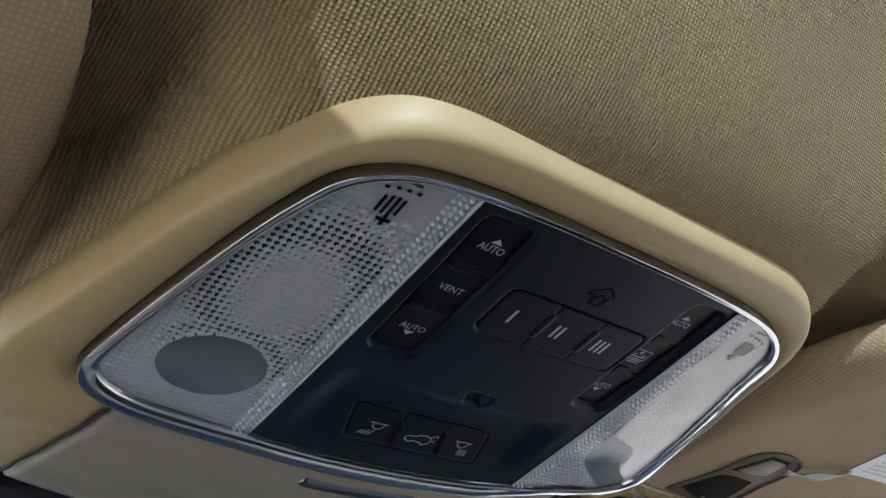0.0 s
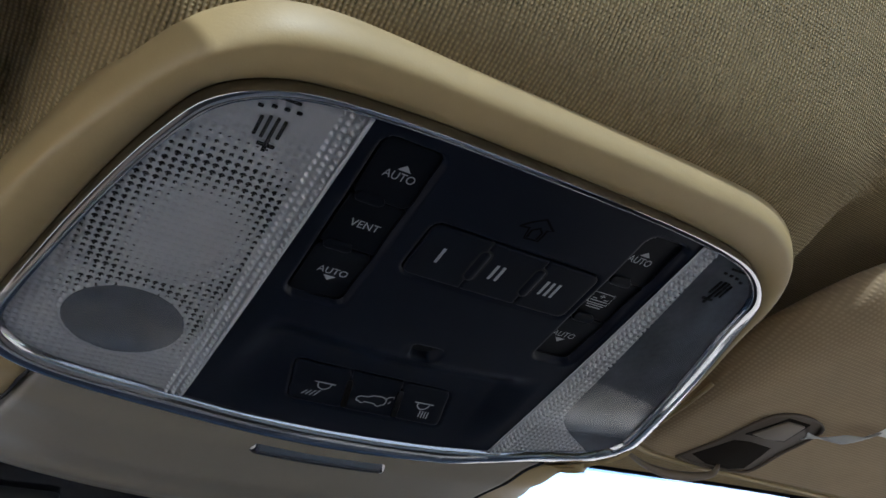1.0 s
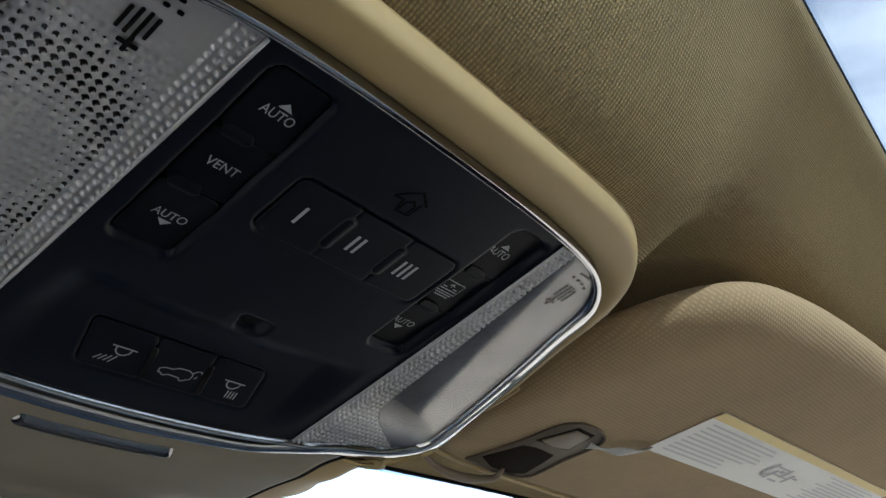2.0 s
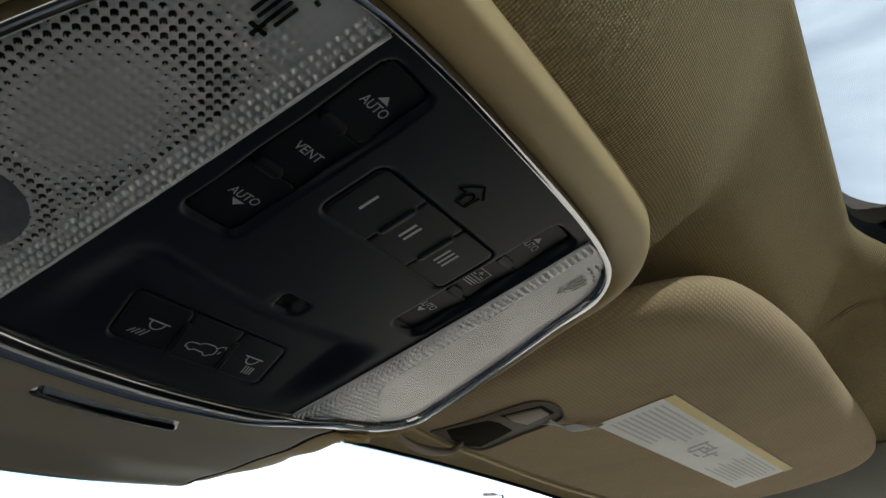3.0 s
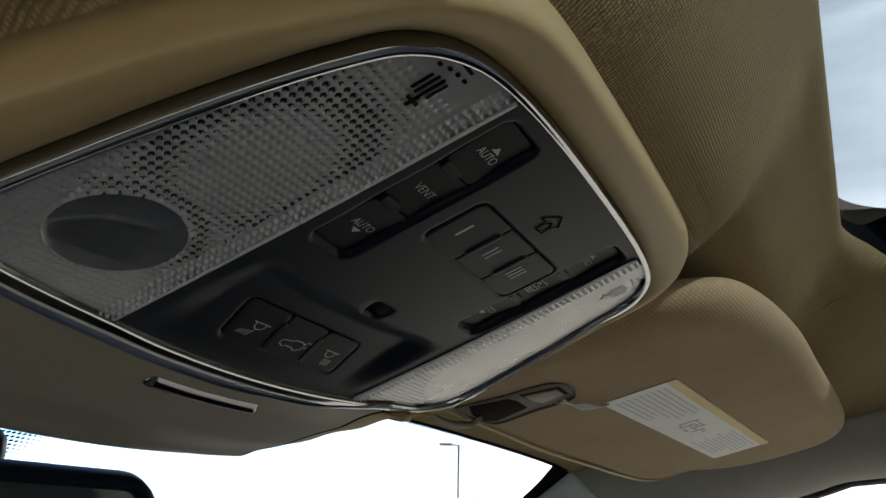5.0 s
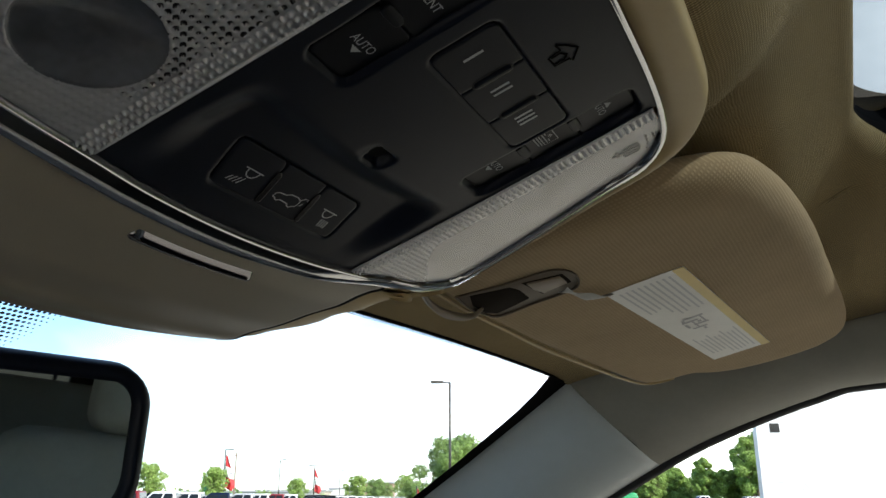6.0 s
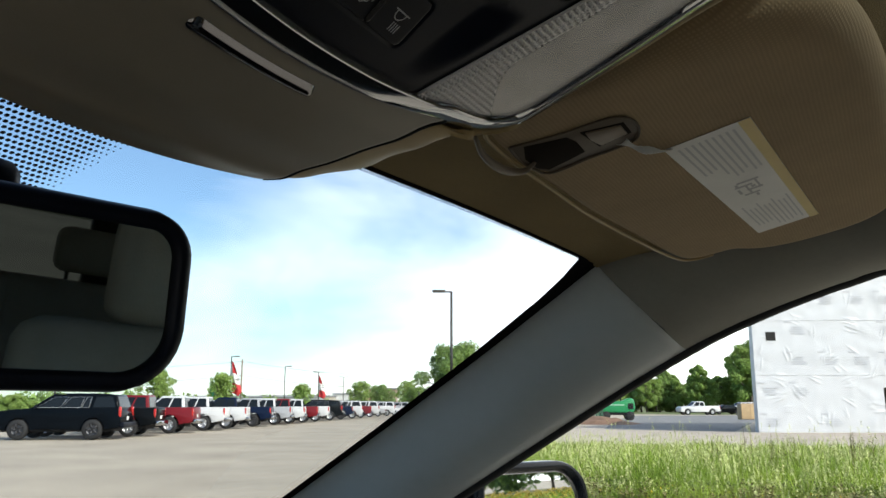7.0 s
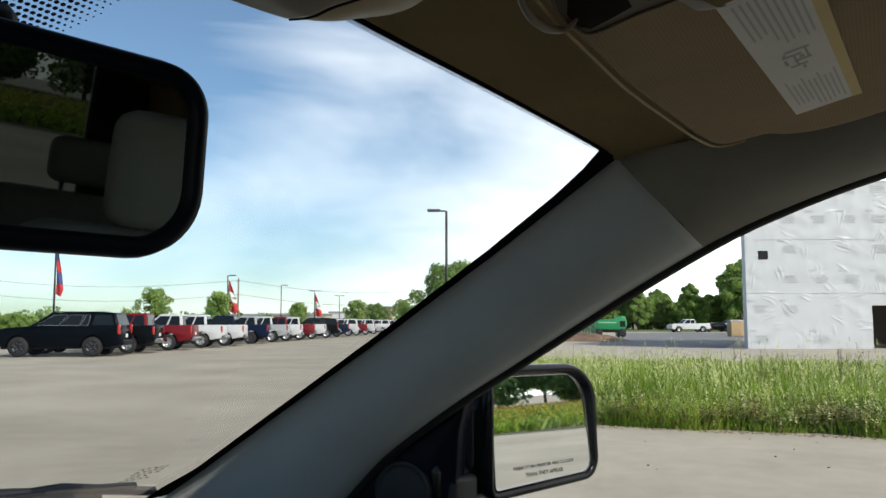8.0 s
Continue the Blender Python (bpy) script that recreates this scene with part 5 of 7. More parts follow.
for s, side in ((1, "right"), (-1, "left")):
    pane = sheet("window_5" if s > 0 else "window_6", 10, 6, lambda a, b, s=s: (s * (0.80 - 0.085 * b), -1.78 + 1.10 * a, 1.02 + 0.55 * b), M_PRIVACY, flip=s < 0)
    tagged(pane, "dark privacy glass of the rear side window", "side window", kind="structure")
pane = sheet("window_7", 10, 6, lambda a, b: (-0.50 + 1.0 * a, -2.32 + 0.05 * b, 1.05 + 0.56 * b), M_PRIVACY, flip=True)
tagged(pane, "dark privacy glass of the tailgate window", "rear window", kind="structure")


for s, side in ((1, "right"), (-1, "left")):
    tagged(part("wall_tailgate_" + side, box_bm((0.30, 0.06, 0.66), (s * 0.64, -2.28, 1.34), 0.04, 3), M_DOOR, None), "dark trim beside the rear window", "tailgate trim", kind="structure")
tagged(part("wall_tailgate_top", box_bm((1.1, 0.06, 0.09), (0, -2.27, 1.62), 0.02, 2), M_DOOR, None), "dark trim over the rear window", "tailgate trim", kind="structure")

# ---- outdoors: ground ----
M_LOT = shade("pale_concrete_lot", (0.425, 0.367, 0.285), 0.9, vary=0.2, scale=0.35, bump=0.3, bump_scale=30)
M_ASPHALT = shade("grey_asphalt", (0.19, 0.19, 0.195), 0.9, vary=0.2, scale=0.5, bump=0.3, bump_scale=30)
M_GRAVEL = shade("pale_gravel", (0.46, 0.39, 0.32), 0.9, vary=0.25, scale=0.9, bump=0.6, bump_scale=14)
M_SOIL = shade("grassy_soil", (0.10, 0.13, 0.035), 0.95, second=(0.13, 0.10, 0.05), scale=0.8, bump=0.5, bump_scale=12)
M_FIELD = shade("far_field", (0.10, 0.15, 0.04), 0.95, second=(0.16, 0.17, 0.06), scale=0.06)


def flat_patch(name, corners, z, mat, label, category):
    bm = bmesh.new()
    bm.faces.new([bm.verts.new((x, y, z)) for x, y in corners])
    bmesh.ops.recalc_face_normals(bm, faces=bm.faces)
    ob = part(name, bm, mat, None, flat=True)
    return tagged(ob, label, category, kind="structure")


gb = bmesh.new()
bmesh.ops.create_circle(gb, cap_ends=True, radius=2500, segments=64)
tagged(part("ground", gb, M_LOT, None, flat=True), "pale concrete car park reaching far off", "ground", kind="structure")
flat_patch("ground_meadow", [(10.9, 2.7), (11.3, -1.0), (11.8, -13), (29, -13), (29, -8), (28.5, 5), (27, 12), (22, 11), (14, 6.5)], 0.02, M_SOIL, "soil under the roadside meadow", "meadow soil")
flat_patch("ground_meadow_rear", [(-90, -24), (70, -27), (90, -120), (-90, -120)], 0.02, M_SOIL, "soil under the flower meadow behind the car", "meadow soil")
flat_patch("ground_gravel", [(28.6, -20), (28.6, 4), (28, 13), (52, 22), (80, 24), (80, 5), (60, -20)], 0.012, M_GRAVEL, "pale gravel strip beside the building site", "gravel")
flat_patch("road", [(46, 5.5), (47.5, 13), (76, 19.5), (110, 26), (118, 12), (80, 7.5)], 0.02, M_ASPHALT, "grey asphalt drive beside the building", "road")
flat_patch("ground_field", [(30, 75), (-400, 160), (-400, 900), (900, 900), (900, 330), (180, 95), (70, 62)], 0.015, M_FIELD, "green field beyond the car park", "field")
flat_patch("ground_field_right", [(130, 60), (900, 330), (900, -300), (150, -40), (124, 12)], 0.015, M_FIELD, "green verge before the wood", "field")

# ---- building under construction ----
M_WRAP = shade("white_housewrap", (0.56, 0.57, 0.59), 0.4, vary=0.05, scale=1.2)
wn_, wl_ = M_WRAP.node_tree.nodes, M_WRAP.node_tree.links
co = wn_.new("ShaderNodeTexCoord")
mp = wn_.new("ShaderNodeMapping")
mp.inputs["Scale"].default_value = (1.0, 1.0, 0.55)
nz = wn_.new("ShaderNodeTexNoise")
nz.noise_type = "RIDGED_MULTIFRACTAL"
nz.inputs["Scale"].default_value, nz.inputs["Detail"].default_value = 1.1, 4
bp = wn_.new("ShaderNodeBump")
bp.inputs["Strength"].default_value, bp.inputs["Distance"].default_value = 0.7, 0.10
wl_.new(co.outputs["Object"], mp.inputs[0])
wl_.new(mp.outputs[0], nz.inputs["Vector"])
wl_.new(nz.outputs[0], bp.inputs["Height"])
wl_.new(bp.outputs[0], wn_["Principled BSDF"].inputs["Normal"])
B_YAW = math.degrees(math.atan2(-0.916, 0.401))
building = thing("building", pose(45.54, 4.27, 0, 0, 0, B_YAW), "unfinished building wrapped in wrinkled white housewrap", "building")
M_BPRINT = shade("housewrap_print", (0.475, 0.485, 0.515), 0.5)
M_PLYWALL = shade("raw_sheathing", (0.20, 0.15, 0.10), 0.8, vary=0.15, scale=1.0)
# local x runs along the wall to the right, y into the building
WALL_W, WALL_H = 22.0, 8.9
part("wall", box_bm((6.55, 0.25, WALL_H), (3.275, 0.125, WALL_H / 2)), M_WRAP, building, "white wrapped wall", flat=True)
part("wall", box_bm((1.9, 0.25, WALL_H - 2.3), (7.5, 0.125, 2.3 + (WALL_H - 2.3) / 2)), M_WRAP, building, flat=True)
part("wall", box_bm((WALL_W - 8.45, 0.25, WALL_H), (8.45 + (WALL_W - 8.45) / 2, 0.125, WALL_H / 2)), M_WRAP, building, flat=True)
part("wall", box_bm((0.25, 0.30, WALL_H), (0.125, 0.40, WALL_H / 2)), M_WRAP, building, flat=True)
end_wall = part("wall", box_bm((0.25, 14, WALL_H), (0, 7, WALL_H / 2)), M_WRAP, building, flat=True)
end_wall.location, end_wall.rotation_euler = (0.30, 0.30, 0), (0, 0, radians(-30))
part("roof", box_bm((WALL_W - 7, 12, 0.2), (7 + (WALL_W - 7) / 2, 6.3, WALL_H - 0.15)), M_ASPHALT, building, flat=True)
part("wall", box_bm((WALL_W - 8, 0.25, WALL_H - 1.7), (8 + (WALL_W - 8) / 2, 12.2, 1.7 + (WALL_H - 1.7) / 2)), M_PLYWALL, building, "raw board back wall", flat=True)
part("wall", box_bm((0.25, 12, WALL_H), (11.5, 6.3, WALL_H / 2)), M_PLYWALL, building, flat=True)
part("vent_hole", box_bm((0.50, 0.09, 0.46), (0.95, -0.015, 5.0), 0.01), M_DARK, building, "small square black opening", flat=True)
part("coping", box_bm((WALL_W, 0.35, 0.10), (WALL_W / 2, 0.12, WALL_H + 0.05), 0.01), shade("grey_metal_coping", (0.45, 0.46, 0.48), 0.4, 0.6), building, "grey metal roof edge", flat=True)
for z in (2.97, 5.85):
    part("wrap_seam", box_bm((WALL_W, 0.05, 0.05), (WALL_W / 2, -0.022, z), 0.006), M_WRAP, building, flat=True)
# rows of faint print on the wrap, as plain bars
bars = bmesh.new()
rb = random.Random(11)
for j in range(6):
    for i in range(13):
        x0, z0 = 0.25 + i * 1.6 + rb.uniform(-0.05, 0.05), 0.35 + j * 1.6
        if z0 < 2.4 and 5.6 < x0 < 8.6:
            continue
        if j < 4 and rb.random() < 0.45:
            continue
        box_bm((0.36, 0.004, 0.08), (x0 + 0.05, -0.052, z0 + 0.62), bm=bars)
        for k in range(4):
            w = 0.55 + 0.3 * rb.random()
            box_bm((w, 0.004, 0.045), (x0 + 0.45 + rb.random() * 0.1, -0.052, z0 + k * 0.115), bm=bars)
tagged(part("wrap_print", bars, M_BPRINT, building, "faint grey rows of print on the wrap", flat=True), kind="stuff")


def wrap_sheet(x0, x1, z0, z1, creases):
    """The loose wrap over a stretch of wall: slack waves and bundles of short creases."""
    nx, nz_ = int((x1 - x0) / 0.045), int((z1 - z0) / 0.045)
    gx, gz = np.meshgrid(np.linspace(x0, x1, nx + 1), np.linspace(z0, z1, nz_ + 1))
    y = 0.008 * np.sin(2.3 * gx + 1.1 * np.sin(1.7 * gz)) * np.sin(3.1 * gz + 0.6 * gx) + 0.006 * np.sin(7.3 * gz + 2.0 * np.sin(2.2 * gx)) * (np.sin(0.9 * gx + 0.7 * gz) > 0)
    for cx, cz, ang, ln, amp, wide, bend in creases:
        dx, dz = gx - cx, gz - cz
        along, across = dx * math.cos(ang) + dz * math.sin(ang), -dx * math.sin(ang) + dz * math.cos(ang)
        across = across - bend * along * along
        y += amp * np.exp(-(across / wide) ** 2 - (along / ln) ** 4)
    y = -0.012 - np.clip(y + 0.012, 0.0, 0.038)
    pts = np.stack([gx, y, gz], -1).reshape(-1, 3).tolist()
    c = nx + 1
    faces = [(j * c + i, j * c + i + 1, (j + 1) * c + i + 1, (j + 1) * c + i) for j in range(nz_) for i in range(nx)]
    return solid("wrap", pts, faces, M_WRAP, building, "wrinkled loose white wrap")


creases = []
for k in range(70):
    cx, cz, ang = rb.uniform(0.2, 11.5), rb.uniform(0.3, 8.6), rb.choice((0.3, -0.5, 1.2, -1.2, 0.0)) + rb.uniform(-0.3, 0.3)
    for j in range(rb.randint(2, 5)):
        creases.append((cx + rb.uniform(-0.15, 0.15) - 0.11 * j * math.sin(ang), cz + 0.12 * j * math.cos(ang), ang + rb.uniform(-0.2, 0.2), rb.uniform(0.15, 0.42), rb.uniform(0.012, 0.030), rb.uniform(0.022, 0.045), rb.uniform(-0.5, 0.5)))
for x0_, x1_, z0_, z1_ in ((0.0, 6.55, 0.0, 2.97), (0.0, 12.0, 3.0, 5.85), (0.0, 12.0, 5.88, WALL_H)):
    wrap_sheet(x0_, x1_, z0_, z1_, [c for c in creases if z0_ - 0.5 < c[1] < z1_ + 0.5])

# ---- vehicles ----
def on_line(col, depth):
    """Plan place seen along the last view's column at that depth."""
    k = (col - 784) / 1420
    return -0.157 + depth * (0.9003 + 0.4352 * k), 0.166 + depth * (0.4352 - 0.9003 * k)


M_TYRE = shade("tyre_rubber", (0.015, 0.015, 0.016), 0.8, vary=0.2, scale=20)
M_RIM = shade("alloy_rim", (0.55, 0.56, 0.58), 0.28, 0.9)
M_RIM_DARK = shade("dark_rim", (0.06, 0.06, 0.065), 0.35, 0.6)
M_CARGLASS = shade("dark_car_glass", (0.012, 0.016, 0.02), 0.03, spec=0.15)
M_TAIL = shade("red_tail_light", (0.45, 0.015, 0.012), 0.2, coat=0.5)
M_LAMP = shade("headlamp", (0.75, 0.77, 0.8), 0.1)
PAINTS = {}


def paint(rgb):
    if rgb not in PAINTS:
        dark = max(rgb) < 0.05
        PAINTS[rgb] = shade("car_paint", rgb, 0.22 if dark else 0.36, coat=0.0 if dark else 0.10, vary=0.06, scale=1.5, spec=0.05 if dark else 0.10)
    return PAINTS[rgb]


def arch(y, r, z0, n=9):
    """Points of a wheel arch from back to front."""
    return [(y - r * math.cos(math.pi * k / (n - 1)), z0 + r * math.sin(math.pi * k / (n - 1))) for k in range(n)]


def side_solid(profile, w0, bevel, taper=0.0, z_mid=0.6):
    """Extrudes a side view (y, z) over the car's width, leaning in above z_mid."""
    bm = bmesh.new()
    sides = []
    for s in (-1, 1):
        sides.append([bm.verts.new((s * (w0 - taper * max(0, z - z_mid)), y, z)) for y, z in profile])
    a, b = sides
    bm.faces.new(a)
    bm.faces.new(b[::-1])
    n = len(a)
    for i in range(n):
        bm.faces.new((a[i], b[i], b[(i + 1) % n], a[(i + 1) % n]))
    bmesh.ops.recalc_face_normals(bm, faces=bm.faces)
    if bevel:
        rim = [e for e in bm.edges if abs(e.verts[0].co.x - e.verts[1].co.x) < 0.5 and e.verts[0].co.x * e.verts[1].co.x > 0]
        bmesh.ops.bevel(bm, geom=rim, offset=bevel, segments=2, profile=0.5, affect="EDGES", clamp_overlap=True)
    return bm


def cabin_bm(base, top, w0, w1, z0, z1, bevel=0.06):
    """Greenhouse: base and top are (rear y, front y)."""
    bm = bmesh.new()
    lo = [bm.verts.new(p) for p in ((-w0, base[0], z0), (w0, base[0], z0), (w0, base[1], z0), (-w0, base[1], z0))]
    hi = [bm.verts.new(p) for p in ((-w1, top[0], z1), (w1, top[0], z1), (w1, top[1], z1), (-w1, top[1], z1))]
    bm.faces.new(lo[::-1])
    bm.faces.new(hi)
    for i in range(4):
        bm.faces.new((lo[i], lo[(i + 1) % 4], hi[(i + 1) % 4], hi[i]))
    bmesh.ops.bevel(bm, geom=list(bm.edges), offset=bevel, segments=3, profile=0.5, affect="EDGES", clamp_overlap=True)
    return bm


def glass_quad(parent, pts, out, name="window"):
    """A pane a little proud of the body, as a thin plate."""
    bm = bmesh.new()
    o = Vector(out) * 0.012
    a = [bm.verts.new(Vector(p) - o) for p in pts]
    b = [bm.verts.new(Vector(p) + o) for p in pts]
    bm.faces.new(a)
    bm.faces.new(b[::-1])
    for i in range(len(pts)):
        bm.faces.new((a[i], b[i], b[(i + 1) % len(pts)], a[(i + 1) % len(pts)]))
    bmesh.ops.recalc_face_normals(bm, faces=bm.faces)
    return part(name, bm, M_CARGLASS, parent, flat=True)


def wheel(parent, x, y, r, w, dark):
    t = part("wheel", lathe_bm([(r * 0.62, -w / 2), (r * 0.93, -w / 2), (r, -w / 3), (r, w / 3), (r * 0.93, w / 2), (r * 0.62, w / 2)], "X", 24), M_TYRE, parent, "black tyre")
    t.location = (x, y, r)
    bm = lathe_bm([(0.001, 0.30 * w), (r * 0.15, 0.32 * w), (r * 0.18, 0.2 * w), (r * 0.55, 0.28 * w), (r * 0.64, 0.42 * w), (r * 0.64, -0.4 * w)], "X", 20)
    for k in range(5):
        a = 2 * math.pi * k / 5
        box_bm((0.05, r * 0.5, r * 0.14), (0, 0, 0), bm=bm)
        vs = list(bm.verts)[-8:]
        bmesh.ops.transform(bm, matrix=Matrix.Rotation(a, 4, "X") @ Matrix.Translation((0.36 * w, r * 0.36, 0)), verts=vs)
    if x < 0:
        bmesh.ops.scale(bm, vec=(-1, 1, 1), verts=bm.verts)
        bmesh.ops.reverse_faces(bm, faces=bm.faces)
    part("rim", bm, M_RIM_DARK if dark else M_RIM, t)


def vehicle(kind, rgb, m, label, dark_rim=False):
    """suv, pickup or saloon, nose along +y, standing on z = 0."""
    names = {"suv": ("suv", "suv"), "pickup": ("pickup_truck", "pickup truck"), "saloon": ("car", "car")}[kind]
    c = thing(names[0], m, label, names[1], "parked vehicles")
    p = paint(rgb)
    if kind == "suv":
        L, r, wb, w, zb = 5.18, 0.41, 2.95, 1.01, 1.24
        prof = [(-2.55, 0.45)] + arch(-1.50, 0.47, 0.40) + arch(1.45, 0.47, 0.40) + [(2.50, 0.42), (2.60, 0.62), (2.58, 0.98), (2.40, 1.13), (1.75, 1.21), (1.05, 1.26), (-2.50, 1.30), (-2.60, 1.05), (-2.62, 0.72)]
        base, top, wt, zt = (-2.54, 1.12), (-2.34, 0.22), 0.80, 1.83
    elif kind == "pickup":
        L, r, wb, w, zb = 5.85, 0.41, 3.65, 1.00, 1.20
        prof = [(-2.90, 0.55)] + arch(-1.75, 0.49, 0.42) + arch(1.88, 0.49, 0.42) + [(2.85, 0.45), (2.95, 0.70), (2.92, 1.02), (2.75, 1.15), (1.55, 1.22), (0.9, 1.22), (-0.78, 1.22), (-0.80, 1.28), (-2.92, 1.28), (-2.95, 0.75)]
        base, top, wt, zt = (-0.74, 1.35), (-0.62, 0.55), 0.76, 1.90
    else:
        L, r, wb, w, zb = 4.7, 0.33, 2.8, 0.92, 0.92
        prof = [(-2.30, 0.40)] + arch(-1.38, 0.38, 0.33) + arch(1.42, 0.38, 0.33) + [(2.25, 0.35), (2.35, 0.55), (2.25, 0.72), (1.2, 0.92), (-1.6, 0.97), (-2.28, 0.95), (-2.36, 0.65)]
        base, top, wt, zt = (-1.85, 1.25), (-0.95, 0.35), 0.62, 1.42
    body = part("body", side_solid(prof, w, 0.05, 0.06), p, c, "glossy painted body")
    part("chassis", box_bm((1.5, L * 0.86, 0.22), (0, 0, 0.42), 0.03), M_DARK, c)
    wb_ = w - 0.06 * (zb - 0.6) - 0.02
    part("cabin", cabin_bm(base, top, wb_, wt, zb - 0.03, zt), p, c)
    # panes: along each side, back and front
    def at(f, g, s):
        y = (base[0] + (base[1] - base[0]) * f) * (1 - g) + (top[0] + (top[1] - top[0]) * f) * g
        return (s * (wb_ * (1 - g) + wt * g), y, (zb - 0.03) * (1 - g) + zt * g)
    cuts = {"suv": ((0.04, 0.30), (0.345, 0.43), (0.445, 0.66), (0.68, 0.94)), "pickup": ((0.08, 0.42), (0.46, 0.92)), "saloon": ((0.14, 0.48), (0.51, 0.90))}[kind]
    for s in (-1, 1):
        for f0, f1 in cuts:
            pane_ = glass_quad(c, [at(f0, 0.14, s), at(f1, 0.14, s), at(min(f1, 0.90), 0.84, s), at(f0 + 0.02, 0.84, s)], (s, 0, 0.3))
            if kind == "suv" and f0 > 0.3:
                rim_ = [Vector(p) + Vector((s * 0.014, 0, 0)) for p in (at(f0, 0.14, s), at(f1, 0.14, s), at(min(f1, 0.90), 0.84, s), at(f0 + 0.02, 0.84, s), at(f0, 0.14, s))]
                part("trim", tube_bm(rim_, 0.010, 5), M_RIM, pane_, "bright window trim")
    def end(g, s, back):
        k = 0 if back else 1
        return (s * (wb_ * (1 - g) + wt * g) * 0.86, base[k] * (1 - g) + top[k] * g, (zb - 0.03) * (1 - g) + zt * g)
    for back in (True, False):
        glass_quad(c, [end(0.16, -1, back), end(0.16, 1, back), end(0.88, 1, back), end(0.88, -1, back)], (0, -1 if back else 1, 0.3))
    y0 = prof[-1][0]
    for s in (-1, 1):
        for y in (-wb / 2 - 0.02, wb / 2 - 0.02) if kind != "pickup" else (-1.75, 1.88):
            wheel(c, s * (w - 0.13), y, r, 0.27, dark_rim)
        zl = {"suv": 1.12, "pickup": 1.02, "saloon": 0.78}[kind]
        part("tail_light", box_bm((0.16, 0.10, 0.42 if kind != "saloon" else 0.16), (s * (w - 0.10), y0 + 0.06, zl), 0.03), M_TAIL, c, "red tail light")
        part("headlight", box_bm((0.34, 0.14, 0.2), (s * (w - 0.24), L / 2 - 0.10, 0.84 if kind != "saloon" else 0.62), 0.04), M_LAMP, c)
        part("door_mirror", box_bm((0.20, 0.10, 0.16), (s * (w + 0.06), base[1] - 0.35, zb + 0.08), 0.04), p if not dark_rim else M_BLACK, c)
        for dy in cuts:
            yy = base[0] + (base[1] - base[0]) * (dy[1] - 0.06)
            part("door_handle", box_bm((0.02, 0.16, 0.03), (s * (w - 0.02), yy - 0.12, zb - 0.12), 0.008), p, c)
    chrome = M_CHROME if kind == "pickup" else M_BLACK
    part("rear_bumper", box_bm((w * 1.9, 0.20, 0.22), (0, y0 - 0.05, 0.58 if kind != "saloon" else 0.42), 0.05), chrome, c)
    part("number_plate", box_bm((0.31, 0.02, 0.15), (0, y0 - 0.02, 0.85), 0.005), M_PAPER, c)
    if kind == "pickup":
        part("bed", box_bm((1.62, 1.95, 0.04), (0, -1.86, 1.275), 0.01), M_DARK, c, "dark open load bed")
        part("tailgate", box_bm((1.55, 0.05, 0.48), (0, y0 + 0.02, 0.99), 0.02), p, c)
    if kind == "suv":
        for s in (-1, 1):
            part("roof_rail", tube_bm([(s * 0.66, -1.9, 1.79), (s * 0.66, -1.7, 1.86), (s * 0.66, 0.1, 1.86), (s * 0.66, 0.3, 1.80)], 0.02, 6), M_BLACK, c)
    return c


NAVY, BLACKP, MAROON, WHITEP, BLUE, SILVER = (0.0025, 0.004, 0.006), (0.005, 0.006, 0.007), (0.16, 0.012, 0.018), (0.58, 0.59, 0.60), (0.008, 0.015, 0.038), (0.36, 0.37, 0.39)
TURN = 32.0
ROW = ((0, "suv", NAVY), (3.3, "pickup", BLACKP), (7.6, "pickup", MAROON), (12.0, "pickup", WHITEP), (15.6, "pickup", WHITEP), (20.5, "pickup", BLUE), (25.2, "pickup", SILVER), (29.0, "pickup", WHITEP), (33.0, "pickup", MAROON), (37.0, "pickup", WHITEP), (42, "suv", BLACKP), (47, "pickup", BLUE), (52, "suv", WHITEP), (57, "pickup", MAROON), (62, "suv", WHITEP), (68, "saloon", SILVER), (74, "suv", WHITEP), (81, "saloon", WHITEP), (88, "suv", SILVER))
SAY = {NAVY: "dark navy", BLACKP: "black", MAROON: "maroon", WHITEP: "white", BLUE: "dark blue", SILVER: "silver"}
KIND = {"suv": "large SUV", "pickup": "pickup truck", "saloon": "saloon car"}
hx_, hy_ = -math.sin(radians(TURN)), math.cos(radians(TURN))
for k, kind, rgb in ROW:
    back = 2.6 if kind != "pickup" else 2.95
    vehicle(kind, rgb, pose(25.3 + 0.935 * k + hx_ * back, 27.7 + 0.353 * k + hy_ * back, 0.02, 0, 0, TURN), "%s %s parked in the row on the lot" % (SAY[rgb], KIND[kind]), rgb in (NAVY, BLUE))
# second row behind the first, nose to nose, showing between the cabs
for k, kind, rgb in ((17.0, "pickup", MAROON), (20.0, "suv", SILVER), (23, "pickup", BLACKP), (31, "suv", WHITEP), (40, "suv", SILVER), (50, "suv", WHITEP)):
    vehicle(kind, rgb, pose(25.3 + 0.935 * k + hx_ * 8.9, 27.7 + 0.353 * k + hy_ * 8.9, 0.02, 0, 0, TURN + 180), "%s %s in the second row of the lot" % (SAY[rgb], KIND[kind]))
vehicle("pickup", WHITEP, pose(*on_line(1216, 118), 0.02, 0, 0, 32), "white pickup truck parked beside the wood", False)
vehicle("saloon", BLACKP, pose(*on_line(1263, 122), 0.02, 0, 0, 34), "black saloon car parked on the drive", True)
vehicle("suv", WHITEP, pose(*on_line(1290, 136), 0.02, 0, 0, 34), "white SUV parked beside the wood", False)


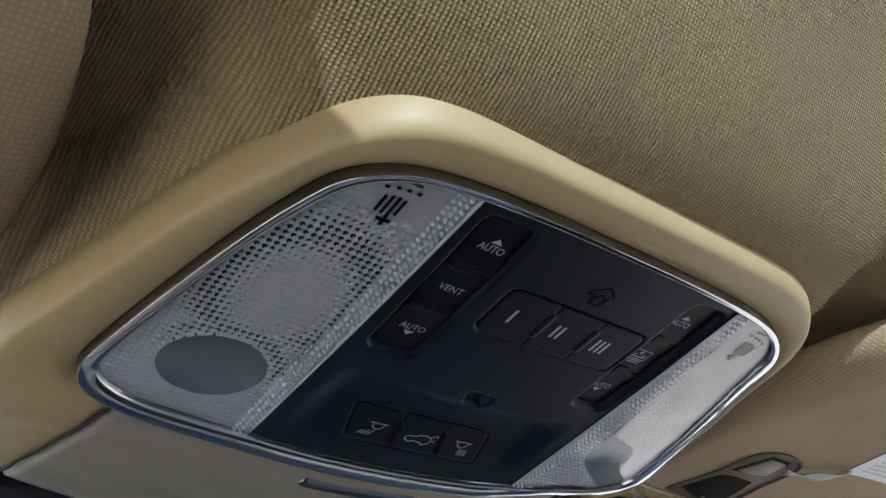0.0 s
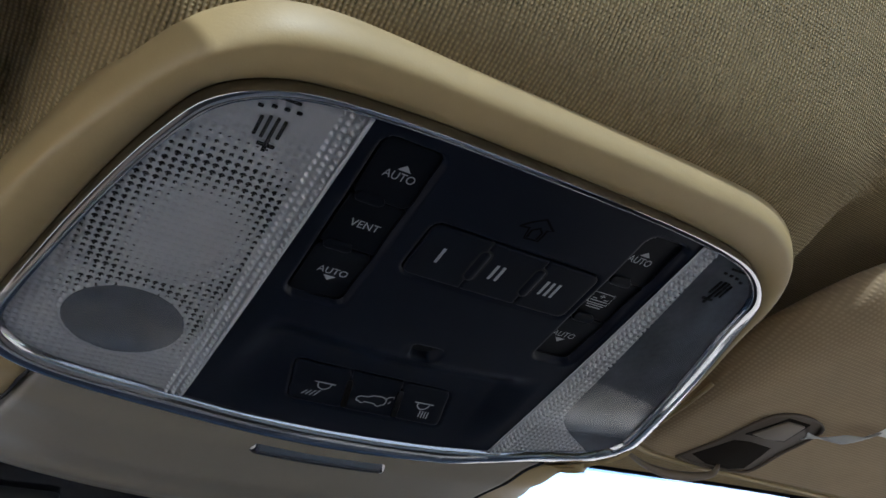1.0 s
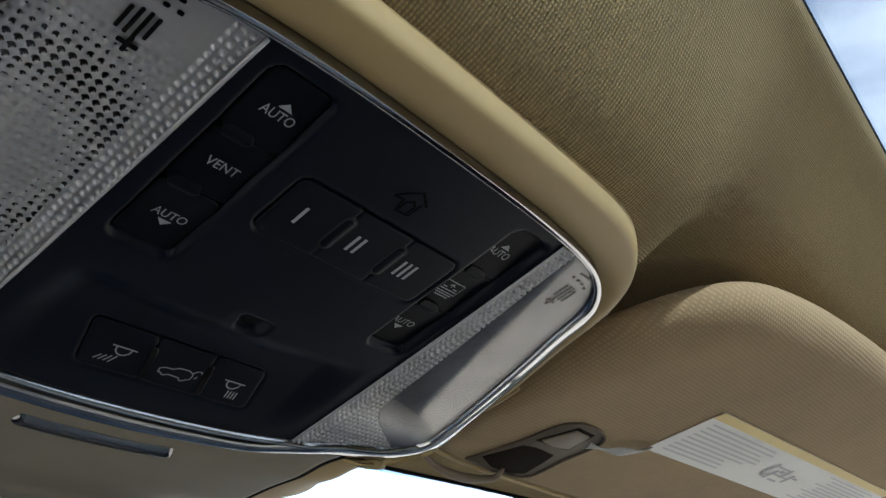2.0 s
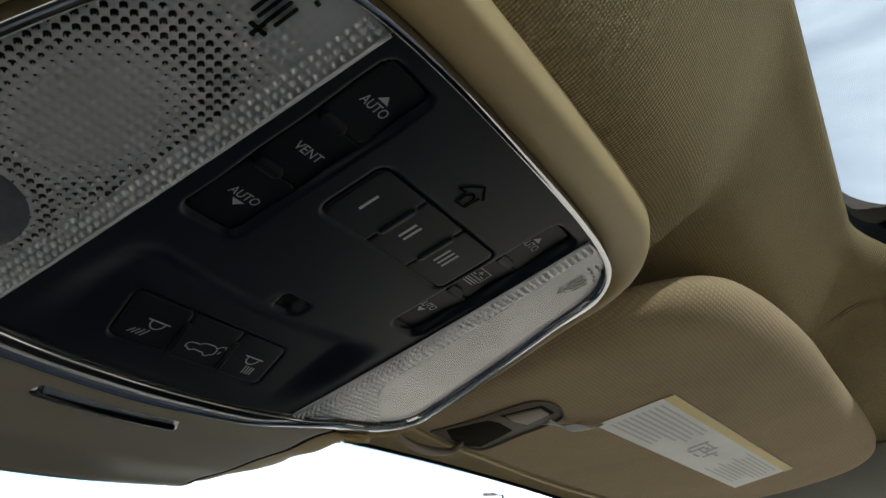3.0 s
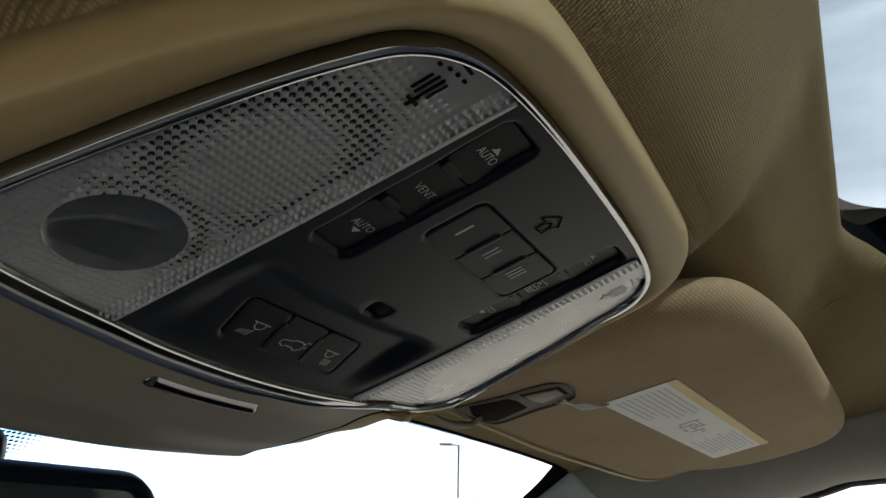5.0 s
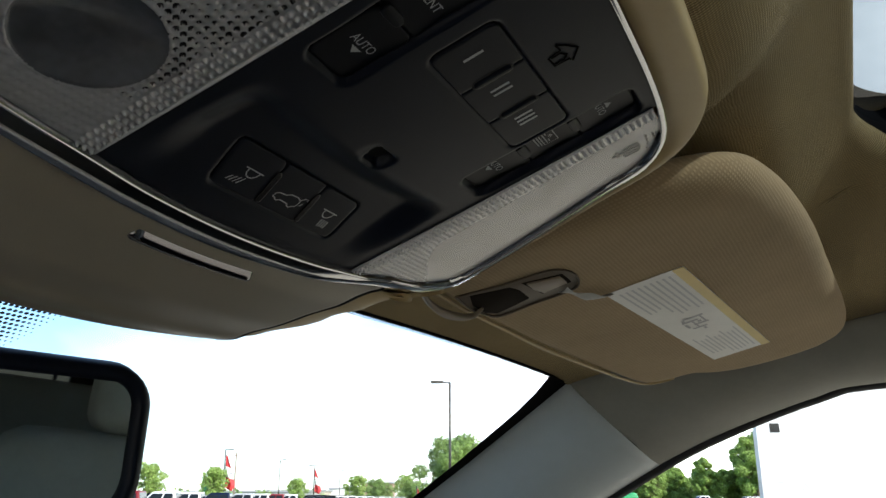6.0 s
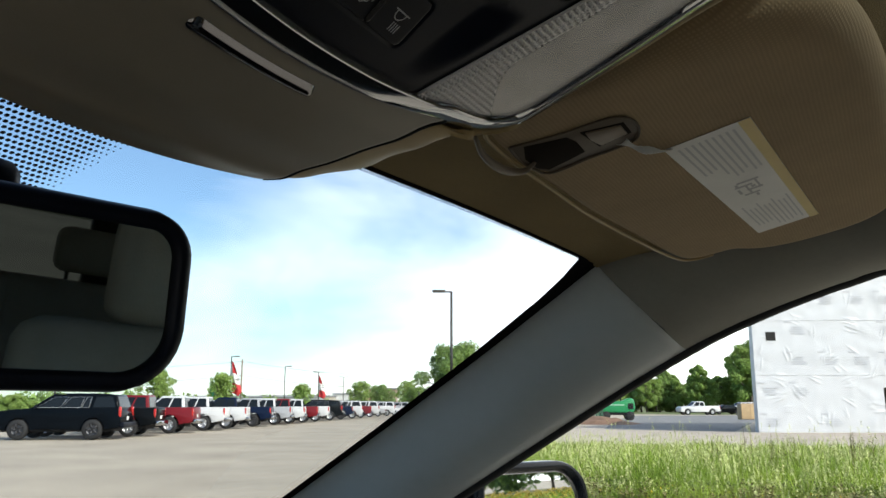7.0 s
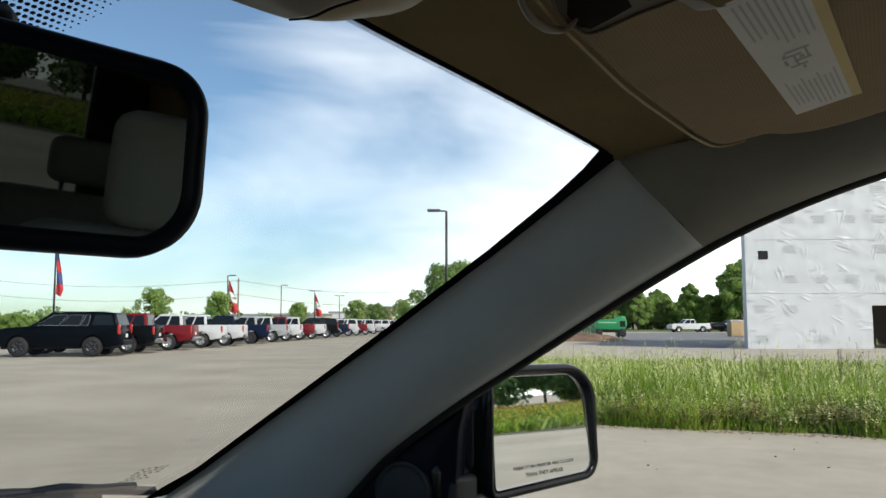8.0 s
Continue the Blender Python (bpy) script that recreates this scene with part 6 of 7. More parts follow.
# ---- plants ----
def leafy(m, share):
    """Lets some light through thin leaves."""
    n, l = m.node_tree.nodes, m.node_tree.links
    b = n["Principled BSDF"]
    tr, mx = n.new("ShaderNodeBsdfTranslucent"), n.new("ShaderNodeMixShader")
    l.new(b.inputs["Base Color"].links[0].from_socket, tr.inputs["Color"])
    mx.inputs[0].default_value = share
    l.new(b.outputs[0], mx.inputs[1])
    l.new(tr.outputs[0], mx.inputs[2])
    l.new(mx.outputs[0], n["Material Output"].inputs["Surface"])
    return m


M_LEAF = leafy(shade("tree_leaves", (0.33, 0.46, 0.14), 0.6, second=(0.19, 0.30, 0.085), scale=0.9, island=0.4), 0.5)
M_LEAF_PALE = leafy(shade("pale_tree_leaves", (0.36, 0.49, 0.13), 0.6, second=(0.20, 0.31, 0.075), scale=0.9, island=0.35), 0.4)
M_BARK = shade("bark", (0.10, 0.08, 0.06), 0.9, vary=0.3, scale=3, bump=0.8, bump_scale=14)
M_GRASS = leafy(shade("grass_blades", (0.40, 0.51, 0.072), 0.7, second=(0.15, 0.27, 0.025), scale=0.9, island=0.4), 0.4)
M_SEED = shade("grass_seed_heads", (0.54, 0.56, 0.24), 0.8, vary=0.2, scale=2, island=0.3)
M_FLOWER = shade("yellow_petals", (0.75, 0.50, 0.02), 0.6, vary=0.1, scale=3)
M_WEEDLEAF = leafy(shade("weed_leaf", (0.24, 0.33, 0.07), 0.6, second=(0.13, 0.15, 0.05), scale=0.9, island=0.5), 0.3)
M_WEED = shade("brown_weed_stems", (0.19, 0.175, 0.055), 0.8, vary=0.3, scale=2, island=0.3)


def leaf_mass(blobs, count, size, seed):
    """Leaf clumps scattered through the outer shells of uneven blobs (x, y, z, radius)."""
    r = np.random.default_rng(seed)
    weight = np.array([b[3] ** 2 for b in blobs])
    which = r.choice(len(blobs), count, p=weight / weight.sum())
    b = np.array(blobs)[which]
    d = r.normal(size=(count, 3))
    d /= np.linalg.norm(d, axis=1)[:, None]
    rad = b[:, 3] * (0.55 + 0.5 * r.random(count) ** 0.6) * (1 + 0.18 * np.sin(5 * d[:, 0] + 3 * d[:, 2]))
    c = b[:, :3] + d * rad[:, None] * np.array([1, 1, 0.85])
    t1 = r.normal(size=(count, 3))
    t1 /= np.linalg.norm(t1, axis=1)[:, None]
    t2 = np.cross(t1, d + 0.4 * r.normal(size=(count, 3)))
    t2 /= np.linalg.norm(t2, axis=1)[:, None] + 1e-9
    s = size * (0.5 + r.random(count))[:, None]
    quad = np.stack([c - t1 * s, c - t2 * s * 0.55, c + t1 * s, c + t2 * s * 0.55], 1).reshape(-1, 3)
    faces = np.arange(count * 4).reshape(-1, 4)
    return quad.tolist(), faces.tolist()


def tree(m, height, spread, seed, leaf, count, size, label, trunk_part=0.3, group="trees"):
    t = thing("tree", m, label, "tree", group)
    r = random.Random(seed)
    bm = tube_bm([(0, 0, 0), (0.03 * height * r.uniform(-1, 1), 0, height * 0.3), (0.04 * height * r.uniform(-1, 1), 0.03 * height * r.uniform(-1, 1), height * 0.85)], [height * 0.028, height * 0.02, height * 0.006], 8)
    blobs = []
    for k in range(16):
        a, f = 2 * math.pi * (k * 0.382 + r.random() * 0.1), trunk_part + (0.92 - trunk_part) * (k + 0.5) / 16
        reach = spread * 0.5 * (0.45 + 0.5 * math.sin(math.pi * min(1, (f - trunk_part + 0.15) / (1.12 - trunk_part)))) * r.uniform(0.55, 1.2)
        tip = (reach * math.cos(a), reach * math.sin(a), height * min(0.93, f + 0.08))
        tube_bm([(0, 0, height * f * 0.8), (tip[0] * 0.5, tip[1] * 0.5, height * f * 0.92), tip], [height * 0.010, height * 0.007, height * 0.003], 5, bm)
        blobs.append((*tip, spread * r.uniform(0.09, 0.19)))
        blobs.append((tip[0] * 0.4 + r.uniform(-1, 1) * spread * 0.1, tip[1] * 0.4, tip[2] + r.uniform(-0.03, 0.05) * height, spread * r.uniform(0.10, 0.19)))
    part("trunk", bm, M_BARK, t, "brown trunk and limbs")
    q, f = leaf_mass(blobs, count, size, seed)
    tagged(solid("crown", q, f, leaf, t, flat=True), "ragged green leaf crown", kind="stuff")
    return t


ROUND = tree(pose(75.6, 36.0, 0), 7.4, 6.2, 3, M_LEAF, 26000, 0.12, "broad dark green tree beyond the lot", 0.18)
SLIM = tree(pose(*on_line(278, 85), 0), 4.9, 3.6, 5, M_LEAF_PALE, 5200, 0.12, "small pale green tree behind the parked cars", 0.28)
TALL = tree(pose(*on_line(1310, 150), 0), 12.5, 7.5, 8, M_LEAF_PALE, 28000, 0.19, "tall green tree at the wood's edge", 0.10)
BUSH = tree(pose(*on_line(1100, 165), 0), 9.5, 10.0, 13, M_LEAF_PALE, 30000, 0.21, "bushy green tree at the wood's edge", 0.04)
PALE = tree(pose(*on_line(1296, 158), 0), 11.5, 6.0, 21, M_LEAF_PALE, 22000, 0.17, "lighter green tree at the wood's edge", 0.15)
rt = random.Random(7)


def stand(src, x, y, k, turn):
    c = copy_thing(src, pose(x, y, 0, 0, 0, turn))
    c.scale = (k, k, k * rt.uniform(0.92, 1.1))
    return c


stand(ROUND, 81.0, 34.2, 0.95, 130)
stand(ROUND, 84.5, 40.2, 0.62, 60)
stand(SLIM, *on_line(388, 106), 1.05, 40)
stand(SLIM, *on_line(528, 132), 1.0, 200)
stand(SLIM, *on_line(630, 150), 1.1, 90)
stand(ROUND, *on_line(668, 175), 0.75, 90)
for k_ in range(6):
    stand(BUSH, *on_line(-40 + 33 * k_, 100 + 6 * (k_ % 2)), 0.20 + 0.05 * (k_ % 3), 50 * k_)
stand(ROUND, 112, 60, 0.55, 20)
stand(SLIM, 120, 66, 1.0, 140)
# the wood to the right: a close ragged row, a gap, then lighter trees
for k in range(19):
    src, full = ((BUSH, 9.5), (TALL, 12.5), (ROUND, 7.4), (TALL, 12.5))[k % 4]
    stand(src, *on_line(1030 + 8.8 * k + rt.uniform(-3, 3), rt.uniform(158, 182)), rt.uniform(5.7, 7.8) / full, rt.uniform(0, 360))
for k in range(7):
    src, full = ((PALE, 11.5), (TALL, 12.5))[k % 2]
    stand(src, *on_line(1212 + 8.0 * k + rt.uniform(-2, 2), rt.uniform(155, 172)), rt.uniform(5.8, 8.2) / full, rt.uniform(0, 360))
for k in range(7):
    src, full = ((PALE, 11.5), (TALL, 12.5), (PALE, 11.5))[k % 3]
    stand(src, *on_line(1278 + 8.5 * k + rt.uniform(-2, 2), rt.uniform(155, 168)), rt.uniform(6.6, 9.0) / full, rt.uniform(0, 360))
# trees behind the car, seen in the mirrors
for k in range(26):
    stand((BUSH, TALL, ROUND)[k % 3], -70 + 6.5 * k + rt.uniform(-2, 2), -98 - rt.uniform(0, 14), (0.85, 0.75, 1.1)[k % 3], rt.uniform(0, 360))
# scrub that closes the view behind the car
r = np.random.default_rng(41)
blobs = [(-60 + 1.9 * k + r.uniform(-1, 1), -100 + r.uniform(-3, 3), r.uniform(0.8, 7.0), r.uniform(1.8, 3.6)) for k in range(110)]
q, f = leaf_mass(blobs, 34000, 0.42, 43)
tagged(solid("rear_hedge", q, f, M_LEAF, None, flat=True), "dense green scrub beyond the flower meadow", "hedge", kind="stuff")
# far hedges and scrub along the horizon
r = np.random.default_rng(31)
blobs = []
for k in range(90):
    f = k / 89
    x, y = -10 + 205 * f, 205 - 75 * f
    blobs.append((x + r.uniform(-4, 4), y + r.uniform(-8, 8), r.uniform(0.8, 2.2), r.uniform(1.8, 3.6)))
q, f = leaf_mass(blobs, 15000, 0.55, 12)
tagged(solid("far_hedge", q, f, M_LEAF, None, flat=True), "dark green scrub along the horizon", "hedge", kind="stuff")


def blades(area, count, h0, h1, seed, wide=0.012, keep=None):
    """Bent grass blades, two faces each, over a rectangle."""
    r = np.random.default_rng(seed)
    x = area[0] + (area[1] - area[0]) * r.random(count) ** 1.6
    y = area[2] + (area[3] - area[2]) * r.random(count)
    if keep is not None:
        ok = np.array([keep(a, b) for a, b in zip(x, y)])
        x, y = x[ok], y[ok]
    n = len(x)
    clump = 0.75 + 0.35 * np.sin(x * 1.7 + 2 * np.sin(y * 0.9)) * np.sin(y * 1.3 + x)
    h = (h0 + (h1 - h0) * r.random(n) ** 1.5) * clump * np.clip(0.38 + 0.36 * (x - area[0]), 0.38, 1.0)
    a = r.random(n) * 2 * np.pi
    lean = h * r.uniform(0.1, 1.15, n)
    dx, dy = np.cos(a), np.sin(a)
    w = wide * (0.6 + r.random(n)) * (1 + 0.05 * (x - area[0]))
    z = np.zeros(n)
    p = np.stack([
        np.stack([x - dy * w, y + dx * w, z], 1), np.stack([x + dy * w, y - dx * w, z], 1),
        np.stack([x + dx * lean * 0.35 - dy * w * 0.8, y + dy * lean * 0.35 + dx * w * 0.8, h * 0.6], 1), np.stack([x + dx * lean * 0.35 + dy * w * 0.8, y + dy * lean * 0.35 - dx * w * 0.8, h * 0.6], 1),
        np.stack([x + dx * lean, y + dy * lean, h], 1)], 1).reshape(-1, 3)
    f = []
    for i in range(n):
        k = 5 * i
        f += [(k, k + 1, k + 3, k + 2), (k + 2, k + 3, k + 4)]
    return p.tolist(), f, np.stack([x + dx * lean, y + dy * lean, h], 1)


def meadow_edge(x, y):
    return x > 10.95 + 0.10 * math.sin(y * 2.1) + 0.07 * math.sin(y * 5.3) - 0.10 * (y - 1.0) and y < 6.0 + 0.33 * (x - 12)


for name, area, count, h0, h1, wide, seed in (("meadow_grass", (10.8, 17.0, -9, 9), 150000, 0.14, 0.74, 0.0042, 1), ("meadow_grass", (16.5, 28.0, -13, 12), 45000, 0.16, 0.42, 0.009, 2)):
    p, f, tips = blades(area, count, h0, h1, seed, wide, meadow_edge)
    tagged(solid(name, p, f, M_GRASS, None, flat=True), "tall green roadside grass and weeds", "grass", kind="stuff")
# seed stalks above the grass, brown weeds and flowers
rs = random.Random(17)
seed_bm, weed_bm, flower_bm = bmesh.new(), bmesh.new(), bmesh.new()


def star(bm, c, r, n=5):
    """A small drooping tuft of leaflets."""
    for k in range(n):
        a = 2 * math.pi * k / n + rs.random()
        d = Vector((math.cos(a), math.sin(a), rs.uniform(-0.3, 0.8))) * r
        s = Vector((-d.y, d.x, 0)) * 0.35
        bm.faces.new([bm.verts.new(c), bm.verts.new(c + d * 0.5 + s), bm.verts.new(c + d), bm.verts.new(c + d * 0.5 - s)])


def stalk(bm, x, y, h, lean, w):
    a = rs.random() * 6.28
    top = Vector((x + math.cos(a) * lean, y + math.sin(a) * lean, h))
    s = Vector((-math.sin(a), math.cos(a), 0)) * w
    bm.faces.new([bm.verts.new((x - s.x, y - s.y, 0)), bm.verts.new((x + s.x, y + s.y, 0)), bm.verts.new(top + s * 0.5), bm.verts.new(top - s * 0.5)])
    return top


for k in range(5000):
    x, y = 11.2 + 12 * rs.random() ** 1.5, rs.uniform(-6, 8)
    if not meadow_edge(x - 0.15, y):
        continue
    top = stalk(seed_bm, x, y, min(1, 0.35 + 0.4 * (x - 11)) * (rs.uniform(0.34, 0.72) if rs.random() < 0.96 else rs.uniform(0.8, 1.15)), 0.30, 0.002 + 0.0003 * (x - 10))
    for j in range(4):
        star(seed_bm, top - Vector((0, 0, 0.030 * j)), 0.024 + 0.014 * rs.random(), 3)
for k in range(2300):
    y = rs.uniform(-6, 6)
    x = 10.97 - 0.10 * (y - 1) + 1.5 * rs.random() ** 1.8
    if not meadow_edge(x - 0.05, y):
        continue
    h = rs.uniform(0.06, 0.28) + 0.16 * max(0, math.sin(y * 2.3) + math.sin(y * 5.1 + 1)) * rs.random()
    top = stalk(weed_bm, x, y, h, 0.10, 0.006)
    for j in range(4):
        star(weed_bm, top - Vector((0, 0, h * 0.15 * j)), 0.03 + 0.025 * rs.random(), 4)
for k in range(300):
    y = rs.uniform(-6, 6)
    x = 11.0 - 0.10 * (y - 1) + 1.2 * rs.random() ** 1.5
    if not meadow_edge(x - 0.1, y):
        continue
    star(flower_bm, Vector((x, y, rs.uniform(0.10, 0.30))), 0.026, 5)
for k in range(9000):
    x, y = rs.uniform(-30, 50), -27.5 - 40 * rs.random() ** 1.2
    star(flower_bm, Vector((x, y, rs.uniform(0.30, 0.6))), 0.03 + 0.0022 * abs(y), 4)
# a few tall dark weeds standing over the grass
for x, y in [on_line(c_, d_) for c_, d_ in ((1345, 14.0), (1352, 14.4), (1378, 15.2), (1476, 13.6), (1482, 14.2), (1520, 14.8), (1243, 16.5), (1300, 15.5))]:
    h = rs.uniform(0.88, 1.12)
    for q_ in range(3):
        top = stalk(weed_bm, x + rs.uniform(-0.1, 0.1), y + rs.uniform(-0.1, 0.1), h * rs.uniform(0.8, 1.0), 0.08, 0.005)
        for j in range(9):
            star(weed_bm, top - Vector((rs.uniform(-0.03, 0.03), rs.uniform(-0.03, 0.03), 0.045 * j)), 0.022 + 0.003 * j, 4)
# broad leaves of weeds low in the grass
r = np.random.default_rng(77)
n = 60000
ly = -6 + 13 * r.random(n)
lx = 10.97 - 0.10 * (ly - 1) + 1.7 * r.random(n) ** 1.3
ok = np.array([meadow_edge(a - 0.05, b) for a, b in zip(lx, ly)])
lx, ly = lx[ok], ly[ok]
lz = 0.02 + (0.14 + 0.12 * np.clip(lx - 10.9, 0, 2)) * r.random(len(lx)) ** 1.2
c = np.stack([lx, ly, lz], 1)
t1 = r.normal(size=c.shape) * np.array([1, 1, 0.6])
t1 /= np.linalg.norm(t1, axis=1)[:, None]
t2 = np.cross(t1, r.normal(size=c.shape))
t2 /= np.linalg.norm(t2, axis=1)[:, None]
s = (0.014 + 0.022 * r.random(len(lx)))[:, None]
quad = np.stack([c - t1 * s, c - t2 * s * 0.5, c + t1 * s, c + t2 * s * 0.5], 1).reshape(-1, 3)
tagged(solid("weed_leaves", quad.tolist(), np.arange(len(lx) * 4).reshape(-1, 4).tolist(), M_WEEDLEAF, None, flat=True), "small broad weed leaves among the grass", "weeds", kind="stuff")
tagged(part("seed_stalks", seed_bm, M_SEED, None, flat=True), "pale seed heads standing above the grass", "grass", kind="stuff")
tagged(part("roadside_weeds", weed_bm, M_WEED, None, flat=True), "brownish low weeds along the road's edge", "weeds", kind="stuff")
tagged(part("yellow_flowers", flower_bm, M_FLOWER, None, flat=True), "yellow wild flowers in the meadow", "flowers", kind="stuff")
p, f, tips = blades((-30, 50, -66, -27), 60000, 0.25, 0.55, 5, 0.035)
tagged(solid("meadow_grass_rear", p, f, M_GRASS, None, flat=True), "green flower meadow behind the car", "grass", kind="stuff")

# loose stones on the lot beside the meadow
pb = bmesh.new()
for k in range(45):
    x, y, s_ = rs.uniform(3.5, 11), rs.uniform(-3.5, 3.5), rs.uniform(0.006, 0.018)
    bmesh.ops.create_icosphere(pb, subdivisions=1, radius=s_, matrix=pose(x, y, s_ * 0.4, 0, 0, rs.uniform(0, 90)) @ Matrix.Diagonal((1, rs.uniform(0.6, 1.2), 0.6, 1)))
tagged(part("loose_stones", pb, M_ASPHALT, None), "small dark stones scattered on the lot", "stones", kind="stuff")
# bare reddish soil along the lot's edge
eb = bmesh.new()
for k in range(900):
    x, y, s_ = rs.uniform(10.75, 11.25), rs.uniform(-5, 4), rs.uniform(0.012, 0.03)
    x -= 0.10 * (y - 1.0)
    bmesh.ops.create_icosphere(eb, subdivisions=1, radius=s_, matrix=pose(x, y, s_ * 0.15, 0, 0, rs.uniform(0, 90)) @ Matrix.Diagonal((1, 1.4, 0.22, 1)))
tagged(part("edge_soil", eb, shade("edge_soil", (0.34, 0.25, 0.17), 0.95, vary=0.2, scale=3), None), "crumbs of reddish soil along the lot's edge", "soil", kind="stuff")

# ---- street furniture ----
M_POLE = shade("dark_bronze_pole", (0.05, 0.048, 0.045), 0.45, 0.5, vary=0.1, scale=3)
M_WOODPOLE = shade("weathered_wood_pole", (0.22, 0.18, 0.14), 0.9, vary=0.2, scale=3)
M_RED, M_WHITE, M_FLAGBLUE = (shade(n_, c_, 0.7, vary=0.06, scale=2) for n_, c_ in (("red_cloth", (0.50, 0.03, 0.035)), ("white_cloth", (0.75, 0.74, 0.72)), ("blue_cloth", (0.05, 0.07, 0.22))))


def street_lamp(col, depth, height, label, heads=(-1,)):
    x, y = on_line(col, depth)
    l = thing("street_lamp", pose(x, y, 0, 0, 0, -64.2), label, "street lamp", "lot lamps")
    part("base", lathe_bm([(0.001, 0.0), (0.30, 0.0), (0.30, 0.7), (0.26, 0.75), (0.001, 0.75)], "Z", 16), M_GRAVEL, l, "concrete lamp base")
    part("pole", tube_bm([(0, 0, 0.7), (0, 0, height - 0.1)], [0.085, 0.07], 10), M_POLE, l)
    for d in heads:
        part("arm", tube_bm([(0, 0, height - 0.12), (d * 0.45, 0, height - 0.10)], 0.045, 8), M_POLE, l)
        part("lamp_head", box_bm((0.75, 0.34, 0.14), (d * 0.72, 0, height - 0.08), 0.04), M_POLE, l, "flat dark lamp head")
    return l


street_lamp(790, 46, 7.95, "tall dark lamp post with one flat head on the lot")
for col, depth, heads in ((403, 108, (1,)), (498, 136, (1,)), (557, 160, (-1, 1)), (601, 188, (-1, 1))):
    street_lamp(col, depth, 7.9, "far dark lamp post on the lot", heads)


def feather_flag(col, depth, z0, z1, wide, colours, label, pole_top):
    x, y = on_line(col, depth)
    fl = thing("banner_flag", pose(x, y, 0, 0, 0, -64), label, "flag", "banner flags")
    part("pole", tube_bm([(0, 0, 0), (0, 0, pole_top)], [0.06, 0.045], 8), M_POLE, fl)
    n = len(colours)
    for k, mat in enumerate(colours):
        t1, t0 = z1 - (z1 - z0) * k / n, z1 - (z1 - z0) * (k + 1) / n

        def f(a, b, t0=t0, t1=t1):
            z = t0 + (t1 - t0) * b
            g = (z - z0) / (z1 - z0)
            w = wide * (0.12 + 0.88 * (1 - g) ** 0.9) * (1 - 0.35 * smooth01(0.16, 0.0, g))
            return (0.06 + w * a, 0.14 * wide * math.sin(6 * a + 5 * g), z - 0.30 * wide * a * (1 - 0.5 * g))
        sheet("cloth", 8, 8, f, mat, fl, thick=0.01)
    return fl


feather_flag(97, 40, 2.85, 5.1, 0.42, (M_FLAGBLUE, M_RED, M_FLAGBLUE, M_RED), "narrow blue and red banner hanging on a dark pole", 5.6)
for col, depth in ((405, 107), (558, 158), (733, 60)):
    k = depth / 107
    fl = feather_flag(col, depth, 3.0 if depth > 80 else 0.6, 7.0 if depth > 80 else 2.2, 1.5 if depth > 80 else 0.5, (M_RED, M_WHITE, M_RED), "red and white banner flag on the lot", 7.1 if depth > 80 else 2.4)
    part("print", box_bm((0.7 if depth > 80 else 0.25, 0.02, 0.22 if depth > 80 else 0.08), (0.75 if depth > 80 else 0.28, -0.12, 4.75 if depth > 80 else 1.3)), M_GREYINK, fl, flat=True)
# wooden power poles and their wires
tops = []
for col, depth, h in ((422, 128, 8.6), (1272, 165, 10.6), (-60, 120, 8.6), (760, 150, 8.0)):
    x, y = on_line(col, depth)
    pl = thing("power_pole", pose(x, y, 0, 0, 0, 26), "weathered wooden power pole with a crossarm", "power pole", "power poles")
    part("pole", tube_bm([(0, 0, 0), (0, 0, h)], [0.16, 0.11], 8), M_WOODPOLE, pl)
    part("crossarm", box_bm((1.9, 0.10, 0.12), (0, 0.08, h - 0.5), 0.01), M_WOODPOLE, pl)
    tops.append(Vector((x, y, h - 0.4)))
for n_, (a, b) in enumerate(((tops[2], tops[0]), (tops[0], tops[3]))):
    for dz in (0.0, -2.2):
        pts = [a.lerp(b, t / 10) + Vector((0, 0, dz - 1.2 * math.sin(math.pi * t / 10))) for t in range(11)]
        tagged(part("power_cable", tube_bm(pts, 0.022, 5), M_RUBBER, None), "thin black overhead cable between poles", "cable", "overhead cables")

# ---- building site clutter ----
M_WHITE_TRIM = shade("pale_green_stripe", (0.35, 0.60, 0.42), 0.5, vary=0.05)
M_GREEN = shade("green_machine_paint", (0.02, 0.26, 0.09), 0.45, vary=0.12, scale=1.5)
x, y = on_line(1075, 77)
machine = thing("chipper", pose(x, y, 0, 0, 0, -70), "bright green machine with a rounded hood on rubber wheels", "machine")
hood_side = [(-1.55, 0.75), (-1.60, 1.35), (-1.30, 1.62), (-0.30, 1.72), (0.55, 1.80), (1.05, 2.05), (1.45, 2.02), (1.62, 1.70), (1.66, 1.10), (1.45, 0.72)]
bm = bmesh.new()
near, away = ([bm.verts.new((px, dy, pz)) for px, pz in hood_side] for dy in (-0.85, 0.85))
bm.faces.new(near)
bm.faces.new(away[::-1])
for k in range(len(hood_side)):
    j = (k + 1) % len(hood_side)
    bm.faces.new((near[k], away[k], away[j], near[j]))
bmesh.ops.recalc_face_normals(bm, faces=bm.faces)
bmesh.ops.bevel(bm, geom=list(bm.edges), offset=0.08, segments=2, profile=0.5, affect="EDGES", clamp_overlap=True)
part("hood", bm, M_GREEN, machine, "bright green hood")
part("chassis", box_bm((3.1, 1.5, 0.25), (0, 0, 0.62), 0.03), M_DARK, machine, "black chassis")
part("stripe", box_bm((1.7, 0.03, 0.10), (-0.2, -0.87, 1.42), 0.01), M_WHITE_TRIM, machine, "pale stripe")
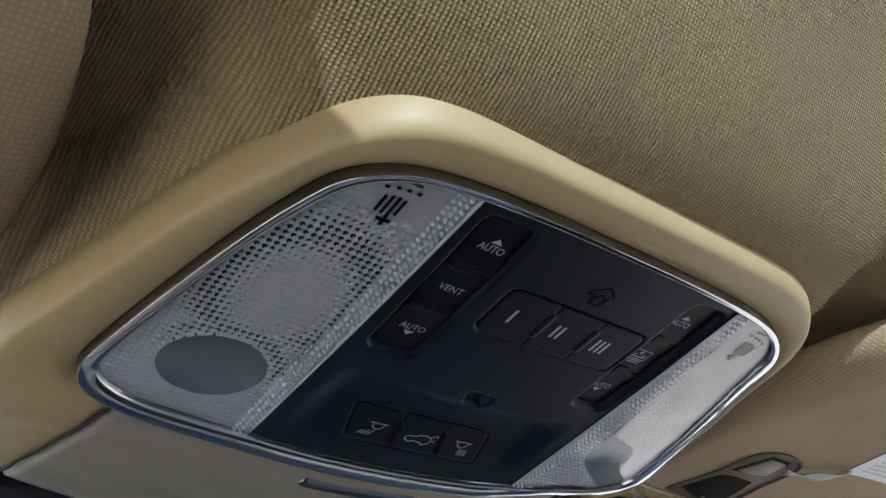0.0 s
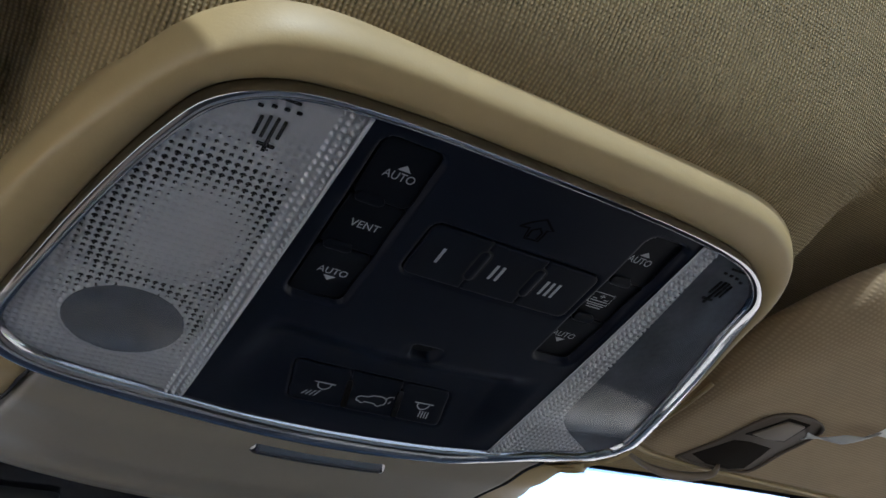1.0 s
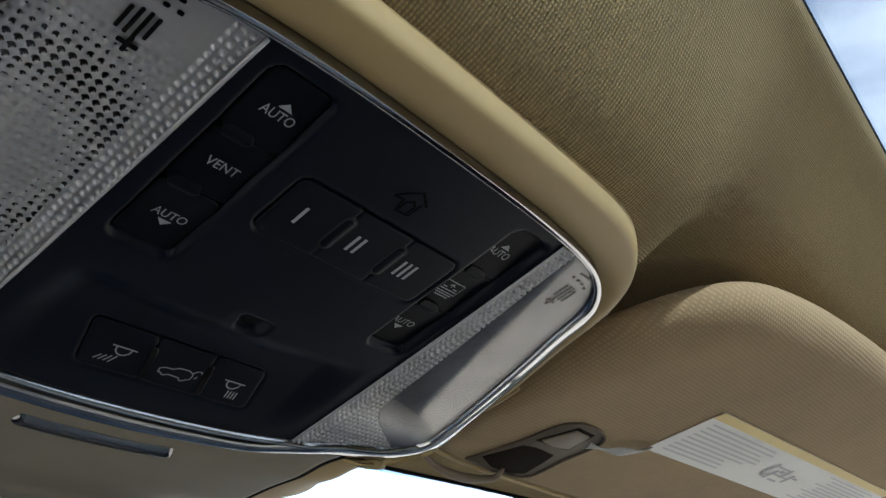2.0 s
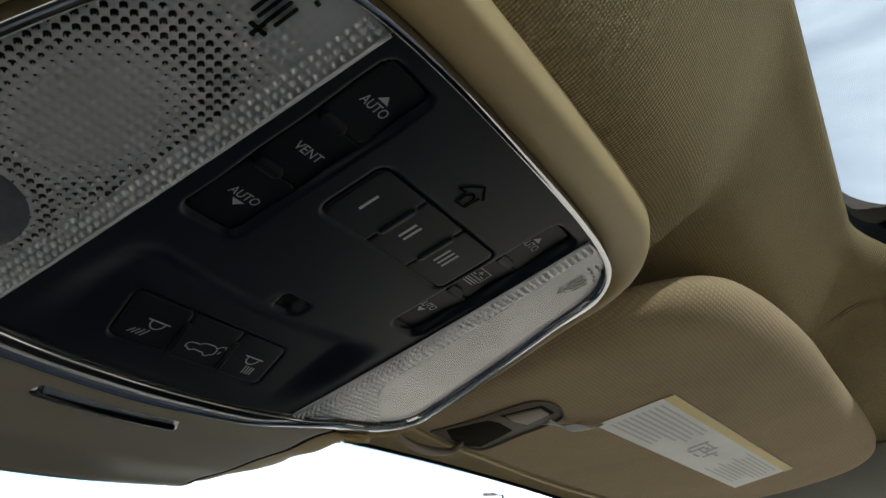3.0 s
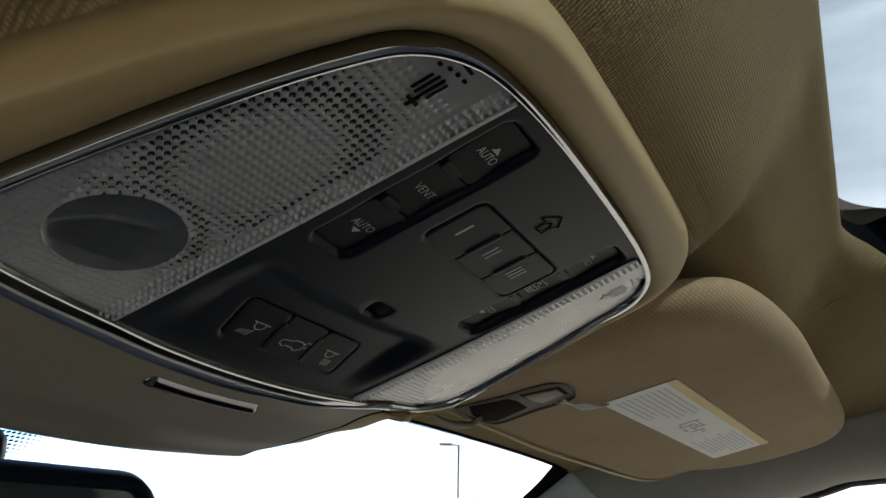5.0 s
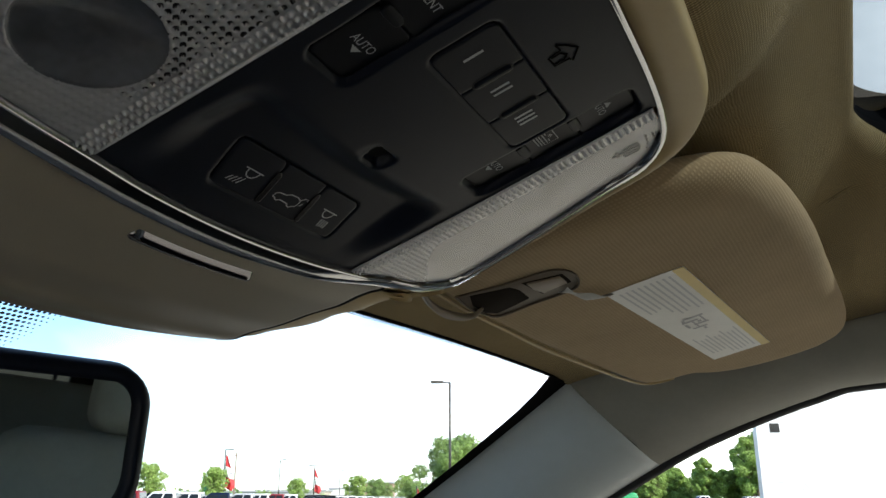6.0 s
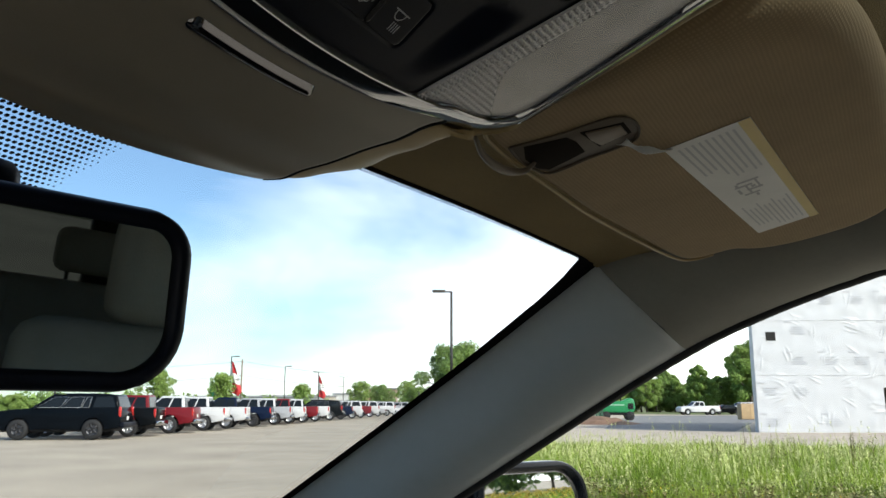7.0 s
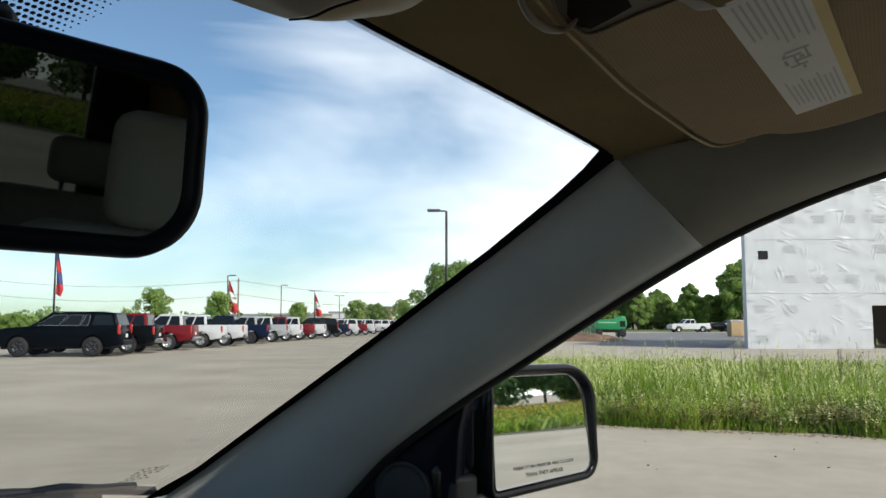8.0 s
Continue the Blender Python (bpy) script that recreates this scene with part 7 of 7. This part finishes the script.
part("grille", box_bm((0.5, 0.04, 0.55), (1.25, -0.86, 1.30), 0.02), M_DARK, machine, "dark side grille")
part("exhaust", tube_bm([(0.5, 0.3, 1.7), (0.5, 0.3, 2.25)], 0.06, 8), M_DARK, machine)
for wx in (-1.05, 1.15):
    for wy in (-0.78, 0.78):
        w_ = part("wheel", lathe_bm([(0.0, -0.14), (0.34, -0.14), (0.42, -0.08), (0.42, 0.08), (0.34, 0.14), (0.0, 0.14)], "Y", 20), M_TYRE, machine, "black rubber wheel")
        w_.location = (wx, wy, 0.42)
x, y = on_line(1026, 76)
fence = thing("site_fence", pose(x, y, 0, 0, 0, -64), "dark green slatted site fence beside the machine", "fence")
for k in range(11):
    part("slat", box_bm((0.20, 0.04, 1.6), (-1.3 + 0.26 * k, 0, 0.82), 0.01), shade("dark_green_slat", (0.03, 0.09, 0.055), 0.6) if k == 0 else bpy.data.materials["dark_green_slat"], fence)
for z in (0.4, 1.3):
    part("rail", box_bm((3.0, 0.05, 0.08), (0, 0.045, z), 0.01), bpy.data.materials["dark_green_slat"], fence)
M_PLY = shade("raw_plywood", (0.48, 0.34, 0.19), 0.75, vary=0.12, scale=2)
x, y = on_line(1304, 81)
crate = thing("plywood_crate", pose(x, y, 0, 0, 0, -66), "raw plywood crate beside the building", "crate")
part("box", box_bm((1.9, 1.2, 1.5), (0, 0, 0.80), 0.02), M_PLY, crate)
for dx in (-0.85, 0, 0.85):
    part("batten", box_bm((0.10, 0.04, 1.5), (dx, -0.62, 0.80), 0.01), M_PLY, crate)
    part("skid", box_bm((0.10, 1.2, 0.10), (dx, 0, 0.05), 0.01), M_PLY, crate)
M_EARTH = shade("reddish_earth", (0.22, 0.13, 0.085), 0.95, vary=0.3, scale=2, bump=0.8, bump_scale=8)
x0, y0 = on_line(1030, 62)
tagged(sheet("earth_mound", 30, 24, lambda a, b: (x0 + (a - 0.5) * 5, y0 + (b - 0.5) * 7, 0.02 + 0.75 * max(0, math.sin(math.pi * a) * math.sin(math.pi * b)) * (0.7 + 0.6 * noise.noise(Vector((a * 7, b * 9, 0.3))))), M_EARTH), "low mound of reddish earth and rubble", "earth mound", kind="stuff")

# ---- far shops and signs ----
M_SHOP = [shade("shop_wall_%s" % n_, c_, 0.8, vary=0.08, scale=0.3) for n_, c_ in (("cream", (0.55, 0.50, 0.42)), ("grey", (0.35, 0.36, 0.38)), ("brown", (0.30, 0.20, 0.14)), ("white", (0.68, 0.68, 0.67)))]
M_SIGNGREEN = shade("green_sign", (0.02, 0.16, 0.08), 0.5, vary=0.05)


def shop(col, depth, width, height, mat, label):
    x, y = on_line(col, depth)
    s = thing("shop_building", pose(x, y, 0, 0, 0, -64), label, "building", "far shops")
    part("wall", box_bm((width, 14, height), (0, 7, height / 2), 0.05), mat, s, flat=True)
    part("roof", box_bm((width + 0.6, 14.6, 0.45), (0, 7, height + 0.22), 0.05), M_SHOP[1], s, flat=True)
    for k in range(max(2, int(width / 4))):
        part("window", box_bm((2.2, 0.1, 1.8), (-width / 2 + 2 + 4 * k, -0.03, 1.7), 0.02), M_CARGLASS, s, flat=True)
    return s


for args in ((480, 210, 22, 3.4, M_SHOP[1], "low grey far shop with dark windows"), (528, 235, 16, 3.8, M_SHOP[0], "low cream far shop with dark windows"), (640, 250, 20, 4.6, M_SHOP[3], "white far shop beyond the lot"), (665, 240, 9, 6.0, M_SHOP[2], "brown far shop with a raised front"), (360, 300, 60, 4.4, M_SHOP[3], "long white far warehouse"), (1215, 240, 9, 6.0, M_SHOP[3], "white house roof beyond the wood")):
    shop(*args)
x, y = on_line(383, 150)
sg = thing("road_sign", pose(x, y, 0, 0, 0, -64), "green roadside sign board on two posts", "sign")
part("board", box_bm((3.4, 0.12, 2.4), (0, 0, 4.0), 0.03), M_SIGNGREEN, sg)
for dx in (-1.2, 1.2):
    part("post", tube_bm([(dx, 0.1, 0), (dx, 0.1, 5.0)], 0.08, 8), M_POLE, sg)
